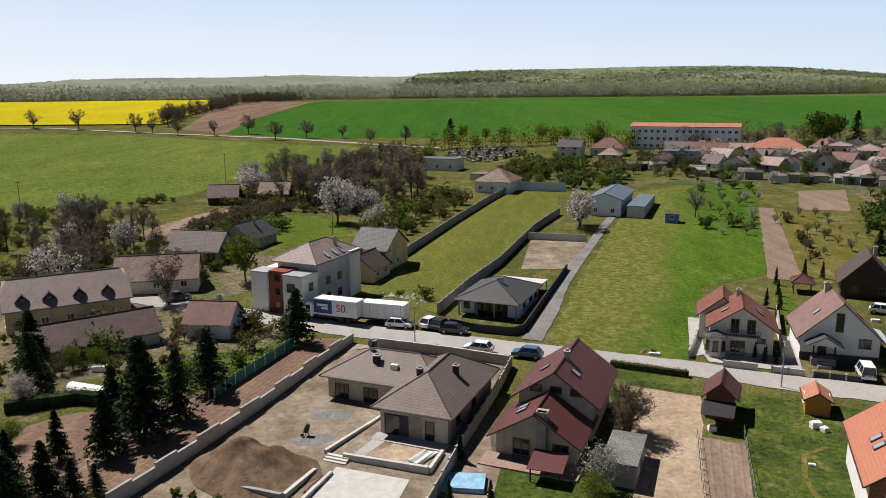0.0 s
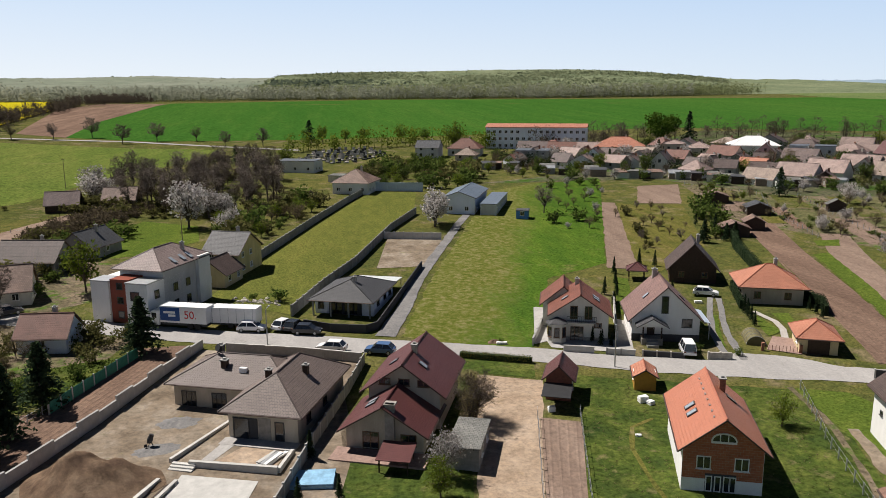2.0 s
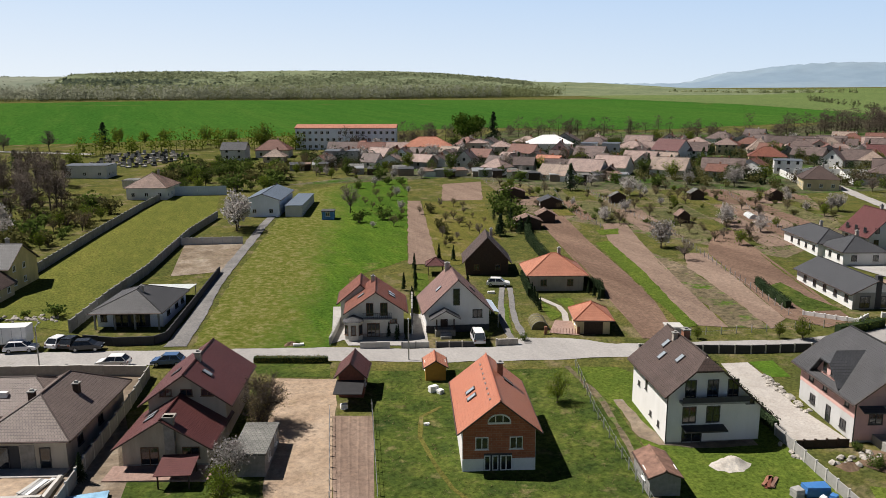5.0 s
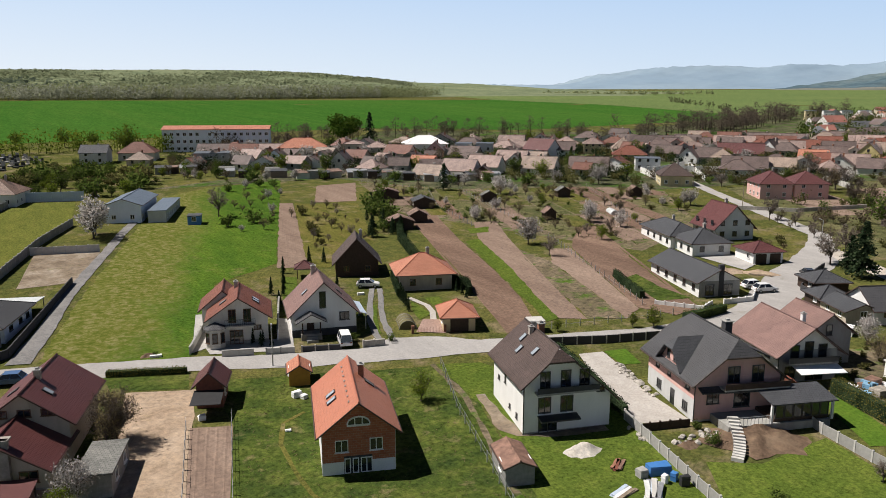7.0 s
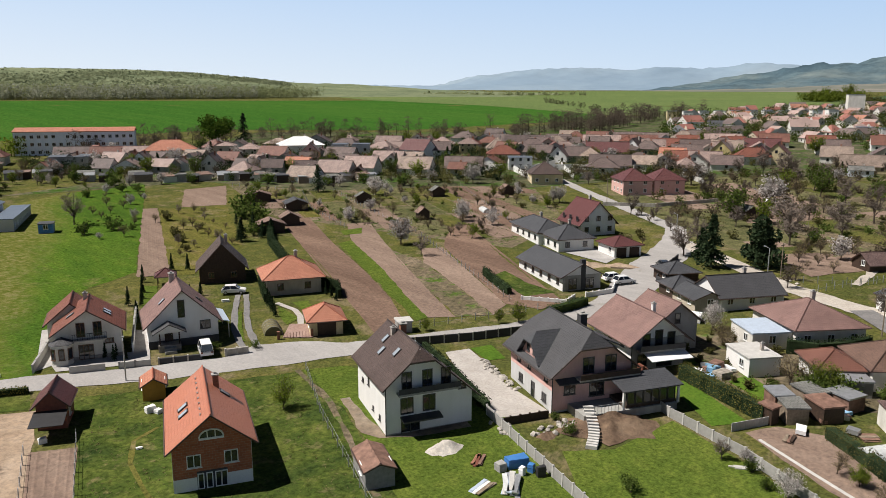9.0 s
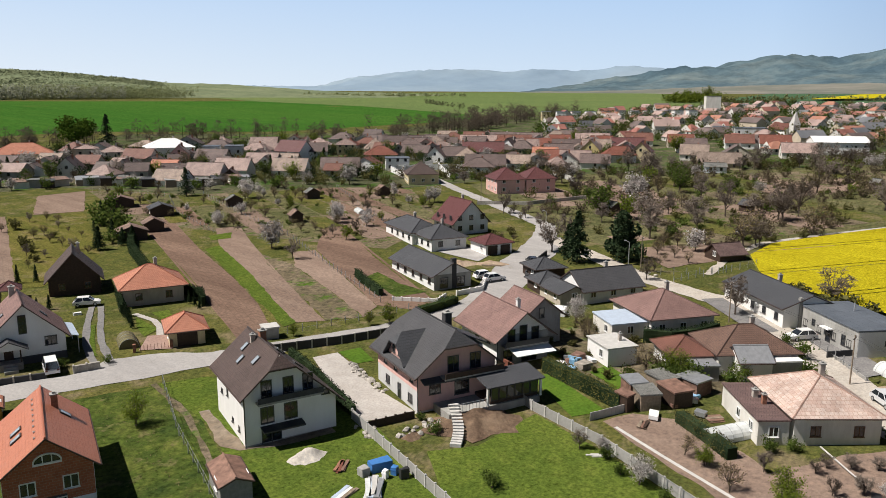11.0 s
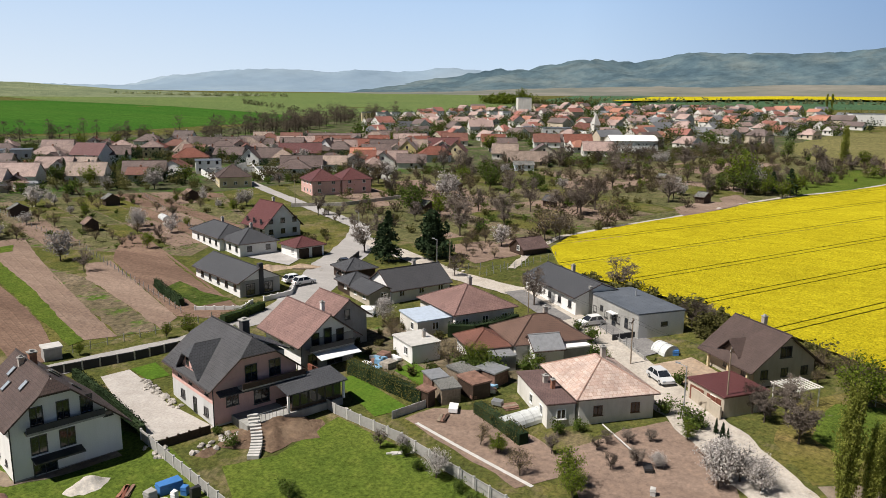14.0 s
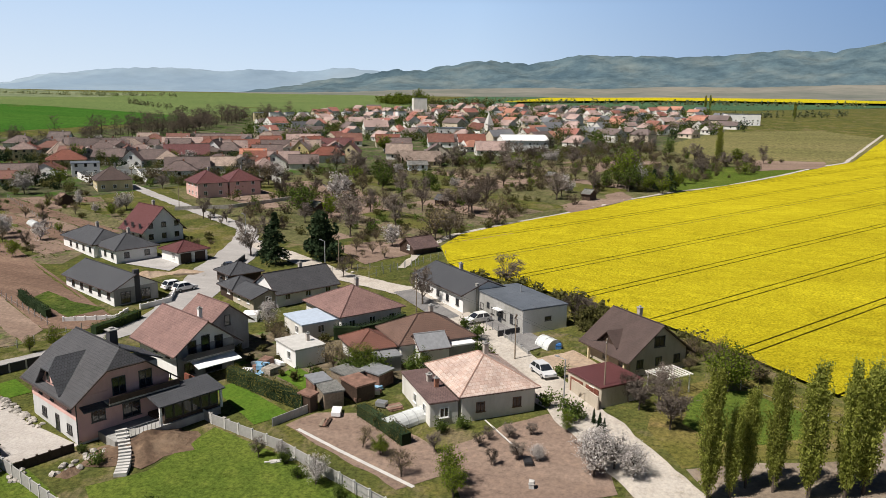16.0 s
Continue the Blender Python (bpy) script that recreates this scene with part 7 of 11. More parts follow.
village_house(133, 290, -32, 9, 6, 2.6, 1.4, GREY, R_GREYOLD, "side")
village_house(162, 309, -32, 8, 9, 6.0, 1.6, BEIGE, R_PALE, "hip")
village_house(170, 302, -32, 10, 10, 4.6, 2.6, BEIGE, R_PALE, "hip")
village_house(174, 291, -62, 13, 8, 3.0, 3.4, OFFWHITE, R_OLDRED, "side")
village_house(187, 279, -36, 7.6, 10, 4.6, 3.6, PINK, R_PALE, "gable")
village_house(138.5, 250, -60, 9, 8, 2.8, 3.2, WHITE, R_PALE, "hip")
village_house(152, 250, -40, 8, 8, 3.2, 2.6, GREY, R_DUSK, "side")
village_house(163, 252, -60, 10.5, 8, 2.8, 3.0, OFFWHITE, R_SALMON, "side")
village_house(150.5, 227, -60, 11, 8.5, 2.4, 3.2, WHITE, R_TAN, "side")
village_house(164.5, 228, -58, 13, 9, 2.8, 3.8, OFFWHITE, R_PALE, "side")
village_house(179, 232, -58, 13, 9, 3.0, 3.8, WHITE, R_PALE, "side")
village_house(171.5, 221, -40, 6.5, 7, 2.2, 2.4, WOOD_DARK, R_DUSK, "gable", 1)
village_house(204, 282, -40, 7, 9, 6.2, 0.3, WHITE, R_FLAT, "flat")
village_house(211, 275, -40, 7.5, 9, 6.4, 0.3, GREY_LIGHT, R_FLAT, "flat")
village_house(194, 268, -55, 13, 9, 3.0, 3.6, BEIGE, R_DUSK, "side")
village_house(200, 242, -58, 13, 9, 3.0, 3.6, OFFWHITE, R_PALE, "side")
village_house(206, 236, -60, 12, 8, 3.0, 3.4, BEIGE, R_TAN, "side")
village_house(194, 217, -58, 13, 9, 2.8, 4.0, OFFWHITE, R_TAN, "side")
village_house(222, 252, -75, 13, 10, 5.4, 4.2, WHITE, R_MAROON, "side", 3)
village_house(231, 247, -42, 14, 10, 5.0, 3.2, WHITE, R_DUSK, "side", 4)
village_house(254, 268, -42, 11, 10, 4.8, 3.0, CREAM, R_PALE, "hip", 3)
village_house(264, 260, -42, 9, 10, 4.6, 3.0, CREAM, R_PALE, "hip", 3)
village_house(272, 248, -42, 10, 11, 2.8, 5.2, BEIGE, R_TAN, "hip")
village_house(211, 207, -48, 14.5, 9, 2.7, 3.8, OFFWHITE, R_DUSK, "side", 3)
village_house(250, 223, -44, 14, 11, 3.6, 3.6, CREAM, R_RED, "hip", 3)
village_house(237, 201, -44, 9.5, 9, 4.8, 0.3, WHITE, R_FLAT, "flat", 3)
village_house(215, 214, -46, 11, 8, 2.6, 3.0, BEIGE, R_DUSK, "side")
# beyond the lane
village_house(267, 207, -62, 8, 14, 3.0, 4.0, WHITE, R_DUSK, "gable")
village_house(274, 204, -55, 13, 9, 3.0, 3.6, BEIGE, R_DUSK, "side")
village_house(277, 197, -50, 9, 9, 2.9, 3.4, OFFWHITE, R_TAN, "hip")
village_house(256.5, 171.5, -52, 16, 10, 2.9, 3.8, WHITE, R_DUSK, "side", 3)
village_house(297, 203, -54, 19, 10, 3.0, 4.0, BEIGE, R_MAROON, "side", 4)
village_house(338, 254, -50, 12, 10, 3.0, 3.8, OFFWHITE, R_OLDRED, "hip", 3)
village_house(334, 234, -54, 19, 9, 3.0, 3.4, BEIGE, R_PALE, "side", 4)
village_house(348, 221, -54, 19, 9, 3.0, 3.4, OFFWHITE, R_OLDRED, "side", 4)
village_house(316, 203, -75, 8, 12, 3.6, 4.2, WHITE, R_DUSK, "gable")
village_house(325, 197, -54, 11, 9, 3.2, 3.8, OFFWHITE, R_PALE, "side")
village_house(338, 197, -54, 17, 9, 3.0, 3.6, BEIGE, R_RED, "side", 4)
village_house(330, 178, -54, 13, 10, 3.4, 4.2, GREY, R_DUSK, "side", 3)
village_house(327, 164, -68, 8.5, 13, 4.2, 4.2, YELLOW, R_TAN, "gable")
village_house(345, 170, -60, 13, 9, 3.0, 4.0, BEIGE, R_TAN, "side", 3)
village_house(358, 160, -60, 16, 10, 3.2, 4.2, OFFWHITE, R_MAROON, "side", 3)
village_house(327, 139, -70, 9, 14, 4.4, 4.4, CREAM, R_OLDRED, "gable")
village_house(338, 151, -68, 7.5, 9, 3.0, 3.4, PINK, R_MAROON, "gable")
village_house(294, 164, -62, 13, 9, 2.8, 3.4, OFFWHITE, R_RED, "side", 3)
village_house(284, 161, -62, 13, 7, 2.4, 2.2, OFFWHITE, R_RED, "side", 3)
village_house(298, 155, -62, 13, 9, 2.6, 3.6, BEIGE, R_PALE, "side", 3)
village_house(304, 174, -62, 11, 8, 2.8, 3.2, OFFWHITE, R_SALMON, "side")
village_house(345, 122, -70, 12, 9, 3.2, 4.0, OFFWHITE, R_TAN, "side")
village_house(322, 102, -62, 17, 9, 2.8, 3.8, CREAM, R_TAN, "side", 3)
village_house(310, 99, -62, 8, 6, 2.6, 1.2, BLUEWHITE, R_GREYOLD, "side")
village_house(380, 87, -66, 15, 10, 3.0, 4.0, OFFWHITE, R_PALE, "side", 3)
village_house(410, 124, -64, 14, 10, 3.4, 4.0, WHITE, R_OLDRED, "side", 3)
village_house(419, 109, -64, 15, 9, 3.2, 4.0, WHITE, R_RED, "side", 3)
village_house(473, 139, -64, 18, 12, 6.4, 0.3, GREY_LIGHT, R_FLAT, "flat", 4)
village_house(491, 160, -64, 15, 12, 5.4, 0.3, WHITE, R_FLAT, "flat", 4)
village_house(465, 263, -55, 24, 12, 3.4, 0.3, WHITE, R_FLAT, "flat", 5)
village_house(480, 250, -55, 12, 14, 3.0, 3.4, OFFWHITE, R_SLATE, "side", 3)
village_house(560, 247, -60, 15, 12, 4.6, 4.4, WHITE, R_OLDRED, "gable", 3)
village_house(392, 215, -58, 14, 10, 3.0, 3.6, OFFWHITE, R_DUSK, "side", 3)
village_house(380, 190, -58, 15, 10, 3.0, 3.8, BEIGE, R_PALE, "side", 3)
village_house(395, 172, -60, 14, 10, 3.2, 3.8, OFFWHITE, R_OLDRED, "side", 3)
village_house(378, 136, -62, 14, 10, 3.0, 4.0, OFFWHITE, R_DUSK, "side", 3)
village_house(398, 150, -62, 13, 10, 3.2, 3.8, BEIGE, R_RED, "side", 3)
village_house(360, 108, -64, 12, 9, 2.9, 3.8, BEIGE, R_DUSK, "gable", 2)
village_house(300, 262, -48, 13, 9, 3.0, 3.6, BEIGE, R_DUSK, "side", 3)
village_house(312, 246, -48, 12, 9, 3.0, 3.6, OFFWHITE, R_TAN, "hip", 3)
village_house(360, 236, -54, 15, 9, 3.0, 3.4, BEIGE, R_DUSK, "side", 3)
ROW_A = [(70, 312), (92, 330), (150, 320), (196, 292), (240, 250), (226, 208), (206, 178), (190, 190), (170, 236), (135, 262), (100, 285)]
ROW_B = [(95, 335), (110, 352), (200, 345), (330, 300), (380, 250), (420, 190), (330, 130), (250, 150), (245, 245), (200, 292), (150, 322)]
ROW_C = [(420, 190), (400, 240), (560, 330), (700, 320), (900, 300), (980, 130), (820, -30), (600, -40), (480, 20), (395, 90)]
for _p in scatter(ROW_A, 26, 8.0, [VILLAGE_ROAD]):
    village_house(*_p, -40 + _rng.choice((0, -20)) + _rng.gauss(0, 4), _rng.uniform(6.5, 10), _rng.uniform(6, 8), _rng.uniform(2.4, 3.0), _rng.uniform(2.0, 3.2), _rng.choice((BEIGE, OFFWHITE, GREY, WHITE)), _rng.choice((R_DUSK, R_DUSK, R_TAN, R_PALE, R_OLDRED)), _rng.choice(("side", "gable")), 1)
for _p in scatter(ROW_B, 62, 8.5, [VILLAGE_ROAD]):
    village_house(*_p, -50 + _rng.choice((0, -12)) + _rng.gauss(0, 5), _rng.uniform(9, 14), _rng.uniform(7.5, 10), _rng.uniform(2.6, 3.4), _rng.uniform(2.8, 3.8), _rng.choice((BEIGE, OFFWHITE, GREY, WHITE, OFFWHITE)), _rng.choice((R_DUSK, R_DUSK, R_TAN, R_PALE, R_OLDRED, R_DUSK, R_RED)), _rng.choice(("side", "side", "gable", "hip")), 1)
FAR_ROOF_A = simple("far_rose_roofs", (0.31, 0.225, 0.20), 0.8, 0, 0.3, 0.08)
FAR_ROOF_B = simple("far_red_roofs", (0.24, 0.10, 0.078), 0.8, 0, 0.3, 0.08)
FAR_ROOF_C = simple("far_brown_roofs", (0.12, 0.092, 0.085), 0.8, 0, 0.3, 0.08)
FAR_ROOF_D = simple("far_orange_roofs", (0.33, 0.155, 0.105), 0.8, 0, 0.25, 0.08)
FAR_ROOF_E = simple("far_grey_roofs", (0.13, 0.135, 0.145), 0.7, 0, 0.3, 0.08)
FAR_WALL_A = simple("far_white_walls", (0.58, 0.565, 0.53), 0.9, 0, 0.15, 0.05)
FAR_WALL_B = simple("far_beige_walls", (0.50, 0.43, 0.33), 0.9, 0, 0.25, 0.05)


def far_houses(places):
    """The mass of small houses too far to tell apart, in one mesh."""
    rng = random.Random(9)
    sh, slot = Shape(), []
    for x, y in places:
        w, d, e = rng.uniform(7, 10), rng.uniform(9, 17), rng.choice((2.8, 3.0, 3.2, 5.2))
        r, a = e + w * rng.uniform(0.32, 0.42), radians(-35 + rng.choice((0, 90)) + rng.gauss(0, 10))
        c, s_ = math.cos(a), math.sin(a)
        z0 = zg(x, y)

        def at(u, v, z):
            return (x + c * u - s_ * v, y + s_ * u + c * v, z0 + z)

        wall, roof = rng.choice((3, 3, 4)), rng.choice((0, 0, 0, 1, 1, 2, 2, 6, 7))
        lo = [(-w / 2, 0), (w / 2, 0), (w / 2, d), (-w / 2, d)]
        for (u0, v0), (u1, v1) in zip(lo, lo[1:] + lo[:1]):
            sh.face([at(u0, v0, -0.5), at(u1, v1, -0.5), at(u1, v1, e), at(u0, v0, e)])
            slot.append(wall)
            for q in (0.3, 0.7):
                m = (u0 + (u1 - u0) * q, v0 + (v1 - v0) * q)
                du, dv = (u1 - u0) / math.hypot(u1 - u0, v1 - v0), (v1 - v0) / math.hypot(u1 - u0, v1 - v0)
                o = (m[0] + dv * 0.04, m[1] - du * 0.04)
                sh.face([at(o[0] - du * 0.6, o[1] - dv * 0.6, 1.0), at(o[0] + du * 0.6, o[1] + dv * 0.6, 1.0), at(o[0] + du * 0.6, o[1] + dv * 0.6, 2.3), at(o[0] - du * 0.6, o[1] - dv * 0.6, 2.3)])
                slot.append(5)
        for v in (0, d):
            sh.face([at(-w / 2, v, e), at(w / 2, v, e), at(0, v, r)])
            slot.append(wall)
        k = 0.4 if rng.random() < 0.7 else w / 2
        i = 0 if k < 1 else k - 0.4
        for sg in (-1, 1):
            sh.face([at(sg * (w / 2 + 0.5), -0.4, e - 0.3), at(sg * (w / 2 + 0.5), d + 0.4, e - 0.3), at(0, d + 0.4 - i, r + 0.1), at(0, -0.4 + i, r + 0.1)])
            slot.append(roof)
        if i:
            for v, vv in ((-0.4, -0.4 + i), (d + 0.4, d + 0.4 - i)):
                sh.face([at(-w / 2 - 0.5, v, e - 0.3), at(w / 2 + 0.5, v, e - 0.3), at(0, vv, r + 0.1)])
                slot.append(roof)
    me = sh.mesh("far_houses", FAR_ROOF_A)
    for m in (FAR_ROOF_B, FAR_ROOF_C, FAR_WALL_A, FAR_WALL_B, GLASS, FAR_ROOF_D, FAR_ROOF_E):
        me.materials.append(m)
    me.polygons.foreach_set("material_index", slot)
    tagged(new("far_houses", me), "dense small houses with red and brown roofs", "houses", kind="stuff")


_far_places = scatter(ROW_C, 240, 15.0)
far_houses(_far_places)
TAKEN += [(x, y, 9) for x, y in _far_places]


def long_block(x, y, rot, w, d, h, label, wall_m, roof_m, floors, bays, cat="building", ridge=None):
    b = thing("building", x, y, rot, label, cat)
    walls(b, [(-w / 2, 0), (w / 2, 0), (w / 2, d), (-w / 2, d)], h, wall_m)
    part("roof", Shape().slab([(-w / 2 - 0.4, -0.5, h + 0.2), (w / 2 + 0.4, -0.5, h + 0.2), (w / 2 + 0.4, d * 0.6, ridge or h + 0.5), (-w / 2 - 0.4, d * 0.6, ridge or h + 0.5)], 0.3).slab([(-w / 2 - 0.4, d * 0.6, ridge or h + 0.5), (w / 2 + 0.4, d * 0.6, ridge or h + 0.5), (w / 2 + 0.4, d + 0.5, h + 0.2), (-w / 2 - 0.4, d + 0.5, h + 0.2)], 0.3), roof_m, b)
    for f in range(floors):
        for k in range(bays):
            if (k * 7 + f * 3) % 11 == 4:
                continue
            window(b, -w / 2 + w * (k + 0.5) / bays, 0, 0.9 + f * (h - 0.4) / floors, 1.5, 1.5, 0, FRAME_WHITE, 2, False)
    return b


long_block(115, 362, -24, 50, 12, 10.6, "long pale blue three-storey building with a salmon roof", BLUEWHITE, R_SALMON, 3, 17, ridge=12.4)
plain_house("house", 141, 318, -22, 22, 14, 4.4, 8.6, CREAM, R_SALMON, "wide house with an orange hip roof", "hip", wins=4)
plain_house("house", 96, 305, -22, 14, 10, 5.4, 5.8, GREY, R_FLAT, "dark flat-roofed grey outbuilding in the back street", "flat", wins=3, upper=True, chim=False)
plain_house("house", 196, 300, -22, 20, 14, 5.0, 8.8, WHITE, SHEET_WHITE, "house with a bright white sheet roof", "hip", wins=4)
plain_house("office", -2, 297, -22, 16, 9, 4.4, 4.7, WHITE, R_FLAT, "white flat-roofed cemetery building", "flat", "building", 3, chim=False)
plain_house("shed", 14, 268, -22, 9, 6, 2.2, 2.5, OFFWHITE, R_GREYOLD, "low shed with a pale flat roof", "flat", "shed", 1, chim=False)
plain_house("hall", 407, 76, -62, 24, 16, 6.0, 8.4, WHITE, SHEET_WHITE, "white hall with a pale roof", "side", "building", 6, chim=False, upper=True)
plain_house("factory", 688, -40, -75, 26, 14, 9.0, 9.4, WHITE, R_FLAT, "white factory block with rows of windows", "flat", "building", 6, chim=False, upper=True)
plain_house("tower_block", 716, 253, -60, 13, 13, 17, 17.4, OFFWHITE, R_FLAT, "pale concrete tower block", "flat", "building", 4, chim=False, upper=True)
for _k in range(11):
    village_house(553 + _k * 9.2, 330 - _k * 8.7, -52, 7.5, 10, 7.2, 0.3, WHITE if _k % 4 else CREAM, R_FLAT, "flat")
ch = plain_house("church", 500, 124, -40, 9, 18, 4.6, 8.2, WHITE, R_VILLAGE_B, "church with a pointed grey spire", "gable", "church", 2, chim=False)
part("tower", Shape().box(-2.2, 2.2, -4.4, -0.02, -0.5, 7.5), OFFWHITE, ch)
s = Shape()
for _a, _b in (((-2.4, -4.6), (2.4, -4.6)), ((2.4, -4.6), (2.4, 0.2)), ((2.4, 0.2), (-2.4, 0.2)), ((-2.4, 0.2), (-2.4, -4.6))):
    s.face([(*_a, 7.5), (*_b, 7.5), (0, -2.2, 15.5)])
part("spire", s, CONC_LIGHT, ch)

# ---- cemetery ----
stone_meshes = [Shape().box(-0.45, 0.45, -0.1, 0.1, 0, hh).box(-0.5, 0.5, -1.9, -0.12, 0, 0.35).mesh("gravestone", m) for hh, m in ((1.1, METAL_DARK), (1.3, CONC), (1.0, STONE))]
for _i, (_x, _y) in enumerate(scatter([(-2, 330), (8, 372), (34, 378), (40, 352), (24, 326), (6, 322)], 80, 2.8)):
    o = new("gravestone", stone_meshes[_i % 3])
    o.matrix_basis = pose(_x, _y, zg(_x, _y), 0, 0, -22 + _rng.gauss(0, 3)) @ Matrix.Scale(1.5, 4)
    tagged(o, "dark polished gravestone in a churchyard row", "gravestone", "graves")

# ---- woods, hills and mountains ----


def belt(name, outline, n, h, m, label, size=2.6, per=16, kind="stuff", base=0.0, bare=False):
    """Far woodland: clumps of leaf sprays over an outline."""
    rng, s = random.Random(len(name) * 31 + n), Shape()
    xs, ys = [p[0] for p in outline], [p[1] for p in outline]
    k = 0
    while k < n:
        x, y = rng.uniform(min(xs), max(xs)), rng.uniform(min(ys), max(ys))
        if not inside(x, y, outline):
            continue
        k += 1
        t, w = h * rng.uniform(0.45, 1.2), h * rng.uniform(0.22, 0.4)
        z = zg(x, y) + base
        s.tube((x, y, z - 0.5), (x, y, z + t * 0.8), 0.18, 0.08, 3, False)
        for _ in range(per):
            f = rng.uniform(0.18, 1.0)
            rr = w * math.sqrt(max(0.05, 1 - (2 * f - 1.05) ** 2)) * rng.uniform(0.3, 1)
            a = rng.uniform(0, 6.28)
            if bare:
                sprig(s, rng, (x + rr * math.cos(a), y + rr * math.sin(a), z + t * f), size * rng.uniform(0.8, 1.4))
            else:
                quads(s, rng, (x + rr * math.cos(a), y + rr * math.sin(a), z + t * f), size * rng.uniform(0.6, 1.2), 1.6)
    return tagged(new(name, s.mesh(name, m)), label, "woodland", kind=kind)


# these two far woods are lightened and greyed to paint in distance haze
WOOD_FAR = leaf_mat("haze_pale_wood_leaves", (0.18, 0.205, 0.10), (0.23, 0.255, 0.125), 0.5)
WOOD_GREY = leaf_mat("haze_grey_wood", (0.235, 0.25, 0.19), (0.28, 0.29, 0.22), 0.55)
WOOD_BARE = leaf_mat("leafless_hedge_wood", (0.075, 0.06, 0.048), (0.12, 0.10, 0.075), 0.3)


def polar(az, r):
    return (CX + r * math.sin(radians(az)), CY + r * math.cos(radians(az)))


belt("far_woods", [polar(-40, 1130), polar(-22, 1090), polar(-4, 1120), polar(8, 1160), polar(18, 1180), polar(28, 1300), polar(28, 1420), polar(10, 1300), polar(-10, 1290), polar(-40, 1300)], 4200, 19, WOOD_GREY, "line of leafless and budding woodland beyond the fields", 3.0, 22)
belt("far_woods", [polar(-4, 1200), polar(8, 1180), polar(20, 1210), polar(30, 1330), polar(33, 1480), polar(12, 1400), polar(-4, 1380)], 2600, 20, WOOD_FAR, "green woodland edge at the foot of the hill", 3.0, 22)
belt("field_hedge", [(-196, 545), (-206, 640), (-210, 700), (-217, 785), (-226, 895), (-190, 1040), (-200, 1090), (-250, 1060), (-244, 895), (-234, 785), (-225, 700), (-222, 640), (-212, 545)], 230, 10, WOOD_BARE, "leafless hedge between the fields", 3.4, 70, bare=True)
belt("village_tree_belt", [(110, 360), (180, 395), (250, 400), (340, 330), (335, 320), (245, 385), (180, 380), (112, 350)], 90, 10, WOOD_BARE, "belt of leafless trees behind the village", 2.4, 110, bare=True)
belt("village_tree_belt", [(335, 322), (420, 330), (560, 370), (640, 350), (640, 335), (560, 345), (430, 300), (345, 300)], 130, 12, WOOD_BARE, "belt of leafless trees beside the fields", 2.8, 110, bare=True)
belt("cemetery_trees", [(-10, 380), (60, 400), (100, 375), (98, 362), (60, 388), (-8, 370)], 60, 10, LEAF_SPRING, "row of fresh green trees behind the cemetery", 1.3, 60)
belt("plain_hedges", [(620, 470), (760, 640), (900, 770), (905, 760), (770, 625), (640, 455)], 60, 6, WOOD_FAR, "scattered bushes along a field edge", 2.4, 14)
belt("plain_woods", [polar(40, 1700), polar(52, 1800), polar(52, 1840), polar(40, 1750)], 160, 9, WOOD_FAR, "distant line of trees on the plain", 4.5, 10)
belt("plain_woods", [polar(66.2, 1190), polar(67.0, 1150), polar(68.3, 1130), polar(69.2, 1160), polar(70.6, 1180), polar(70.0, 1240), polar(68.4, 1260), polar(67.2, 1230)], 190, 14, LEAF_SPRING, "fresh green grove behind the village", 2.6, 34)
belt("plain_woods", [polar(70.4, 1150), polar(75, 1150), polar(75, 1190), polar(70.4, 1190)], 120, 9, LEAF_OLIVE, "low trees behind the village", 2.4, 20)
belt("plain_woods", [polar(72, 1500), polar(100, 1400), polar(100, 1440), polar(72, 1560)], 200, 9, WOOD_FAR, "distant line of trees by the village", 4.5, 10)
belt("plain_woods", [polar(92, 780), polar(99, 860), polar(99, 890), polar(92, 810)], 60, 6, WOOD_FAR, "hedge beyond the gardens", 2.6, 14)


def hill_mat(name, a, b, c, fine, coarse, relief=6.0, grain=0.8):
    m, nt, bs = mat(name, b, 1.0, 0, 0.0)
    n1, n2 = noise_node(nt, fine, 4, 0.7), noise_node(nt, coarse, 5, 0.6)
    col = ramp(nt, n2.outputs[0], [(0.35, a), (0.5, b), (0.66, c)])
    col = mix(nt, grain, col, ramp(nt, n1.outputs[0], [(0.3, (0.55, 0.58, 0.6)), (0.55, (1, 1, 1)), (0.75, (1.3, 1.28, 1.2))]), "MULTIPLY")
    nt.links.new(col, bs.inputs["Base Color"])
    bump(nt, bs, n1.outputs[0], 1.0, relief)
    return m


# hill and ridge colours carry the pale grey of distance haze
HILL = hill_mat("haze_pale_hill", (0.14, 0.17, 0.10), (0.175, 0.205, 0.12), (0.21, 0.235, 0.14), 0.07, 0.006, 8.0, 0.8)
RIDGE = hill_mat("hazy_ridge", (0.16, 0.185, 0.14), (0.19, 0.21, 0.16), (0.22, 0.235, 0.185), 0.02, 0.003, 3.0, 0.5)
# mountain blue is distance haze mixed into the base colours
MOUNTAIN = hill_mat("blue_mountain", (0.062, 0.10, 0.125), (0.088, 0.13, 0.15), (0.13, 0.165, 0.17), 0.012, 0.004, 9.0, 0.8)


def profile(stops, az):
    for (a0, e0), (a1, e1) in zip(stops, stops[1:]):
        if a0 <= az <= a1:
            return e0 + (e1 - e0) * (az - a0) / (a1 - a0)
    return stops[0][1] if az < stops[0][0] else stops[-1][1]


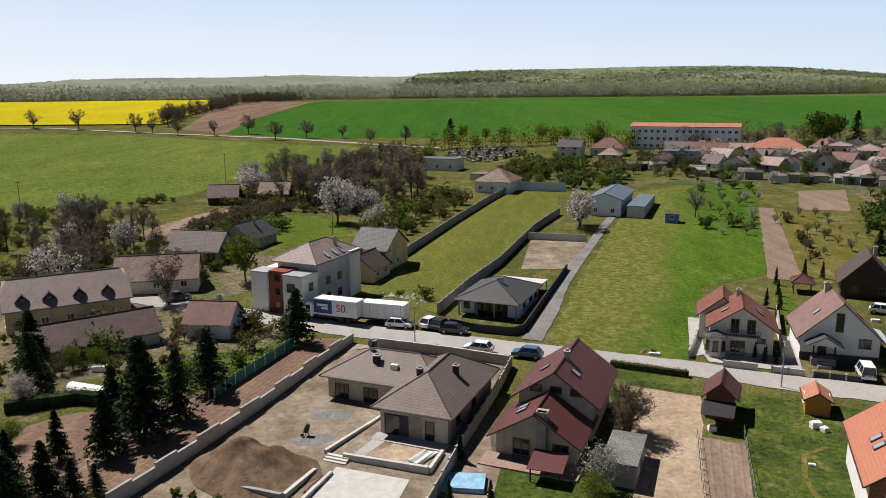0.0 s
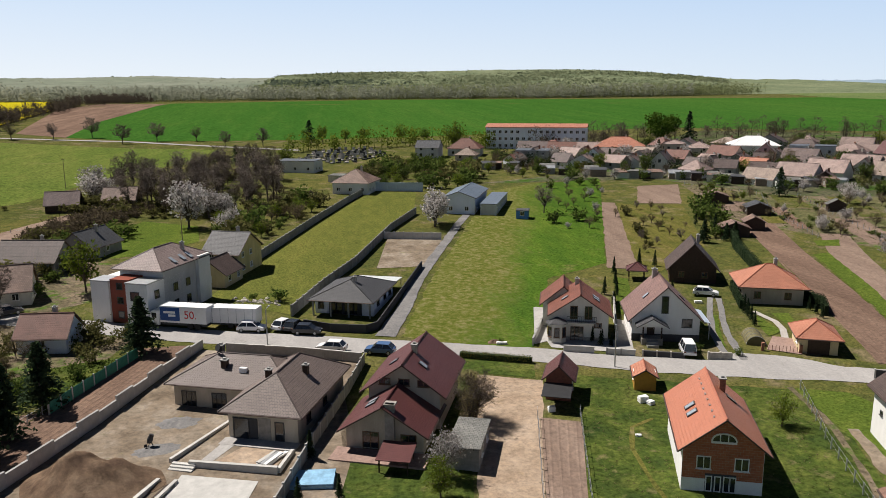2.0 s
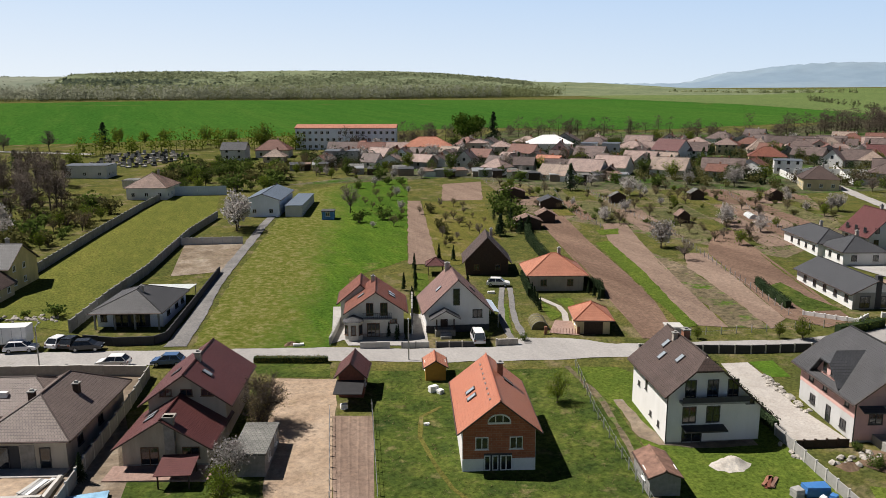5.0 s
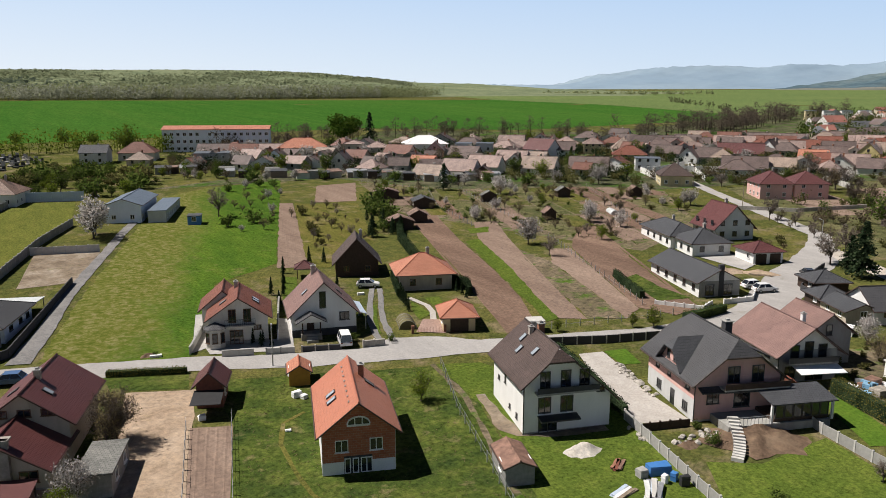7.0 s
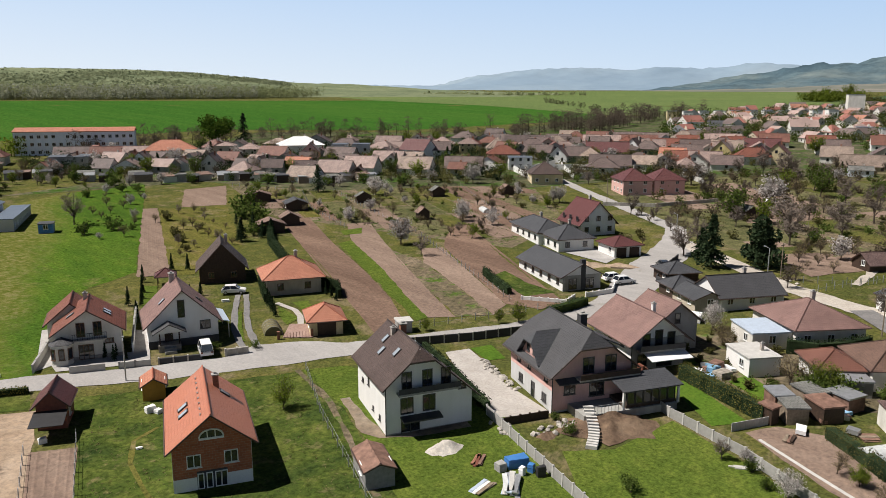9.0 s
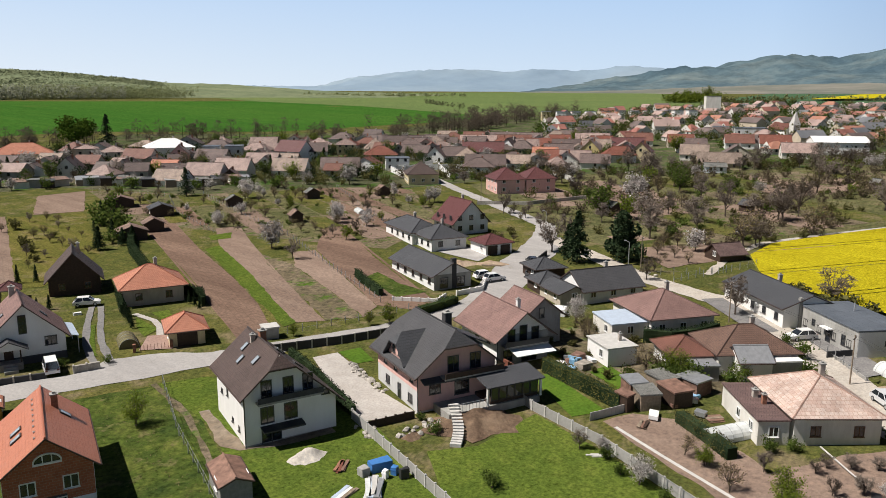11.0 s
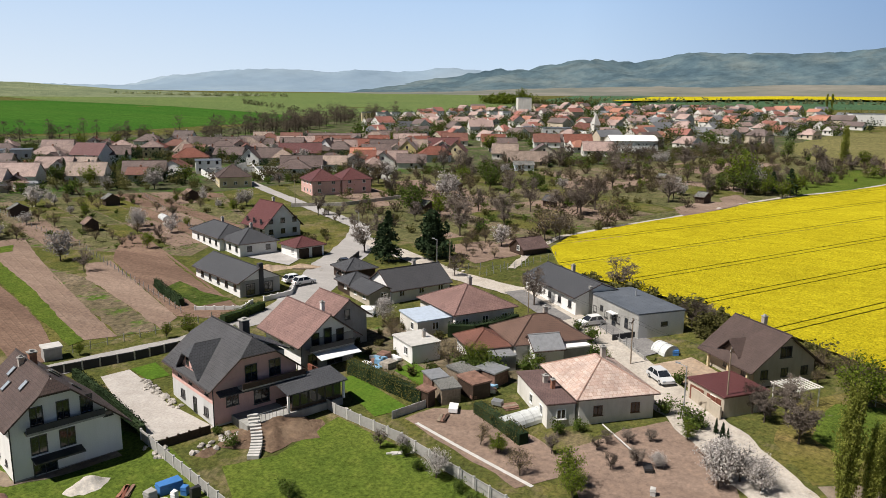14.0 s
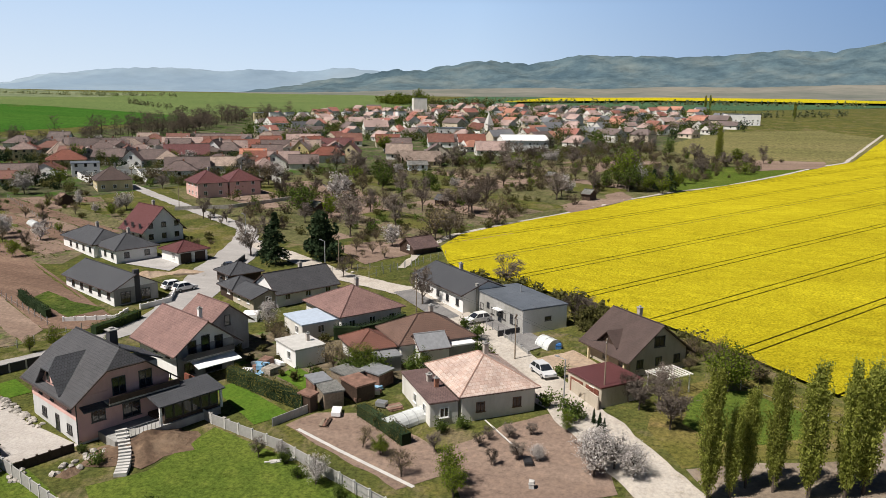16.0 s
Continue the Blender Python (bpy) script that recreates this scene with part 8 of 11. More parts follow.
def rising_land(name, stops, r0, r1, m, label, rough=6.0, power=1.4, step=0.25):
    """Hills as seen from the village: crest heights by bearing, sloping up from r0 to r1 and gently down behind."""
    v, f, rows = [], [], 22
    azs = np.arange(stops[0][0], stops[-1][0] + step / 2, step)
    for az in azs:
        e = profile(stops, az)
        top = 37.0 + r1 * math.tan(radians(e))
        for k in range(rows + 1):
            q = k / (rows - 3)
            r = r0 + (r1 - r0) * q
            x, y = polar(az, r)
            low = zg(x, y) - 2
            z = low + max(0.0, top - low) * (min(q, 1.0) ** power) - (max(0, q - 1) * 180)
            z += rough * (0.4 - 2 * abs(noise.noise((x * 0.0022, y * 0.0022, 1.3))) if rough > 20 else noise.noise((x * 0.004, y * 0.004, 1.3))) * min(q, 1) * (0.35 if k == rows - 3 else 1.0)
            z += rough * 0.35 * noise.noise((x * 0.02, y * 0.02, 4.0)) * min(q, 1)
            v.append((x, y, z))
    n = rows + 1
    for i in range(len(azs) - 1):
        for k in range(rows):
            f.append((i * n + k, i * n + k + 1, (i + 1) * n + k + 1, (i + 1) * n + k))
    me = bpy.data.meshes.new(name)
    me.from_pydata(v, [], f)
    me.materials.append(m)
    me.shade_smooth()
    return tagged(new(name, me), label, "hill", kind="structure")


rising_land("backdrop_hill", [(-3.2, 0.6), (-2.2, 1.25), (-1.6, 1.45), (2.9, 1.66), (9, 1.68), (13, 1.73), (18.5, 1.76), (23, 1.64), (27.3, 1.3), (30.2, 0.98), (33.5, 0.84), (38, 0.62), (44, 0.36), (50, 0.2)], 1400, 2400, HILL, "wooded hill with spring forest paled by painted haze", 7, 1.2)
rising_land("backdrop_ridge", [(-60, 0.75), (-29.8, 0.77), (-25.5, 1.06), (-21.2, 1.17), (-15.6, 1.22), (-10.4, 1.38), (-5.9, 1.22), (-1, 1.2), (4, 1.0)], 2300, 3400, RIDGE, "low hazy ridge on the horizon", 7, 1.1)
# farther range: a stronger haze tint put into its own colour
HAZE_RANGE = hill_mat("pale_haze_mountain", (0.19, 0.26, 0.33), (0.215, 0.285, 0.35), (0.24, 0.305, 0.36), 0.006, 0.0016, 2.0, 0.25)
rising_land("backdrop_far_range", [(30, 0.5), (36, 0.72), (40.9, 0.95), (43.5, 1.4), (46.6, 1.82), (49.5, 2.05), (51.7, 2.05), (54.7, 1.9), (57, 2.05), (60.7, 2.05), (63.5, 2.3), (66, 2.1), (72, 1.8), (82, 1.2)], 3700, 4550, HAZE_RANGE, "mountain range on the horizon in painted pale blue haze", 26, 1.7, 0.4)
rising_land("backdrop_mountains", [(56, 0.4), (60, 1.2), (62, 1.6), (64.6, 1.9), (66.5, 2.3), (69.8, 2.35), (73.5, 2.9), (76.8, 2.8), (81.7, 3.4), (86.8, 3.32), (91.3, 3.44), (94.5, 3.58), (97.3, 3.4), (100.4, 3.9), (106, 4.2), (115, 3.9), (130, 3.0)], 3200, 4250, MOUNTAIN, "wooded mountain range beyond the plain, tinted blue as haze", 40, 1.7, 0.4)


def hill_clumps(name, stops, r0, r1, power, n, size, m, label, crest=False):
    """Tree crowns spread over a hillside."""
    rng, s = random.Random(n), Shape()
    for _ in range(n):
        az = rng.uniform(stops[0][0], stops[-1][0])
        q = 1.0 if crest else rng.uniform(0.0, 1.0) ** 0.8
        r = r0 + (r1 - r0) * q
        x, y = polar(az, r)
        low = zg(x, y) - 2
        z = low + max(0.0, 37.0 + r1 * math.tan(radians(profile(stops, az))) - low) * q ** power
        t = size * rng.uniform(0.5, 1.3)
        for _ in range(6):
            quads(s, rng, (x + rng.gauss(0, t), y + rng.gauss(0, t), z + rng.uniform(-0.8, 0.1) * t), t * 1.3, 2.0)
    return tagged(new(name, s.mesh(name, m)), label, "woodland", kind="stuff")


HILL_STOPS = [(-3.2, 0.6), (-2.2, 1.25), (-1.6, 1.45), (2.9, 1.66), (9, 1.68), (13, 1.73), (18.5, 1.76), (23, 1.64), (27.3, 1.3), (30.2, 0.98)]
# leaf colours raised and blued to stand in for haze on the hill
HILL_WOOD = leaf_mat("haze_pale_hill_leaves", (0.18, 0.21, 0.125), (0.225, 0.25, 0.145), 0.6)
HILL_DARK = leaf_mat("hill_conifer_leaves", (0.08, 0.105, 0.075), (0.12, 0.145, 0.10), 0.4)
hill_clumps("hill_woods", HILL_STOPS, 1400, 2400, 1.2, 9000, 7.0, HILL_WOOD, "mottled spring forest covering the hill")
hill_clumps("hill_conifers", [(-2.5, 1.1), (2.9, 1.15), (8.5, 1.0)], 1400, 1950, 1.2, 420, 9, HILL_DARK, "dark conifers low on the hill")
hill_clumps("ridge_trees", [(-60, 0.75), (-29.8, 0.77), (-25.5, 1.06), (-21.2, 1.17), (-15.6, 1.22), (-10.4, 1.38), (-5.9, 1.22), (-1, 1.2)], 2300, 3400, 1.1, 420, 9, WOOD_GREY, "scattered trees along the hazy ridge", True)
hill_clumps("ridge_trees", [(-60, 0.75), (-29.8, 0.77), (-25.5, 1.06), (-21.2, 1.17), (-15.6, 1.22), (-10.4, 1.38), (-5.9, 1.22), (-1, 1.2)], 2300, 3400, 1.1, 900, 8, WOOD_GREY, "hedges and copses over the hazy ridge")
# foothill colour dulled with the same painted haze
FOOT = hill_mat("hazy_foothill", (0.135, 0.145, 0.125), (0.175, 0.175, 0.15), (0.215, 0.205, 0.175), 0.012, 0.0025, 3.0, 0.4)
rising_land("backdrop_foothills", [(52, 0.3), (60, 0.55), (67, 0.75), (74, 0.95), (79, 1.05), (83, 1.0), (88, 1.2), (93, 1.15), (97, 1.3), (102, 1.35), (108, 1.5), (118, 1.4), (130, 1.2)], 2700, 3600, FOOT, "olive foothills dulled by painted haze before the mountains", 10, 1.6, 0.4)

# ---- single trees: place and height ----
for _t in (
    (34.0, 184.5, 10.9), (-63.8, 250.4, 10.3), (-27.3, 193.6, 12.8), (-20.4, 209.4, 6.4), (-18.2, 186.3, 5.0), (-67.6, 156.8, 8.5),
    (-81.1, 158.9, 7.4), (-47.0, 123.4, 3.2), (-49.8, 83.5, 4.6), (14.9, 65.2, 5.5), (117.4, 127.2, 6.9), (147.0, 138.3, 6.3),
    (123.1, 156.4, 4.5), (154.8, 187.6, 6.4), (35.1, 189.2, 9.8), (88.5, -4.9, 5.4), (78.1, 20.0, 3.3), (89.9, 0.9, 1.9),
    (81.6, 25.8, 1.9), (150.6, 141.8, 5.6), (187.5, 141.3, 5.2), (116.4, 49.0, 4.7), (124.2, 158.7, 3.9), (188.5, 139.9, 5.2),
):
    plant("blossom_tree", *_t)
for _t in (
    (-46.5, 123.4, 9.8), (-118.7, 466.9, 13.0), (-269.2, 503.1, 13.9), (-236.4, 496.5, 14.5), (-191.9, 476.9, 12.9), (-188.4, 525.1, 17.2),
    (-137.0, 458.5, 10.1), (-94.0, 429.3, 11.3), (-78.3, 439.9, 11.3), (-57.3, 439.4, 8.7), (-38.5, 405.3, 9.0), (-19.4, 404.5, 10.4),
    (-181.5, 477.5, 10.5), (-158.8, 457.7, 11.7), (66.8, 196.8, 9.0), (20.0, 76.4, 6.5), (114.1, 116.0, 5.2), (155.7, 77.9, 7.2),
    (187.1, 113.3, 6.9), (167.5, 81.6, 7.0), (322.7, 247.6, 6.3), (87.9, 11.5, 2.5), (107.3, -9.8, 5.6), (187.9, 43.7, 6.9),
    (214.6, 76.8, 7.4), (136.0, 31.0, 7.0),
):
    plant("bare_tree", *_t)
for _t in (
    (147.1, 51.6, 4.5), (135.8, 5.0, 5.1), (80.7, 28.0, 2.5), (107.5, -6.3, 4.3), (105.6, -7.7, 4.5), (220.9, 63.2, 10.6),
    (181.4, 66.9, 9.6), (190.2, 45.3, 6.3), (255.9, 30.9, 9.9), (278.4, 22.6, 7.7), (222.0, 48.6, 11.2), (232.5, 47.5, 11.7),
    (151.4, 20.3, 7.0), (136.6, 3.0, 4.7), (198.6, 62.3, 6.0), (192.7, 85.6, 6.0), (418.6, -39.1, 6.8),
):
    plant("bare_tree", *_t)
for _t in (
    (-34.8, 71.9, 7.3), (-32.5, 76.3, 11.5), (-30.4, 80.9, 8.5), (-29.1, 87.9, 8.4), (-39.4, 71.1, 5.5), (-37.4, 80.0, 6.8),
    (-37.8, 86.9, 5.8), (-21.3, 105.2, 8.4), (-54.9, 95.7, 7.9), (-41.0, 65.2, 6.3), (-37.3, 64.3, 5.7), (-34.7, 64.3, 4.0),
    (-33.0, 65.3, 2.9), (151.1, 69.0, 11.0), (155.4, 73.6, 7.0), (315.0, 107.8, 4.7), (438.4, 99.8, 7.5), (204.1, 374.4, 16.1), (144.3, 204.9, 9.1),
    (90.9, 153.4, 5.4), (156.8, 261.6, 6.7),
):
    plant("fir_tree", *_t, 1.15)
for _t in (
    (4.7, 427.4, 11.9), (-26.4, 324.3, 8.4),
):
    plant("fir_tree", *_t, 1.35)
for _t in (
    (-37.1, 137.5, 10.3), (74.8, 367.8, 14.9), (11.7, 418.4, 10.8), (24.1, 417.3, 9.2), (33.3, 416.4, 9.8), (66.8, 412.7, 8.5),
    (54.7, 414.2, 10.7), (-5.9, 200.8, 5.4), (-0.5, 217.8, 4.2), (-45.8, 73.9, 3.5), (-49.2, 94.8, 3.9), (-5.4, 318.3, 9.5),
    (82.9, 293.0, 5.5), (104.5, 274.3, 5.2), (83.6, 78.3, 2.3), (97.0, 71.4, 3.7), (53.2, 68.3, 4.3), (94.5, 73.3, 2.8),
    (101.0, 66.0, 1.7), (85.8, 16.4, 1.9), (80.4, 6.9, 3.7), (104.4, 27.6, 4.7), (109.4, 21.1, 3.2), (115.1, 13.2, 2.5),
    (97.3, -0.7, 2.6), (325.9, 16.1, 11.2),
):
    plant("leafy_tree", *_t)
for _t in (
    (288.4, 12.6, 14.5), (292, 16, 11.0), (284, 5, 7.5), (281, 0, 6.5), (298.7, 7.3, 9.1), (288.2, -3.9, 7.7), (374.0, 142.1, 10.0), (795.7, -10.4, 10.7), (1429.2, 530.3, 27.2), (1122.1, 444.8, 23.2),
):
    plant("leafy_tree", *_t)
plant("leafy_tree", 114.6, -17.6, 7.4, 1.15)
plant("bare_tree", 101.6, -11.4, 6.2)
for _t in (
    (87.6, -15.4, 13.6), (89.0, -17.4, 9.4), (91.2, -18.8, 10.4), (91.2, -21.2, 12.6), (91.0, -24.2, 13.6), (92.2, -27.4, 14.0), (93.6, -29.2, 13.6),
    (380.5, -18.1, 18.1), (769.6, -84.9, 17.4), (1080.5, -7.2, 19.6), (1084.4, -12.8, 19.7),
):
    plant("poplar_tree", *_t, 0.76)

# ---- groves, gardens and hedges ----
plant("blossom_tree", 287.0, 8.6, 10.5)
for _x, _y, _h in ((92.6, -4.4, 3.6), (90.6, -6.6, 4.4), (89.4, -8.6, 3.8)):
    plant("blossom_tree", _x, _y, _h, 1.25)
plant("fir_tree", 286.4, -2.0, 9.0, 1.4)
plant("fir_tree", 289.0, 3.4, 7.5, 1.4)
plant("dark_tree", 158.1, 62.2, 11.0, 0.9)
plant("chestnut_tree", 188.1, 374.2, 18.5, 1.05)
GROVE = [(-60, 250), (-58, 300), (-16, 306), (-6, 280), (-6, 228), (-14, 208), (-34, 210), (-50, 224)]
for _x, _y in scatter(GROVE, 84, 3.2):
    plant("grove_tree", _x, _y, planter.uniform(8, 12.5), 1.15)
thicket("undergrowth", scatter(GROVE, 90, 2.4), 1.2, 3.2, SCRUB, "olive-brown undergrowth beneath leafless trees")
for _x, _y, _h in ((-60.5, 236, 9.5), (-57, 238, 8), (-28.4, 210.8, 9.0), (-24, 207, 7.6), (-19.6, 205.2, 7.6), (-16.7, 191.6, 5.6)):
    plant("blossom_tree", _x, _y, _h, 1.15)
THICKET = [(-60.5, 176.8), (-54.4, 186.9), (-46.2, 193.7), (-42.6, 209.3), (-45.8, 225.9), (-54.2, 215.0), (-61.5, 201.8), (-64.5, 189.3)]
thicket("bushes", scatter(THICKET, 70, 1.8), 1.4, 3.6, SCRUB, "dense overgrown thicket above the lawn")
for _x, _y in scatter([(-62, 215), (-30, 205), (-18, 215), (-40, 240), (-62, 245)], 34, 2.4):
    plant("olive_shrub", _x, _y, planter.uniform(1.5, 4.0), 1.3)
LEFT_TREES = [(-120, 150), (-110, 196), (-92, 200), (-66, 176), (-56, 150), (-66, 128), (-90, 120)]
for _i, (_x, _y) in enumerate(scatter(LEFT_TREES, 55, 3.4)):
    plant(("grove_tree", "bare_tree", "grove_tree", "leafy_tree", "bare_tree", "grove_tree", "bare_tree", "blossom_tree")[_i % 8], _x, _y, planter.uniform(5.5, 10))
thicket("bushes", scatter(LEFT_TREES, 80, 2.6), 1.2, 2.8, LEAF_OLIVE, "rough bushes between the old gardens")
for _i, (_x, _y) in enumerate(scatter([(-40, 176), (-62, 172), (-60, 186), (-38, 192)], 12, 3)):
    plant("shrub" if _i % 2 else "olive_shrub", _x, _y, planter.uniform(2, 3.4), 1.6)
for _x, _y in scatter([(-82, 232), (-92, 222), (-130, 198), (-128, 190), (-92, 214), (-78, 224)], 22, 3):
    plant("olive_shrub", _x, _y, planter.uniform(0.9, 2.6), 1.2)
GARDENS = [(114, 180), (128, 232), (150, 205), (190, 184), (206, 166), (172, 122), (137, 112), (128, 132)]
for _i, (_x, _y) in enumerate(scatter(GARDENS, 70, 3.6)):
    plant(("budding_tree", "budding_tree", "leafy_tree", "bare_tree", "budding_tree", "blossom_tree", "budding_tree")[_i % 7], _x, _y, planter.uniform(2.2, 4.2))
for _i, (_x, _y) in enumerate(scatter(GARDENS, 70, 2.2)):
    plant(("shrub", "olive_shrub")[_i % 2], _x, _y, planter.uniform(0.6, 1.5), 1.2)
ALLOT = [(172, 62), (182, 88), (200, 115), (232, 148), (262, 140), (330, 82), (430, 5), (400, -50), (324, -22), (278, 8), (222, 34), (176, 46)]
for _i, (_x, _y) in enumerate(scatter(ALLOT, 74, 7.0)):
    plant(("bare_tree", "budding_tree", "bare_tree", "bare_tree", "leafy_tree", "bare_tree", "budding_tree", "blossom_tree", "green_tree")[_i % 9], _x, _y, planter.uniform(4.0, 10.0), 1.15)
thicket("bushes", scatter(ALLOT, 150, 2.6), 1.6, 4.6, SCRUB, "brown leafless scrub over the allotments")
thicket("bushes", scatter(ALLOT, 120, 3.0), 1.0, 3.8, LEAF_OLIVE, "straggly olive bushes over the allotments")
thicket("bushes", scatter(ALLOT, 90, 3.0), 1.0, 3.2, LEAF_GREEN, "green bushes over the allotments")
for _x, _y in scatter([(130, 4), (152, 26), (159, 30), (150, 12), (128, -14), (118, -26), (112, -28), (122, -14)], 26, 2.4):
    plant("olive_shrub", _x, _y, planter.uniform(1.6, 3.2), 1.4)
for _x, _y in scatter([(120, -13), (128, -10), (124, -24), (114, -24)], 9, 2.0):
    plant("budding_tree", _x, _y, planter.uniform(2.4, 4.0), 1.3)
for _row in (ROW_A, ROW_B):
    for _i, (_x, _y) in enumerate(scatter(_row, 60, 7, [VILLAGE_ROAD])):
        plant(("green_tree", "bare_tree", "blossom_tree", "leafy_tree", "fir_tree", "green_tree", "budding_tree")[_i % 7], _x, _y, planter.uniform(3.5, 8.5))
for _m, _n, _l in ((LEAF_GREEN, 220, "green garden trees between far houses"), (LEAF_OLIVE, 200, "budding garden trees between far houses"), (LEAF_DARK, 40, "dark conifers between far houses")):
    thicket("far_garden_trees", scatter(ROW_C, _n, 6), 4.0, 10.0, _m, _l, "trees")
for _row, _n in ((ROW_A, 130), (ROW_B, 190)):
    thicket("village_bushes", scatter(_row, _n, 4.0, [VILLAGE_ROAD]), 1.8, 4.6, LEAF_OLIVE, "budding bushes in yards between the houses")
    thicket("village_bushes", scatter(_row, _n // 2, 4.0, [VILLAGE_ROAD]), 2.0, 6.0, LEAF_DARK, "dark evergreens in yards between the houses")
BACK_GARDENS = [(64, 268), (72, 306), (100, 280), (135, 256), (168, 232), (188, 194), (150, 206), (130, 238), (110, 250), (84, 258)]
for _i, (_x, _y) in enumerate(scatter(BACK_GARDENS, 46, 4.0)):
    plant(("leafy_tree", "shrub", "budding_tree", "blossom_tree", "shrub", "bare_tree")[_i % 6], _x, _y, planter.uniform(2.0, 5.0))
for _i, (_x, _y) in enumerate(scatter([(24, 252), (60, 240), (68, 300), (40, 320), (22, 290)], 60, 3.5)):
    plant(("green_tree", "shrub", "leafy_tree", "olive_shrub", "green_tree")[_i % 5], _x, _y, planter.uniform(2.5, 6.0), 1.2)
for _i, (_x, _y) in enumerate(scatter([(-14, 168), (0, 198), (8, 226), (0, 236), (-16, 210), (-22, 190)], 46, 2.8)):
    plant(("budding_tree", "shrub", "leafy_tree", "olive_shrub")[_i % 4], _x, _y, planter.uniform(1.5, 5.0), 1.1)
for _i, (_x, _y) in enumerate(scatter([(62, 175), (80, 238), (98, 250), (104, 240), (78, 170)], 22, 4)):
    plant(("budding_tree", "shrub", "blossom_tree", "budding_tree")[_i % 4], _x, _y, planter.uniform(1.6, 3.6))
for _i, (_x, _y) in enumerate(scatter([(70, 138), (92, 202), (106, 196), (88, 150)], 20, 3.6)):
    plant(("budding_tree", "olive_shrub", "budding_tree", "bare_tree")[_i % 4], _x, _y, planter.uniform(1.4, 3.4))
for _i, (_x, _y) in enumerate(scatter([(98, 150), (106, 172), (116, 196), (110, 198), (100, 176), (94, 156)], 14, 2.6)):
    plant(("fir_tree", "shrub")[_i % 2], _x, _y, planter.uniform(2.4, 5.0))
for _i, (_x, _y) in enumerate(scatter([(160, 56), (172, 68), (184, 60), (178, 46), (164, 44)], 10, 3.4)):
    plant("budding_tree", _x, _y, planter.uniform(2.0, 3.6))
for _i, (_x, _y) in enumerate(scatter([(172, 92), (185, 112), (196, 112), (200, 102), (184, 86)], 14, 3.4)):
    plant(("budding_tree", "bare_tree")[_i % 2], _x, _y, planter.uniform(2.0, 4.2))
for _i, (_x, _y) in enumerate(scatter([(150, 86), (160, 90), (172, 102), (166, 108), (152, 94)], 18, 2.4)):
    plant(("budding_tree", "olive_shrub")[_i % 2], _x, _y, planter.uniform(1.2, 2.8))

for _i, (_x, _y) in enumerate(scatter([(-22, 112), (-34, 120), (-48, 112), (-60, 122), (-64, 104), (-52, 86), (-44, 90), (-34, 104)], 34, 2.8)):
    plant(("shrub", "olive_shrub", "budding_tree", "shrub", "bare_tree", "leafy_tree")[_i % 6], _x, _y, planter.uniform(1.2, 3.8), 1.2)
for _i, (_x, _y) in enumerate(scatter([(-70, 128), (-78, 150), (-60, 168), (-44, 156), (-42, 138), (-56, 126)], 26, 3.0)):
    plant(("shrub", "olive_shrub", "leafy_tree", "budding_tree")[_i % 4], _x, _y, planter.uniform(1.6, 4.8), 1.2)
_front = [(71.5, 298), (93.1, 274.5), (115.6, 255), (133.9, 248.5), (145.4, 236), (154.3, 220), (172.6, 212)]
_box = random.Random(5)
for (_x, _y), (_u, _v) in zip(_front, _front[1:]):
    for _k in range(5):
        _f = (_k + _box.uniform(0.2, 0.8)) / 5
        _px, _py = _x + (_u - _x) * _f + _box.gauss(0, 2.5), _y + (_v - _y) * _f + _box.gauss(0, 2.5)
        plain_house("shed", _px, _py, -22 + _box.gauss(0, 5), _box.uniform(3, 6), _box.uniform(3, 5), _box.uniform(2, 2.6), _box.uniform(2.7, 3.3), (GREY, WOOD_DARK, BEIGE, WOOD, OFFWHITE)[_k], (R_GREYOLD, R_SLATE, R_OLD, METAL, R_DARK)[(_k + int(_x)) % 5], "backyard outbuilding with a low sheet roof", "flat", "shed", 0, chim=False)

EDGE = [(200, 172), (232, 152), (262, 144), (330, 86), (430, 10), (480, 22), (360, 94), (262, 162), (215, 188)]
thicket("bushes", scatter(EDGE, 90, 3.0), 1.8, 5.0, SCRUB, "brown scrub along the edge of the village")
thicket("bushes", scatter(EDGE, 110, 3.2), 1.6, 4.6, LEAF_OLIVE, "budding bushes along the edge of the village")
thicket("bushes", scatter(EDGE, 60, 3.2), 1.6, 4.0, LEAF_GREEN, "green bushes along the edge of the village")
for _x, _y in scatter(EDGE, 34, 6):
    plant("bare_tree", _x, _y, planter.uniform(5, 10))
thicket("bushes", scatter([(-66, 128), (-36, 119), (-24, 111), (-27, 97), (-44, 92.5), (-60, 84), (-84, 100), (-80, 122)], 60, 2.4, [[(-70, 104), (-50, 128), (-38, 118), (-60, 92)]]), 0.8, 2.4, LEAF_OLIVE, "rough bushes round the old farm yards")
for _x, _y, _h in ((-41.5, 62, 9.5), (-44.5, 60.5, 8.5), (-38.6, 60.6, 6.5), (-52, 90, 7.0)):
    plant("fir_tree", _x, _y, _h, 1.35)

# ---- mounds, walls and fences ----


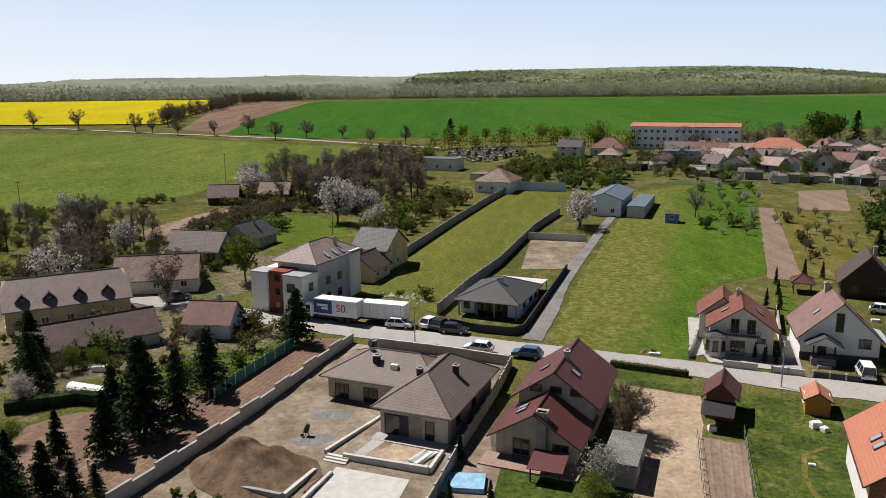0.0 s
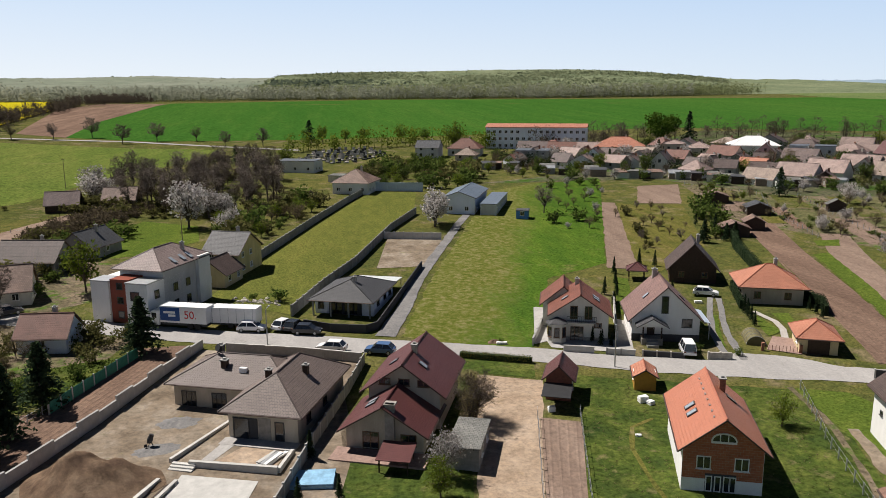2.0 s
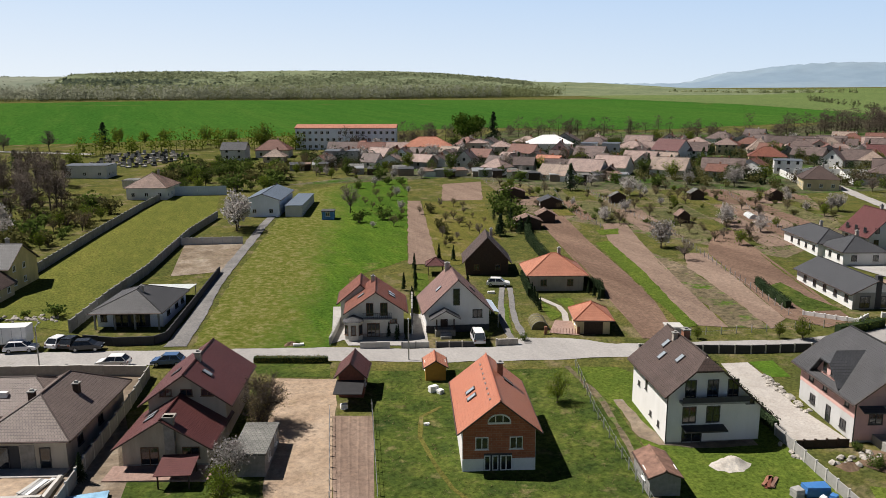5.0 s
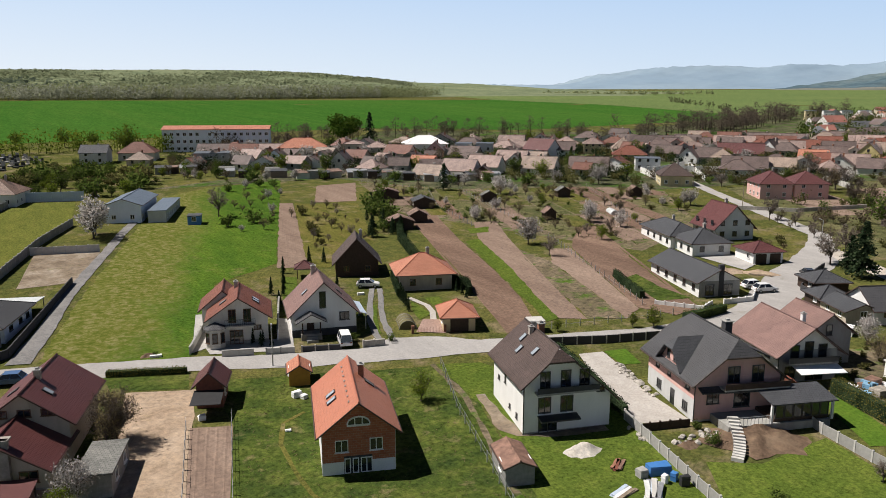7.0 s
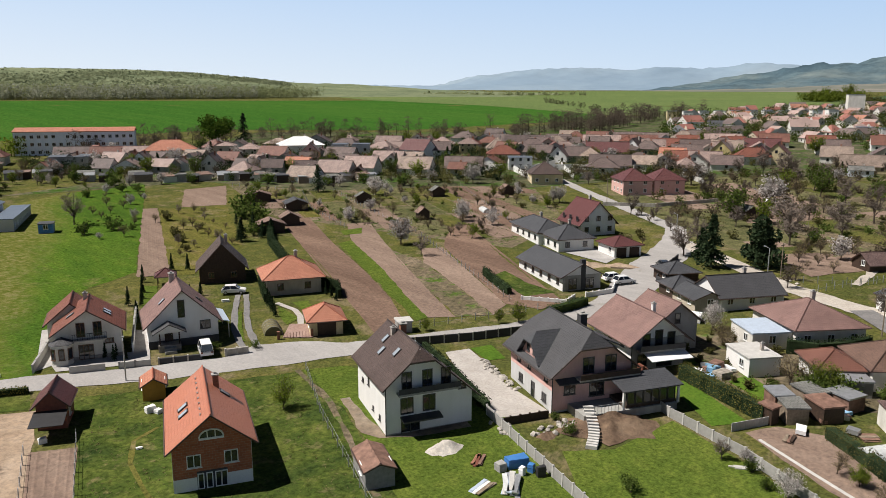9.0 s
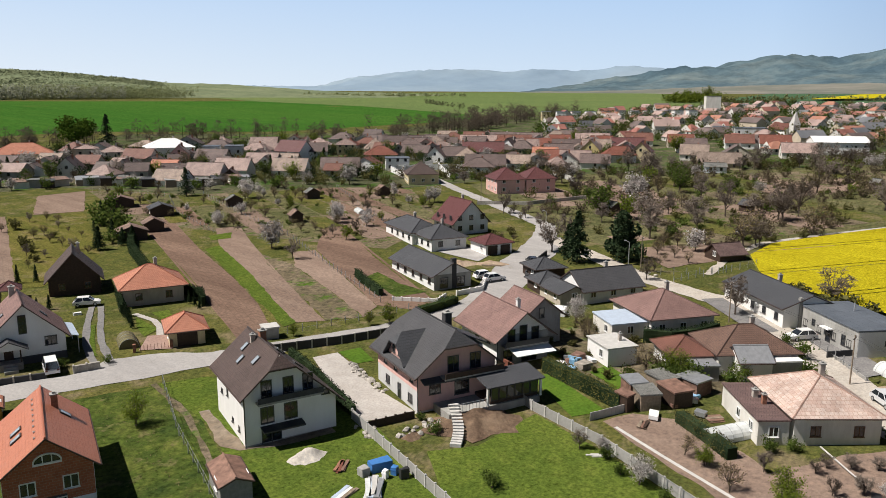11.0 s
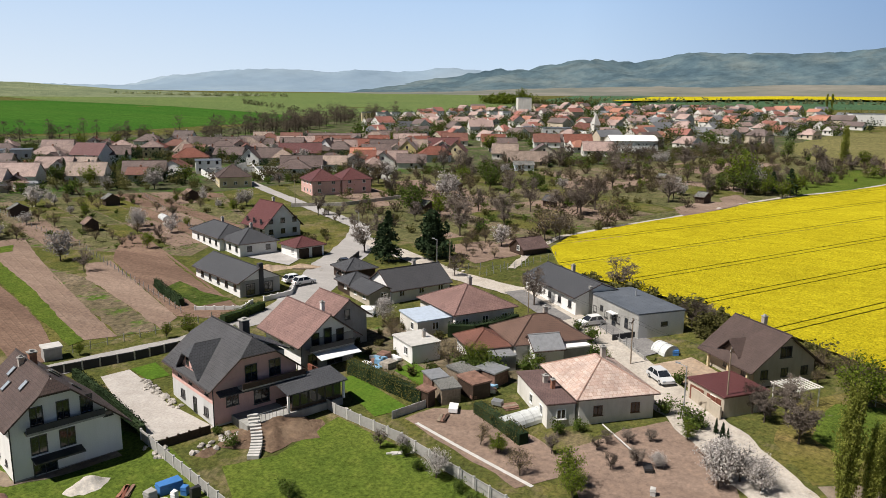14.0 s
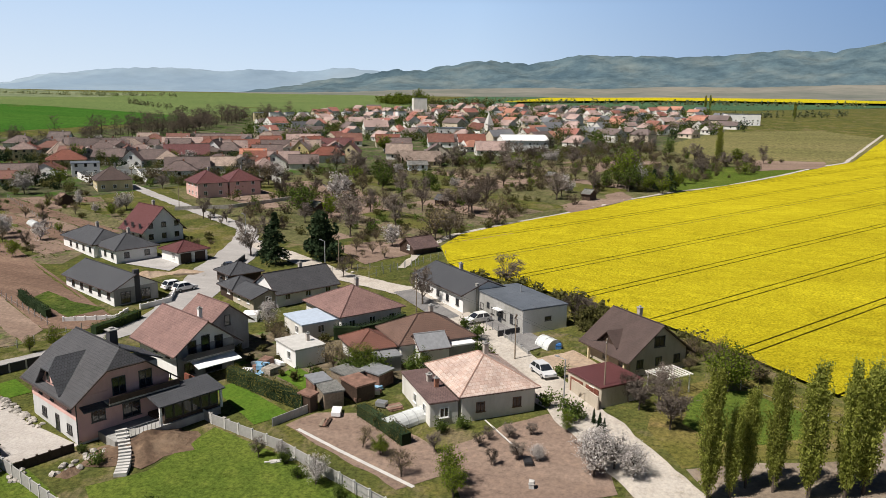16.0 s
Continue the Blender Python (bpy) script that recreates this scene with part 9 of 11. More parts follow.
def heap(name, x, y, rx, ry, h, m, label, rot=0.0, seed=1):
    """A mound whose rim meets the land."""
    s, n, q = Shape(), 26, 9
    grid = []
    for j in range(q + 1):
        f = j / q
        for k in range(n):
            a = 2 * math.pi * k / n
            w = 1 + 0.34 * noise.noise((math.cos(a) * 2.4 + seed, math.sin(a) * 2.4, seed))
            px, py = rx * f * w * math.cos(a), ry * f * w * math.sin(a)
            z = h * (math.cos(min(1, f) * math.pi) * 0.5 + 0.5) * (1 + 0.6 * noise.noise((px * 0.55, py * 0.55, seed))) - (0.08 if j == q else 0)
            grid.append((px, py, z))
    i0 = len(s.v)
    s.v += grid
    for j in range(q):
        for k in range(n):
            b, c = j * n + k, j * n + (k + 1) % n
            s.f.append((i0 + b, i0 + c, i0 + c + n, i0 + b + n))
    me = s.mesh(name, m, True)
    ob = new(name, me)
    ob.matrix_basis = pose(x, y, zg(x, y) + 0.02, 0, 0, rot)
    return tagged(ob, label, "heap")



def along(points, gap):
    """Places every gap metres along a line: x, y, heading, length of the piece."""
    out = []
    for (x0, y0), (x1, y1) in zip(points, points[1:]):
        d = math.hypot(x1 - x0, y1 - y0)
        n = max(1, round(d / gap))
        a = math.degrees(math.atan2(y1 - y0, x1 - x0))
        for k in range(n):
            f = (k + 0.5) / n
            out.append((x0 + (x1 - x0) * f, y0 + (y1 - y0) * f, a, d / n))
    return out


def panel_wall(name, points, h, m, label, gap=2.5, th=0.14, post=None, cap=None, step=0.0, group=""):
    """A wall of separate panels between posts, each panel level and stepped down the slope."""
    x0, y0 = points[0]
    root = thing(name, x0, y0, 0, label, "wall" if "wall" in name else "fence", group)
    base = zg(x0, y0)
    for k, (x, y, a, l) in enumerate(along(points, gap)):
        z = zg(x, y) - base
        at = pose(x - x0, y - y0, z, 0, 0, a)
        hh = h + (step if k % 2 else 0)
        key = ("panel", round(l, 2), hh, th, m.name)
        if key not in _cache:
            _cache[key] = Shape().box(-l / 2 + 0.01, l / 2 - 0.01, -th / 2, th / 2, -0.5, hh).mesh("panel", m)
        p = part("panel", _cache[key], m, root, at=at)
        if cap:
            key = ("coping", round(l, 2), hh, th, cap.name)
            if key not in _cache:
                _cache[key] = Shape().box(-l / 2, l / 2, -th / 2 - 0.04, th / 2 + 0.04, hh, hh + 0.07).mesh("coping", cap)
            part("coping", _cache[key], cap, p)
        if post:
            key = ("post", h, th, post.name)
            if key not in _cache:
                _cache[key] = Shape().box(-0.1, 0.1, -th / 2 - 0.05, th / 2 + 0.05, -0.5, h + 0.12).mesh("post", post)
            part("post", _cache[key], post, root, at=pose(x - x0 - math.cos(radians(a)) * l / 2, y - y0 - math.sin(radians(a)) * l / 2, z, 0, 0, a))
    return root


def wire_fence(points, h, label, gap=2.8, m=None, wires=2, post_m=None):
    x0, y0 = points[0]
    root = thing("wire_fence", x0, y0, 0, label, "fence")
    base = zg(x0, y0)
    key = ("fence_post", h)
    if key not in _cache:
        _cache[key] = Shape().box(-0.05, 0.05, -0.05, 0.05, -0.3, h).mesh("post", post_m or METAL)
    for x, y, a, l in along(points, gap):
        z = zg(x, y) - base
        part("post", _cache[key], None, root, at=pose(x - x0, y - y0, z, 0, 0, a))
        for w in range(wires if math.hypot(x - CX, y - CY) < 100 else 1):
            k = ("wire", round(l, 2), round(h * (w + 1) / wires, 2))
            if k not in _cache:
                _cache[k] = Shape().box(-l / 2, l / 2, -0.012, 0.012, k[2] - 0.06, k[2] - 0.035).mesh("wire", METAL)
            part("wire", _cache[k], None, root, at=pose(x - x0, y - y0, z, 0, 0, a))
    return root


def hedge(points, h, w, m, label, dens=70, name="hedge"):
    rng = random.Random(int(points[0][0] * 10))
    x0, y0 = points[0]
    root = thing(name, x0, y0, 0, label, "hedge")
    core, leaf, base = Shape(), Shape(), zg(x0, y0)
    for x, y, a, l in along(points, 1.0):
        z = zg(x, y) - base
        c, s = math.cos(radians(a)), math.sin(radians(a))
        q = [(-l / 2, -w * 0.36), (l / 2, -w * 0.36), (l / 2, w * 0.36), (-l / 2, w * 0.36)]
        core.prism([(x - x0 + c * u - s * v, y - y0 + s * u + c * v) for u, v in q], z - 0.1, z + h * 0.86)
        for _ in range(int(dens * (h + w * 0.5))):
            u, v, k = rng.uniform(-l / 2, l / 2), w / 2, rng.uniform(0.03, h)
            side = rng.random()
            if side < 0.38:
                v = -v
            elif side > 0.7:
                v, k = rng.uniform(-w / 2, w / 2), h
            v += rng.gauss(0, 0.05)
            k += rng.gauss(0, 0.05)
            quads(leaf, rng, (x - x0 + c * u - s * v, y - y0 + s * u + c * v, z + k), 0.2)
    part("inner_growth", core, LEAF_DARK, root)
    part("foliage", leaf, m, root)


panel_wall("garden_wall", [(-13.3, 105.8), (-17.1, 96.1), (-21.7, 83.1), (-25.8, 73.0), (-30.5, 62.0)], 1.3, CONC_LIGHT, "pale rendered block wall with stepped panels", 3.2, 0.22, None, CONC, 0.35)
panel_wall("street_wall", [(-9.8, 103.6), (1.2, 99.8), (8.8, 96.4)], 1.35, CONC, "grey concrete street wall with coping", 2.6, 0.2, None, CONC_LIGHT)
panel_wall("boundary_wall", [(-1.6, 61.5), (1.9, 73.4), (6.5, 87.0), (9.1, 95.9)], 1.6, CONC, "grey concrete panel wall between two plots", 2.4, 0.14, CONC_LIGHT)
panel_wall("lawn_wall", [(-0.9, 118.2), (4.7, 133.5), (11.6, 149.5), (22.4, 181.8), (31.9, 203.3)], 1.9, BLOCK, "tall grey block wall along the lawn", 2.6, 0.2, CONC)
panel_wall("lawn_wall", [(-10.2, 151), (3.4, 193.2), (14, 224), (22.2, 245.4)], 1.9, BLOCK, "tall grey block wall behind gardens", 2.6, 0.2, CONC)
panel_wall("lawn_wall", [(22.8, 246.4), (39.8, 241.6)], 2.9, PALE_BLUE, "pale blue-grey sheet wall closing the lawn", 3.0, 0.12)
panel_wall("yard_wall", [(20.0, 173.0), (33.0, 169.6)], 1.7, CONC_LIGHT, "pale panel fence across the yard", 2.2, 0.1, METAL)
panel_wall("front_wall", [(1.0, 112.6), (5.0, 109.8), (10.4, 108.2), (12.2, 109.6), (17.5, 125), (24.6, 145.5)], 1.3, DARKPLASTER, "anthracite garden wall round the bungalow", 2.4, 0.2)
panel_wall("side_wall", [(33.6, 98.2), (36.4, 104), (42.3, 117.2)], 1.1, CONC_LIGHT, "low pale garden wall", 2.4, 0.2, None, CONC)
panel_wall("side_wall", [(46.2, 97.6), (50.2, 108), (53.6, 116.5)], 1.5, WHITE, "white rendered wall between two houses", 2.4, 0.2, None, CONC)
panel_wall("front_wall", [(37.2, 95.2), (41.2, 93.6)], 0.9, CONC_LIGHT, "pale low front wall", 2.0, 0.25, None, CONC)
panel_wall("front_wall", [(42.8, 93.0), (46.4, 91.5)], 0.9, CONC_LIGHT, "pale low front wall beside the gate", 1.8, 0.25, CONC)
panel_wall("front_wall", [(47.4, 91.3), (52.6, 89.2)], 0.8, DARKPLASTER, "dark rubble front wall with pillars", 1.7, 0.35, STONE)
panel_wall("front_wall", [(55.6, 88.3), (58.6, 87.4)], 1.0, STONE, "stone gate pillars with dark panels", 1.5, 0.4, STONE)
panel_wall("street_wall", [(72.5, 77.6), (78.4, 74.6), (86.2, 70.6), (92, 68.4), (96.5, 66.6)], 1.2, DARKPLASTER, "dark panel street fence with pale pillars", 2.2, 0.16, CONC_LIGHT)
panel_wall("boundary_wall", [(89.6, 46.4), (85.4, 37.0), (82.7, 26.5), (78.9, 17.9), (74.6, 8)], 1.2, CONC, "grey concrete panel fence beside the lawn", 2.1, 0.1, CONC_LIGHT)
panel_wall("boundary_wall", [(70.2, 51.4), (67.6, 44), (65.9, 39.0), (63.4, 32), (60, 24)], 1.25, CONC, "grey concrete panel fence between lawns", 2.1, 0.1, CONC_LIGHT)
panel_wall("boundary_wall", [(87.2, 30.4), (92.8, 28.0)], 1.0, CONC_LIGHT, "pale slatted fence behind the small lawn", 0.6, 0.06)
panel_wall("lane_wall", [(108.8, 1.0), (103.8, -3.2)], 1.7, BEIGE, "beige lane wall", 2.0, 0.2)
panel_wall("lane_wall", [(119.0, 8.6), (125.5, 14.0)], 0.5, CONC, "low concrete base of a mesh fence", 2.2, 0.2, METAL)
panel_wall("garden_wall", [(124.6, 14.6), (132.6, 7.4)], 1.0, DARKPLASTER, "low dark wall beside the cube house", 2.2, 0.2)
panel_wall("garden_wall", [(106.5, 79.6), (110.6, 73.0), (114.5, 74.2)], 0.7, WHITE, "low white garden wall of the bungalow", 1.6, 0.2, WHITE)
panel_wall("garden_wall", [(116.0, 73.0), (121.5, 71.4), (126.2, 74.2)], 0.9, WHITE, "white front wall with dark railings", 1.5, 0.2, WHITE)
panel_wall("garden_wall", [(194, 128), (203, 116), (224, 108)], 1.1, STONE, "stone garden wall of the pink house", 2.6, 0.3)
panel_wall("garden_wall", [(214, 171), (232, 200), (246, 193), (262, 178)], 2.3, WHITE, "long white yard wall", 3.0, 0.25)
panel_wall("garden_wall", [(128.5, 62.2), (134, 70.5), (144, 74.6), (152, 77)], 1.2, DARKPLASTER, "dark curved street wall at the junction", 2.0, 0.2)
panel_wall("deck_fence", [(69.4, 48.4), (75.0, 46.2)], 0.9, WOOD_DARK, "dark timber fence below the paved yard", 1.2, 0.1, WOOD_DARK)
for _pts in ([(-27.9, 86.2), (-25.0, 94.2), (-21.6, 103.5)],):
    panel_wall("net_fence", _pts, 1.5, NET_GREEN, "green shade net on a garden fence", 2.4, 0.03, METAL)
wire_fence([(61.8, 77.6), (55.5, 63.7), (51.0, 51.1), (46.5, 39)], 1.3, "rusty wire fence on steel posts", 2.2)
wire_fence([(126.1, 130.8), (110.8, 95.5), (103.9, 79.4)], 1.3, "garden wire fence with wooden posts", 2.4, post_m=WOOD)
wire_fence([(82.6, 80.2), (94, 76.6), (105.5, 73.6)], 1.2, "wire fence along the ploughed plots", 2.4)
wire_fence([(27.6, 76.6), (22.2, 57.2)], 1.1, "light wire fence beside sandy lot", 2.2)
wire_fence([(32.6, 76.2), (26.6, 56.6)], 1.1, "light wire fence beside vegetable beds", 2.2)
wire_fence([(-36.8, 66.2), (-32.6, 76.3), (-28.2, 87.4)], 1.1, "low wire fence under the firs", 2.2)
wire_fence([(121, 10.2), (132, 20.8)], 1.5, "mesh fence along the lane", 2.0)
wire_fence([(118, -16.5), (108, -29), (98, -40)], 1.3, "leaning wire fence below the rape field", 2.4)
wire_fence([(148.5, 56), (160, 42.5), (172, 38.5)], 1.4, "wire fence round bare plots", 2.6)
wire_fence([(79.0, 18.4), (74, 7)], 1.3, "wire fence above the orchard", 2.2)
wire_fence([(-64, 196), (-100, 172), (-140, 158)], 1.2, "wooden post fence along the pasture", 3.5, post_m=WOOD)
wire_fence([(128, 236), (140, 208), (126, 180), (118, 150)], 1.2, "garden fence between long plots", 3.0, post_m=WOOD)
wire_fence([(150, 205), (138, 170), (128, 134)], 1.2, "old garden fence on thin posts", 3.0, post_m=WOOD)
wire_fence([(190, 186), (168, 150), (150, 120)], 1.2, "garden fence between long narrow plots", 3.0, post_m=WOOD)

hedge([(22.4, 95.9), (27, 93.9), (31.6, 91.9)], 0.9, 0.9, LEAF_HEDGE, "clipped green hedge along the street")
hedge([(96.6, 42.3), (94.4, 35.5), (92.3, 29.0)], 2.1, 1.6, LEAF_HEDGE, "tall clipped olive-green hedge", 60)
hedge([(103.6, 70.9), (108, 70.4), (112.5, 70.4)], 1.5, 1.6, LEAF_GREEN, "dark clipped hedge beside the street", 60)
hedge([(78.2, 72.3), (75.3, 63.4), (70.9, 52.0)], 1.4, 0.9, LEAF_DARK, "dark thuja hedge along the paved yard", 60)
hedge([(-51, 82), (-44, 85), (-38, 84)], 1.5, 1.8, LEAF_DARK, "dark clipped hedge in a garden", 50)
hedge([(93.5, 22.5), (91, 18.5), (88.4, 14.8)], 1.5, 1.6, LEAF_OLIVE, "straggly hedge in a bare garden", 50)
hedge([(101.8, 160), (94.4, 146), (86.5, 124)], 2.2, 1.3, LEAF_DARK, "dark evergreen hedge along the plots", 50)
hedge([(84.5, 112.5), (85.8, 106), (83, 101)], 1.9, 0.8, LEAF_DARK, "thuja hedge behind the salmon roofed house", 60)
hedge([(77.0, 118.4), (72.2, 107.4)], 1.7, 0.8, LEAF_DARK, "thuja hedge beside a gravel track", 60)
hedge([(107, 83), (111.4, 92.4), (113.6, 96)], 1.6, 1.1, LEAF_DARK, "dark thuja hedge beside the bungalow", 60)
for _x, _y, _h in ((100.2, -3.2, 1.9), (99.2, -4.0, 2.0), (98.4, -4.6, 1.8), (1.6, 71.2, 3.2), (0.4, 63.5, 2.4), (4.2, 63.0, 2.6), (43.2, 96.4, 2.3), (44.6, 95.8, 1.8), (52.6, 114, 2.6), (53.0, 111, 2.2), (63.5, 118.5, 2.4), (65.2, 118.0, 2.6)):
    plant("fir_tree", _x, _y, _h, 0.8)
for _x, _y, _h in ((100.6, -1.4, 1.8), (103.0, 2.5, 2.0), (106.4, 20.6, 2.6), (104.8, 25.5, 3.0), (102.6, 27, 2.4), (99.0, 31.2, 2.2), (68.6, 30.5, 1.6), (122.5, 17.4, 2.4), (126.6, 20.6, 1.8), (94.2, 10.4, 1.4), (92.2, 12.2, 1.5), (-27.8, 96.8, 2.4), (-33, 92.4, 2.2), (112.6, 2.6, 1.8), (78.6, 22.2, 1.2), (80.6, 24.6, 1.3), (76.8, 17, 1.3), (75.2, 14.6, 1.6), (72.6, 9.5, 1.6), (71, 6, 1.8), (75, 45.2, 1.0), (73.6, 42, 1.4), (-3.2, 127, 2.4), (-7.6, 128.6, 1.2), (55.5, 91.2, 1.2), (60.2, 88.5, 1.2), (29.4, 100.2, 0.7), (70.8, 66.5, 1.2)):
    plant("shrub", _x, _y, _h)

for _k, _x, _y, _h in (("budding_tree", 104.5, 31.8, 4.6), ("budding_tree", 106.0, 30.2, 4.0), ("shrub", 102.4, 28.2, 3.0), ("shrub", 103.6, 27.2, 2.8), ("budding_tree", 111.6, 44.8, 4.4), ("budding_tree", 110.2, 43.4, 3.6), ("shrub", 115.7, 15.0, 2.4), ("shrub", 100.1, -0.4, 2.6), ("budding_tree", 86.3, 18.9, 2.6), ("leafy_tree", 85.4, 16.5, 2.6), ("budding_tree", 82.1, 12.8, 3.2), ("leafy_tree", 82.6, 7.9, 4.4), ("bare_tree", 89.3, 2.9, 2.2), ("blossom_tree", 89.9, 1.0, 1.9), ("bare_tree", 93.8, 5.0, 1.9), ("bare_tree", 92.6, 6.9, 1.8), ("bare_tree", 90.8, 7.5, 1.9), ("bare_tree", 95.2, 2.8, 1.7), ("bare_tree", 87.4, 5.2, 2.0), ("budding_tree", 175.3, 60.7, 4.2), ("budding_tree", 178.4, 58.7, 4.0), ("budding_tree", 180.1, 56.0, 3.6), ("budding_tree", 183.1, 54.1, 4.2), ("budding_tree", 153.4, 53.0, 3.8), ("leafy_tree", 13.5, 61.4, 4.6), ("budding_tree", 20.4, 77.0, 6.2), ("budding_tree", 19.2, 74.6, 5.2)):
    plant(_k, _x, _y, _h, 1.1)
hedge([(115.2, 37.2), (116.8, 33.5), (120.5, 31.2), (124.8, 29.8)], 2.2, 1.1, LEAF_DARK, "tall dark thuja screen before the house", 50)
wire_fence([(147.3, 47.0), (153.8, 45.4), (162.9, 41.4)], 1.4, "rusty fence along the bare plot", 2.2, post_m=WOOD_DARK)
pp = thing("pipe", 96.7, 8.5, math.degrees(math.atan2(-5.2, -5.8)), "pale pipe lying across the bare garden", "pipe")
part("tube", Shape().tube((0, 0, 0.16), (7.8, 0, 0.16), 0.09, n=8), CONC_LIGHT, pp)
_r = random.Random(31)
for _k in range(26):
    _x, _y = (101.5 + _r.gauss(0, 1.6), 40.5 + _r.gauss(0, 1.4)) if _k < 12 else (98.5 + _r.gauss(0, 3.0), 25.5 + _r.gauss(0, 2.2))
    _s = Shape()
    _w, _d, _h = _r.uniform(0.3, 1.1), _r.uniform(0.3, 0.8), _r.uniform(0.2, 0.9)
    _s.slab([(-_w, -_d, _h), (_w, -_d, _h * 0.8), (_w * 0.9, _d, _h), (-_w, _d * 0.9, _h * 1.1)], _h * 0.75, False)
    _o = new("scrap_box", _s.mesh("scrap_box", _r.choice((CLUTTER, RUST, WOOD_DARK, METAL, CLUTTER, TARP, SHEET_WHITE))))
    _o.matrix_basis = pose(_x, _y, zg(_x, _y), 0, 0, _r.uniform(0, 180))
    tagged(_o, "weathered scrap lying in a cluttered yard", "scrap", "yard clutter")

thicket("bushes", scatter([(99, 43.5), (107, 52), (122, 45), (114, 37.5), (104, 21), (97, 30)], 26, 2.2, [[(100, 34), (108, 44), (112, 38), (104, 30)]]), 0.5, 1.5, LEAF_OLIVE, "weeds and low bushes in a cluttered yard")
thicket("bushes", scatter([(-24, 66), (-18, 62), (-22, 58), (-30, 61)], 14, 1.2), 0.3, 0.8, LEAF_GREEN, "weeds on the edge of the building site")

for _x, _y, _h in ((71.6, 105.6, 3.2), (71.0, 103.8, 3.0), (70.3, 101.6, 2.8), (69.5, 99.4, 2.6), (82.4, 104.4, 2.6), (82.2, 102.4, 2.8), (81.8, 100.3, 2.4), (60.6, 133.0, 3.4), (58.0, 126.1, 3.0), (55.1, 118.6, 3.0), (56.6, 122.4, 2.6), (68.1, 137.9, 3.6), (70.7, 136.3, 3.4), (53.4, 120.0, 3.4), (42.6, 98.0, 2.4), (44.0, 97.7, 2.0)):
    plant("fir_tree", _x, _y, _h, 0.62)
gz = thing("gazebo", 63.2, 128.4, -22, "garden gazebo with a red-brown pyramid roof", "gazebo")
for _x in (-1.4, 1.4):
    for _y in (-1.4, 1.4):
        part("post", Shape().box(_x - 0.07, _x + 0.07, _y - 0.07, _y + 0.07, -0.3, 1.9), WOOD_DARK, gz)
hip_roof(gz, -1.6, 1.6, -1.6, 1.6, 1.9, 3.2, R_MAROON, 0.3)
gt = thing("garden_gate", 64.6, 89.6, -26, "low red-brown gate between pillars", "gate")
for _x in (0.0, 4.9):
    part("pillar", Shape().box(_x - 0.2, _x + 0.2, -0.2, 0.2, -0.3, 1.2), BRICK_OLD, gt)
for _k in range(10):
    part("gate_bar", Shape().box(0.3 + _k * 0.46, 0.36 + _k * 0.46, -0.02, 0.02, 0.15, 0.95), WOOD_RED, gt)
heap("earth_mound", 28.7, 100.8, 1.5, 0.9, 0.4, MOUND, "small heap of earth on the meadow's edge", 20, 9.0)

panel_wall("lane_wall", [(262, 202), (247, 186), (233, 170.5), (242.5, 166.5)], 2.1, WHITE, "white rendered yard wall beside the lane", 3.0, 0.2)
panel_wall("lane_wall", [(236, 197), (249, 200), (262, 204)], 2.0, WHITE, "white rendered yard wall between houses", 3.0, 0.2)
panel_wall("yard_fence", [(273, 156.5), (264, 143), (254.5, 130)], 1.9, CONC_LIGHT, "pale grey sheet fence beside gardens", 2.4, 0.08, CONC)

# ---- small buildings ----
mh = plain_house("shed", 31.2, 79.8, -24, 3.0, 4.6, 3.0, 4.4, WOOD_RED, R_MAROON, "small timber hut with a maroon roof", "gable", "shed", 0, chim=False, over=0.45)
part("awning", Shape().slab([(-1.7, -3.6, 1.9), (1.7, -3.6, 1.9), (1.7, -0.1, 2.3), (-1.7, -0.1, 2.3)], 0.06), METAL_DARK, mh)
plain_house("hut", 42.6, 80.3, -20, 2.6, 3.6, 1.9, 2.7, OCHRE, R_SALMON, "ochre garden hut with a salmon roof", "gable", "hut", 0, chim=False, over=0.25)
plain_house("shed", 16.6, 66.0, -22, 3.2, 7.0, 2.3, 2.5, BLOCK, R_GREYOLD, "grey block shed with mossy slab roof", "flat", "shed", 0, chim=False)
pg = thing("pergola", 9.6, 66.4, -20, "garden pergola with a maroon tiled roof", "pergola", scale=0.8)
for _x in (-1.8, 1.8):
    for _y in (0.2, 3.8):
        part("post", Shape().box(_x - 0.08, _x + 0.08, _y - 0.08, _y + 0.08, -0.3, 1.9), WOOD_DARK, pg)
part("roof", Shape().slab([(-2.2, -0.2, 1.95), (2.2, -0.2, 1.95), (2.2, 4.2, 2.5), (-2.2, 4.2, 2.5)], 0.1), R_MAROON, pg)
bw = plain_house("shed", 104.6, 35.2, -32, 4.4, 5.6, 2.5, 2.8, WHITE, CONC_LIGHT, "white block shed with a pale flat roof", "flat", "shed", 0, chim=False)
chimney(bw, 1.0, 2.5, 2.8, 0.9, 0.4)
plain_house("shed", 110.5, 19.6, -48, 4.2, 4.4, 2.6, 4.0, WHITE, METAL, "white gabled shed with grey sheet roof", "side", "shed", 0, chim=False, over=0.3)
plain_house("shed", 113.6, 17.0, -45, 4.6, 4.4, 2.2, 2.4, GREY, SHEET_WHITE, "outbuilding with a white sheet roof", "flat", "shed", 0, chim=False)
plain_house("shed", 106.4, 24.4, -48, 3.2, 8.5, 2.0, 2.2, GREY, METAL, "low shed with a pale sheet roof", "flat", "shed", 0, chim=False)
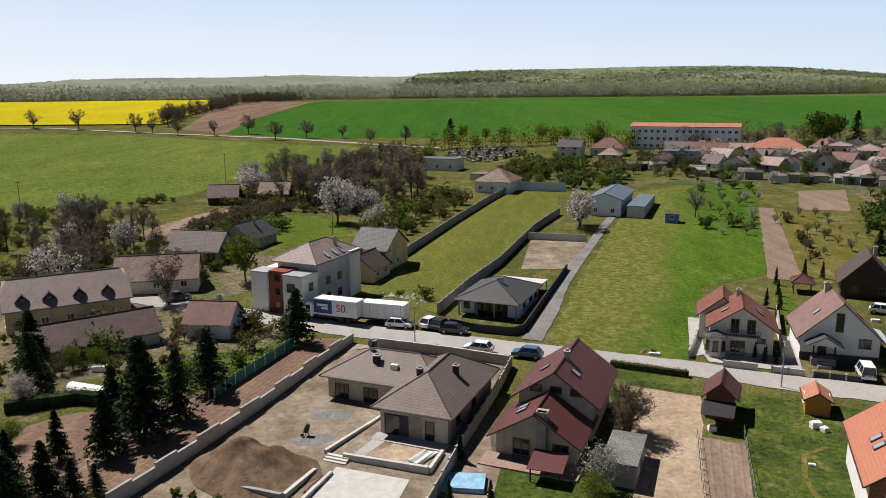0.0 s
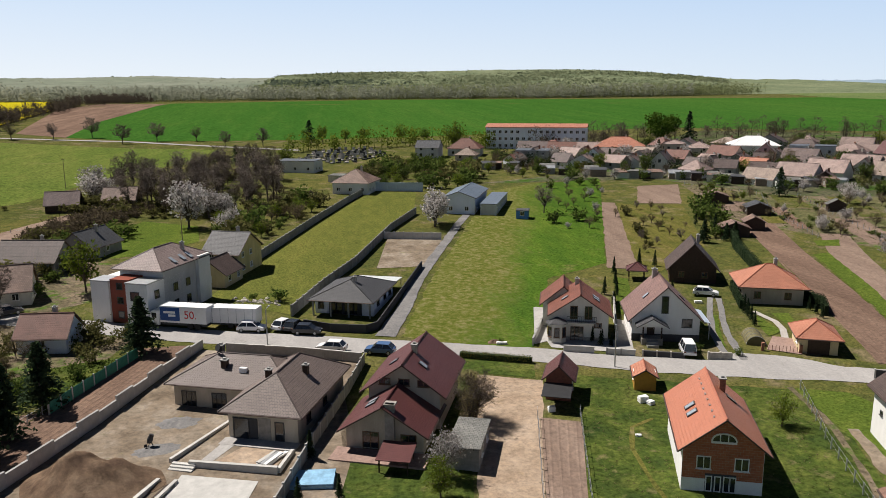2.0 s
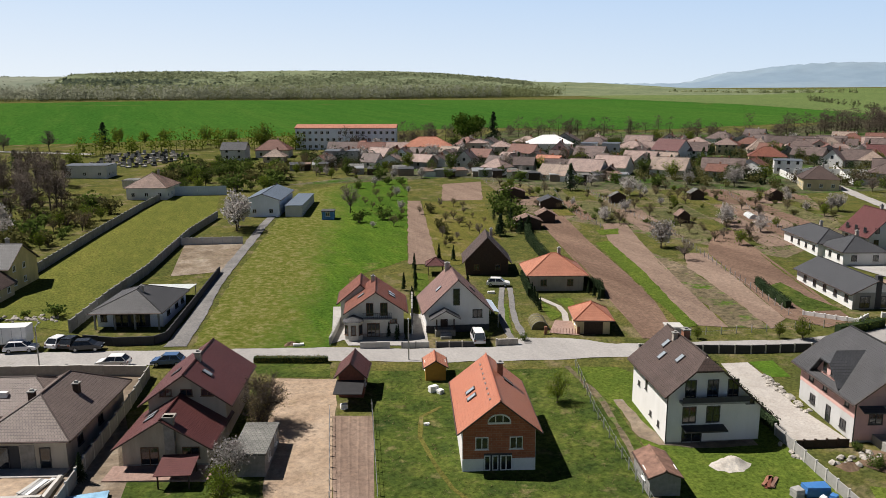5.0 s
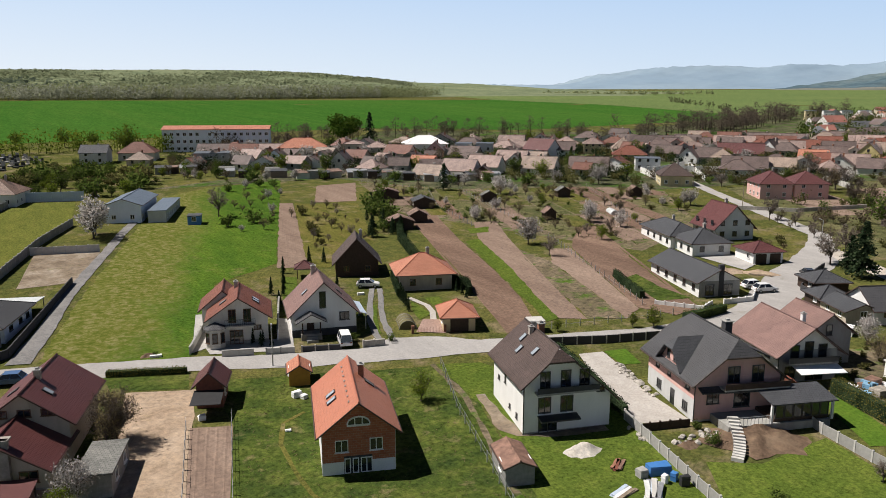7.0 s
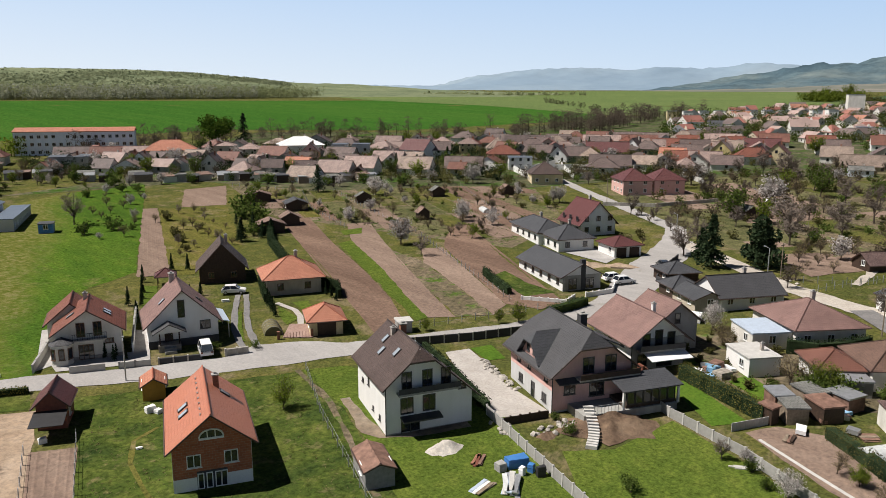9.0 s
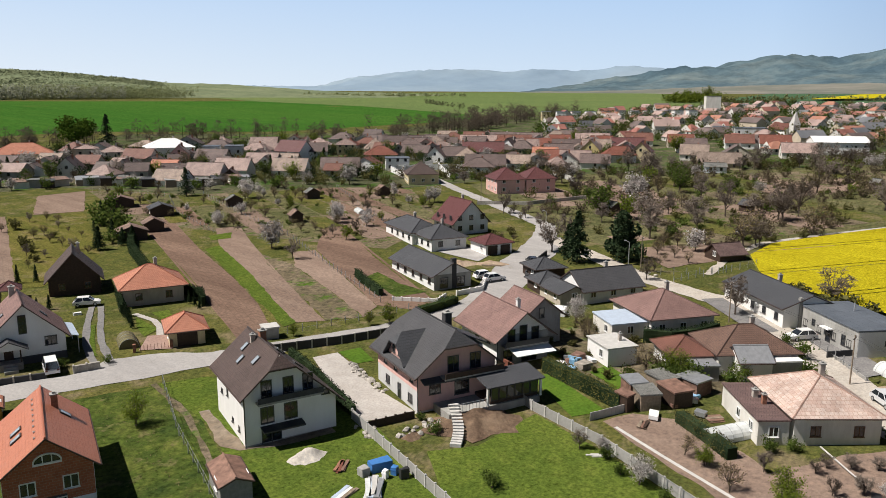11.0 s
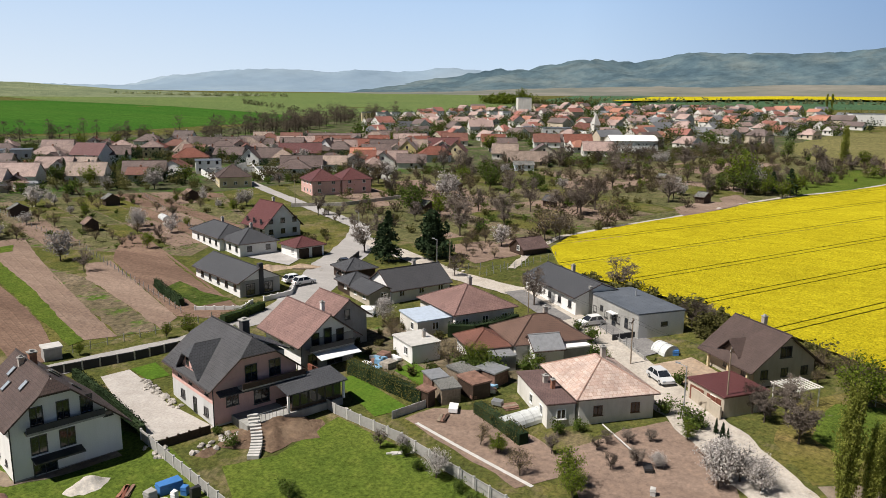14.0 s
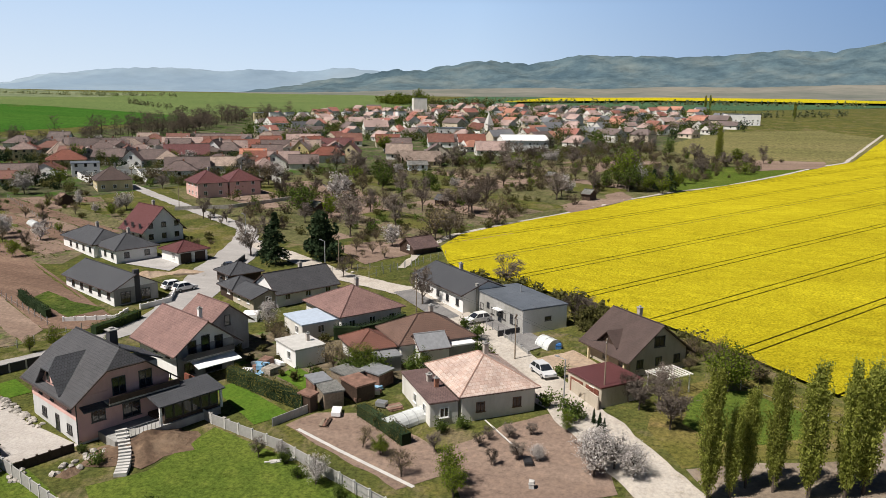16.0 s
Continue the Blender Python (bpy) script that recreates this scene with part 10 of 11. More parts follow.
for _i, (_x, _y, _w, _d, _h) in enumerate(((94.0, 26.2, 2.4, 3.0, 1.9), (95.8, 28.6, 2.2, 2.6, 2.1), (97.2, 23.6, 2.6, 3.4, 1.9), (99.8, 26.2, 2.6, 3.2, 1.9), (102.0, 23.0, 2.8, 3.0, 1.8), (92.4, 28.0, 1.4, 1.6, 1.9))):
    plain_house("shack", _x, _y, -44 + _i * 7, _w, _d, _h, _h + 0.35, (WOOD, RUST, WOOD_DARK)[_i % 3], (R_GREYOLD, METAL, RUST)[_i % 3], "patched timber shack with rusty sheet roof", "flat", "shed", 0, chim=False)
sp = thing("pergola", 112.4, -10.6, -43, "white slatted garden pergola beside the brown house", "pergola")
for _x in (-2.1, 2.1):
    for _y in (-1.4, 1.4):
        part("post", Shape().box(_x - 0.06, _x + 0.06, _y - 0.06, _y + 0.06, 0, 2.3), OFFWHITE, sp)
for _y in (-1.4, 1.4):
    part("beam", Shape().box(-2.4, 2.4, _y - 0.05, _y + 0.05, 2.3, 2.46), OFFWHITE, sp)
for _k in range(9):
    part("slat", Shape().box(-2.3 + _k * 0.56, -2.18 + _k * 0.56, -1.8, 1.8, 2.46, 2.58), OFFWHITE, sp)
gr = plain_house("garage", 106.9, -5.6, -43, 6.4, 6.4, 2.4, 2.7, BEIGE, R_MAROON, "low beige garage with brown doors", "flat", "garage", 0, chim=False)
for _y in (1.7, 4.7):
    part("garage_door", Shape().box(-3.27, -3.19, _y - 1.2, _y + 1.2, 0, 2.0), WOOD_RED, gr)
plain_house("shed", 80.6, 79.6, -25, 2.2, 2.2, 1.7, 1.9, CONC, CONC_LIGHT, "small concrete pump house", "flat", "shed", 0, chim=False)
for _x, _y, _w, _d, _m in ((109.0, 162.0, 4.5, 4.5, R_OLD), (119.6, 198.6, 7, 6, R_OLD), (121.0, 179.0, 6, 6, R_SLATE), (100.6, 156.8, 6.5, 5, R_OLD), (143.5, 178.0, 4.5, 2.4, R_GREYOLD), (140.2, 146.0, 3, 3, R_OLD), (168.0, 172.0, 4, 3, R_GREYOLD), (187, 160, 4, 3, R_OLD), (232, 60, 3, 3, R_SLATE), (260, 20, 4, 3, R_GREYOLD), (206, 88, 4, 4, R_GREYOLD), (300, 40, 4, 3, R_GREYOLD), (248, 100, 5, 4, R_OLD)):
    plain_house("shed", _x, _y, -22, _w, _d, 2.2, 3.4, WOOD_DARK, _m, "garden shed on an allotment plot", "gable", "shed", 0, chim=False, over=0.35)
rn = plain_house("barn", 172.0, 44.0, -32, 6.5, 5.0, 1.6, 3.4, WOOD_DARK, R_DUSKY, "half-ruined dark timber shed with sagging roof", "side", "barn", 0, chim=False)


OLIVE_SHEET = simple("olive_painted_sheet", (0.13, 0.115, 0.055), 0.7, 0, 0.25, 1.5)


def tunnel(x, y, rot, l, r, m, label, name="poly_tunnel"):
    root = thing(name, x, y, rot, label, "greenhouse")
    s, n = Shape(), 10
    ring = [(r * math.cos(math.pi * k / n), r * math.sin(math.pi * k / n)) for k in range(n + 1)]
    for (a, b), (c, d) in zip(ring, ring[1:]):
        s.face([(a, 0, b), (c, 0, d), (c, l, d), (a, l, b)])
    s.face([(a, 0, b) for a, b in ring]).face([(a, l, b) for a, b in ring[::-1]])
    part("film", s, m, root)
    for j in range(int(l / 1.3) + 1):
        h = Shape()
        for (a, b), (c, d) in zip(ring, ring[1:]):
            h.tube((a * 1.01, j * 1.3, b * 1.01), (c * 1.01, j * 1.3, d * 1.01), 0.03, n=4, cap=False)
        part("hoop", h, METAL, root)


tunnel(96.2, 15.2, 62, 6.5, 1.3, POLY, "polythene garden tunnel on steel hoops")
tunnel(-46.5, 88.6, -110, 5.5, 1.0, SHEET_WHITE, "white covered garden tunnel")
tunnel(64.9, 91.6, -22, 4.6, 1.35, OLIVE_SHEET, "rounded olive sheet barrel store", "barrel_store")
tunnel(160, 142, -30, 6, 1.2, POLY, "polythene tunnel among the garden plots")
tunnel(122.5, 5.5, -40, 3.0, 1.4, POLY, "small clear polycarbonate greenhouse in a garden")
tunnel(232, 92, -30, 6, 1.6, SHEET_WHITE, "white garden tunnel on allotment")

# ---- building site by the bungalow ----


heap("earth_mound", -19.6, 69.8, 7.0, 5.4, 2.9, MOUND, "large heap of brown excavated earth", -22, 1.0)
heap("gravel_mound", -13.0, 82.0, 2.6, 1.8, 0.35, GRAVEL, "flattened heap of grey gravel", 0, 2.0)
heap("gravel_mound", -14.4, 75.8, 2.8, 1.6, 0.25, GRAVEL, "spread of grey gravel beside a cement mixer", 10, 5.0)
heap("sand_mound", 61.2, 48.6, 2.2, 1.5, 0.8, SAND, "pale heap of sand on the lawn", -20, 3.0)
heap("earth_bank", 78.6, 40.2, 5.6, 4.4, 1.15, MOUND, "bare earth bank below the terrace", -30, 4.0)
heap("rubble_mound", 71.6, 43.4, 1.5, 1.0, 0.35, MOUND, "heap of stones and rubble", 0, 6.0)
heap("earth_mound", 134.0, 86.5, 4.0, 2.4, 0.9, SOIL_LIGHT, "heap of sandy earth on a building plot", -20, 7.0)
heap("earth_mound", 138.5, 81.5, 4.2, 1.6, 0.7, SOIL_LIGHT, "low heap of sandy earth and boards", -60, 8.0)


def low_wall(x0, y0, x1, y1, h, th, m, label, name="low_wall"):
    d, a = math.hypot(x1 - x0, y1 - y0), math.degrees(math.atan2(y1 - y0, x1 - x0))
    ob = new(name, Shape().box(0, d, -th / 2, th / 2, -0.4, h).mesh(name, m))
    ob.matrix_basis = pose(x0, y0, zg(x0, y0), 0, 0, a)
    return tagged(ob, label, "wall")


low_wall(-12.4, 72.6, -7.2, 81.2, 0.5, 0.35, CONC_LIGHT, "low pale concrete retaining wall")
low_wall(-10.4, 71.6, -1.6, 68.6, 0.65, 0.4, CONC_LIGHT, "low pale retaining wall before the bungalow")
low_wall(-1.5, 68.7, -0.2, 72.6, 0.6, 0.35, CONC_LIGHT, "short pale retaining wall end")
low_wall(-22.3, 66.6, -15.2, 64.0, 0.5, 0.4, CONC, "foundation wall in bare earth")
low_wall(-15.0, 64.2, -12.9, 69.0, 0.55, 0.4, CONC_LIGHT, "foundation wall in bare earth")
low_wall(-13.2, 63.4, -11.2, 68.6, 0.5, 0.35, CONC_LIGHT, "foundation wall of the terrace")
patch("concrete_terrace", [(-10.9, 69.9), (-3.4, 67.4), (-4.9, 61.5), (-13.2, 61.5)], CONC_LIGHT, "bright new concrete terrace slab", "paving", 0.14, 4)
patch("site_path", [(-9.4, 72.6), (-8.2, 72.2), (-3.6, 79.6), (-5.4, 80.4)], CONCRETE, "fresh concrete path on the site", "paving", 0.12, 4)
patch("site_bed", [(-7.9, 72.2), (-1.8, 70.0), (-0.6, 73.2), (-4.6, 75.6)], SOIL_LIGHT, "bare bed before the bungalow", "ground", 0.1, 4)
low_wall(-5.6, 62.0, -1.9, 61.2, 0.5, 0.3, CONC_LIGHT, "pool wall of pale concrete")
for _k in range(3):
    ob = new("step", Shape().box(-1.3, 1.3, -0.2 + _k * 0.4, 0.2 + _k * 0.4, -0.3, 0.12 + _k * 0.13).mesh("step", CONC_LIGHT))
    ob.matrix_basis = pose(-11.2, 70.9, zg(-11.2, 70.9), 0, 0, -22)
    tagged(ob, "broad pale concrete garden step", "step", "terrace steps")
mx = thing("cement_mixer", -15.0, 76.2, 20, "dark cement mixer on a tubular stand", "cement mixer")
part("drum", Shape().tube((0, 0, 0.9), (0.25, 0, 1.5), 0.32, 0.24, 10).tube((0, 0, 0.9), (-0.12, 0, 0.62), 0.32, 0.2, 10), METAL_DARK, mx)
for _a in (-0.4, 0.4):
    part("leg", Shape().tube((0, _a, 0.95), (-0.4, _a, 0.0), 0.035).tube((0, _a, 0.95), (0.4, _a, 0.0), 0.035), METAL_DARK, mx)
    part("wheel", Shape().tube((-0.4, _a - 0.05, 0.16), (-0.4, _a + 0.05, 0.16), 0.18, n=12), RUBBER, mx)


def pile(name, x, y, rot, n, l, w, m, label, seed, th=0.08):
    """Loose boards, pipes or slabs stacked unevenly, each one a part."""
    rng, root = random.Random(seed), thing(name, x, y, rot, label, "building material")
    for k in range(n):
        z = (k // 3) * th
        q = Shape().box(-l / 2 * rng.uniform(0.7, 1), l / 2 * rng.uniform(0.7, 1), -w / 2, w / 2, 0, th * 0.95)
        part("board", q, m[k % len(m)], root, at=pose(rng.gauss(0, l * 0.05), (k % 3 - 1) * w * 1.05 + rng.gauss(0, 0.05), z, 0, 0, rng.gauss(0, 4)))


pile("board_stack", -2.4, 71.4, 55, 12, 3.6, 0.42, (SHEET_WHITE, METAL, CONC_LIGHT), "stack of pale boards and foil by the terrace", 4, 0.11)
pile("board_stack", -12.2, 66.6, 66, 9, 3.6, 0.25, (WOOD, CONC, WOOD_DARK), "heap of shuttering boards on the foundation", 5)
pile("board_stack", 61.0, 38.8, 40, 14, 4.4, 0.5, (METAL, CONC_LIGHT, PALE_BLUE, POLY), "pile of metal sheets and foil by the fence", 6, 0.1)
pile("board_stack", 58.6, 40.4, 10, 9, 3.0, 0.4, (WOOD, SHEET_WHITE, PALE_BLUE), "scattered boards on trampled grass", 7)
pile("board_stack", 62.0, 44.4, 30, 9, 2.6, 0.3, (RUST, WOOD_RED, BRICK_OLD), "stack of red-brown timber", 8)
pile("board_stack", 81.2, 25.0, -54, 3, 4.6, 0.22, (CONC_LIGHT,), "pale concrete beams lying on the grass", 9, 0.12)
pile("board_stack", 137.5, 80.5, -62, 9, 4.5, 0.3, (WOOD, SOIL_LIGHT, WOOD), "stack of boards on the building plot", 10)
pile("board_stack", 90.0, 25.2, 12, 9, 2.4, 0.3, (WOOD_DARK, RUST, WOOD), "heap of old timber", 12)
pile("board_stack", 96.4, 19.6, -40, 9, 2.2, 0.5, (RUST, WOOD), "rusty sheets leaning in a yard", 13)
patch("plank_path", strip([(87.6, 27.4), (84.6, 20.4), (80.8, 11.0)], 0.45), CONC_LIGHT, "narrow plank path through bare garden", "path", 0.13, 4)
for _k, (_x, _y, _w, _d, _h, _m) in enumerate(((64.3, 41.2, 2.2, 1.2, 1.0, SHEET_BLUE), (62.4, 41.6, 0.9, 0.9, 0.9, CONC), (63.4, 39.6, 0.5, 0.5, 0.9, SHEET_WHITE), (64.5, 39.4, 0.6, 0.6, 0.9, SHEET_BLUE), (64.6, 38.2, 0.9, 0.5, 1.1, METAL_DARK), (1.8, 66.6, 4.2, 3.0, 0.5, TARP), (41.0, 77.4, 1.1, 0.7, 0.8, SHEET_WHITE), (41.6, 76.6, 0.7, 0.7, 0.5, SHEET_WHITE), (36.8, 69.4, 0.6, 0.3, 0.25, SHEET_WHITE), (10.9, 70.2, 1.0, 0.6, 0.6, SHEET_WHITE), (84.5, 0.4, 0.5, 0.5, 0.8, CONC_LIGHT), (89.0, 1.8, 1.4, 0.8, 0.5, METAL_DARK), (67.0, 112.0, 1.2, 0.6, 0.4, SHEET_WHITE), (29.5, 77.2, 0.8, 0.6, 0.6, SHEET_WHITE), (-45.6, 94.6, 1.8, 0.9, 0.7, SHEET_WHITE), (118.5, 53.6, 2.8, 2.4, 1.2, SHEET_WHITE), (100.6, 38.8, 2.0, 1.6, 0.9, CLUTTER), (102.6, 40.8, 1.6, 1.4, 1.1, RUST), (98.8, 41.4, 1.6, 1.2, 0.8, SHEET_WHITE), (123.0, 5.2, 0.8, 0.8, 0.8, SHEET_BLUE), (29.4, 99.8, 1.5, 0.6, 0.35, SHEET_WHITE))):
    s = Shape()
    s.slab([(-_w / 2, -_d / 2, _h), (_w / 2, -_d / 2, _h * 0.95), (_w / 2, _d / 2, _h), (-_w / 2, _d / 2, _h * 0.9)], _h * 0.9 + 0.1, False)
    s.box(-_w / 2 - 0.04, _w / 2 + 0.04, -_d / 2 - 0.04, _d / 2 + 0.04, _h * 0.6, _h * 0.68)
    nm = {SHEET_BLUE.name: "blue_bin", SHEET_WHITE.name: "white_crate", TARP.name: "covered_pool"}.get(_m.name, "storage_box")
    ob = new(nm, s.mesh(nm, _m))
    ob.matrix_basis = pose(_x, _y, zg(_x, _y), 0, 0, -22 + _k * 13 % 50)
    tagged(ob, {"blue_bin": "blue plastic storage bin in a garden", "white_crate": "white plastic crate on the ground", "covered_pool": "garden pool under a blue tarpaulin"}.get(nm, "weathered storage box in a yard"), "container")
stone_kinds = []
for _k in range(4):
    s, _r = Shape(), random.Random(40 + _k)
    bm = bmesh.new()
    bmesh.ops.create_icosphere(bm, subdivisions=1, radius=0.4)
    for v in bm.verts:
        v.co *= _r.uniform(0.7, 1.15)
        v.co.z *= 0.65
    me = bpy.data.meshes.new("stone")
    bm.to_mesh(me)
    bm.free()
    me.materials.append(STONE)
    stone_kinds.append(me)


def stones(line, n, spread, size, label):
    root = thing("rock_edging", *line[0], 0, label, "stones")
    base, rng = zg(*line[0]), random.Random(n)
    for _ in range(n):
        f = rng.random() * (len(line) - 1)
        k = int(f)
        x = line[k][0] + (line[k + 1][0] - line[k][0]) * (f - k) + rng.gauss(0, spread)
        y = line[k][1] + (line[k + 1][1] - line[k][1]) * (f - k) + rng.gauss(0, spread)
        part("stone", rng.choice(stone_kinds), None, root, at=pose(x - line[0][0], y - line[0][1], zg(x, y) - base + 0.1, rng.uniform(0, 30), 0, rng.uniform(0, 360)) @ Matrix.Scale(size * rng.uniform(0.5, 1.3), 4))


stones([(82.0, 64.5), (80.0, 60.0), (77.9, 54)], 60, 0.3, 0.9, "pale rocks edging a paved yard")
stones([(89.0, 43.5), (86.0, 35.5)], 26, 0.4, 0.9, "pale rocks along the concrete fence")
stones([(-10, 129), (-4, 125.6)], 40, 0.9, 1.1, "pale rock garden on the lawn")
stones([(71.5, 44.8), (74.0, 44.0), (76, 43)], 24, 0.6, 1.0, "loose rocks beside the terrace")
stones([(70.6, 50.8), (68.4, 46)], 22, 0.5, 0.9, "rubble and foil along the fence")
stones([(145, 64), (150, 58), (152, 52)], 20, 1.0, 1.0, "rocks beside the lane")
st = thing("garden_stair", 78.6, 43.4, 0, "curved garden stair of pale concrete slabs", "stair")
for _k in range(14):
    _f = _k / 13
    _x, _y = -5.8 * _f - 0.3 * math.sin(_f * 3.1), -5.0 * _f - 0.8 * math.sin(_f * 3.1)
    part("step", Shape().box(-0.2, 0.2, -0.6, 0.6, -0.7, 0.06), CONC_LIGHT, st, at=pose(_x, _y, 1.22 - _f * 1.15, 0, 0, 38 + 8 * math.cos(_f * 3.1)))

# ---- vehicles ----


def car_parts(color, van=False):
    """Body, cabin, glass, wheels and lamps of a parked car along local x."""
    L, W = (4.3, 1.78) if not van else (4.2, 1.75)
    body, cab, glass = Shape(), Shape(), Shape()
    low = [(-L / 2, 0.32), (-L / 2 + 0.05, 0.72), (-L / 2 + 0.2, 0.86), (-1.0 if not van else -1.5, 0.92), (1.0, 0.92), (L / 2 - 0.35, 0.80), (L / 2 - 0.04, 0.66), (L / 2, 0.34)]
    for y0, y1 in ((-W / 2, W / 2),):
        f = [(x, y0, z) for x, z in low]
        k = [(x, y1, z) for x, z in low]
        body.face(f).face(k[::-1])
        for i in range(len(f)):
            j = (i + 1) % len(f)
            body.face([f[j], f[i], k[i], k[j]])
    top, r = (1.48, 1.62) if not van else (1.85, 1.68)
    a, b, c, d = (-L / 2 + 0.25, -1.35, 0.35, 1.15) if not van else (-L / 2 + 0.08, -1.85, 0.75, 1.35)
    w0, w1 = W / 2 - 0.03, W / 2 - 0.22
    lo = [(a, -w0, 0.9), (d, -w0, 0.9), (d, w0, 0.9), (a, w0, 0.9)]
    hi = [(b, -w1, top), (c, -w1, top), (c, w1, top), (b, w1, top)]
    glass.face(lo[::-1])
    for i in range(4):
        j = (i + 1) % 4
        glass.face([lo[i], lo[j], hi[j], hi[i]])
    glass.face(hi)
    cab.slab([(b - 0.06, -w1 - 0.03, top + 0.05), (c + 0.08, -w1 - 0.03, top + 0.05), (c + 0.08, w1 + 0.03, top + 0.05), (b - 0.06, w1 + 0.03, top + 0.05)], 0.07, False)
    pillars = Shape()
    for (lx, hx) in ((a, b), (d, c), ((a + d) / 2 - 0.1, (b + c) / 2 - 0.05)):
        for sg in (-1, 1):
            pillars.tube((lx, sg * (w0 + 0.005), 0.9), (hx, sg * (w1 + 0.01), top), 0.05, n=4)
    return [("body", body, color), ("cabin_glass", glass, GLASS), ("cabin_roof", cab, color), ("pillar_frame", pillars, color)], L, W


PAINTS = {}


def car(x, y, rot, rgb, label, van=False):
    if rgb not in PAINTS:
        m, nt, b = mat("car_paint", rgb, 0.25, 0.0, 0.6)
        PAINTS[rgb] = m
    items, L, W = car_parts(PAINTS[rgb], van)
    c = thing("van" if van else "car", x, y, rot, label, "car", "parked cars", dz=0.14)
    for name, sh, m in items:
        part(name, sh, m, c)
    for wx in (-L / 2 + 0.8, L / 2 - 0.85):
        for sg in (-1, 1):
            w = part("wheel", Shape().tube((wx, sg * (W / 2 - 0.16), 0.31), (wx, sg * (W / 2 + 0.02), 0.31), 0.31, n=14), RUBBER, c)
            part("rim", Shape().tube((wx, sg * (W / 2 + 0.02), 0.31), (wx, sg * (W / 2 + 0.035), 0.31), 0.2, n=10), METAL, w)
    for sg in (-1, 1):
        part("headlight", Shape().box(L / 2 - 0.14, L / 2 - 0.01, sg * 0.62 - 0.18, sg * 0.62 + 0.18, 0.56, 0.70), GLASS_SKY, c)
        part("tail_light", Shape().box(-L / 2 - 0.01, -L / 2 + 0.06, sg * 0.68 - 0.14, sg * 0.68 + 0.14, 0.66, 0.84), WOOD_RED, c)


car(-6.8, 111.9, -14, (0.75, 0.75, 0.75), "white sport utility car parked on the street")
car(-2.0, 112.4, 55, (0.70, 0.70, 0.71), "white car parked nose to the street")
car(-0.4, 111.6, 62, (0.02, 0.022, 0.026), "black car parked beside a wall")
car(1.6, 109.2, -16, (0.022, 0.024, 0.03), "dark blue-black car on the street")
car(4.9, 101.4, 160, (0.75, 0.75, 0.74), "white estate car parked along a wall")
car(11.6, 99.2, 160, (0.07, 0.13, 0.26), "blue car parked along a wall")
car(17.6, 97.0, 160, (0.06, 0.06, 0.07), "dark car behind the maroon house")
car(53.8, 90.8, 72, (0.78, 0.78, 0.77), "small white van before the white house", True)
car(70.2, 115.4, -30, (0.75, 0.75, 0.74), "white hatchback on the grass")
car(112.4, 5.2, -140, (0.55, 0.56, 0.57), "silver saloon car on the lane")
car(130.2, 19.4, 140, (0.68, 0.68, 0.67), "white hatchback by the grey house")
car(128.4, 76.2, -22, (0.75, 0.75, 0.75), "white saloon before the bungalow")
car(128.0, 73.6, -22, (0.70, 0.70, 0.70), "white estate before the bungalow")
car(143.6, 75.2, 50, (0.02, 0.02, 0.022), "black car at the junction")
car(-33.5, 113.5, 20, (0.7, 0.7, 0.7), "white car behind the small house")
car(-46, 126, 30, (0.03, 0.03, 0.035), "dark car in a yard")
car(192, 66, 10, (0.02, 0.02, 0.025), "dark car among the gardens")
car(200, 52, 10, (0.3, 0.32, 0.34), "grey car among the gardens")


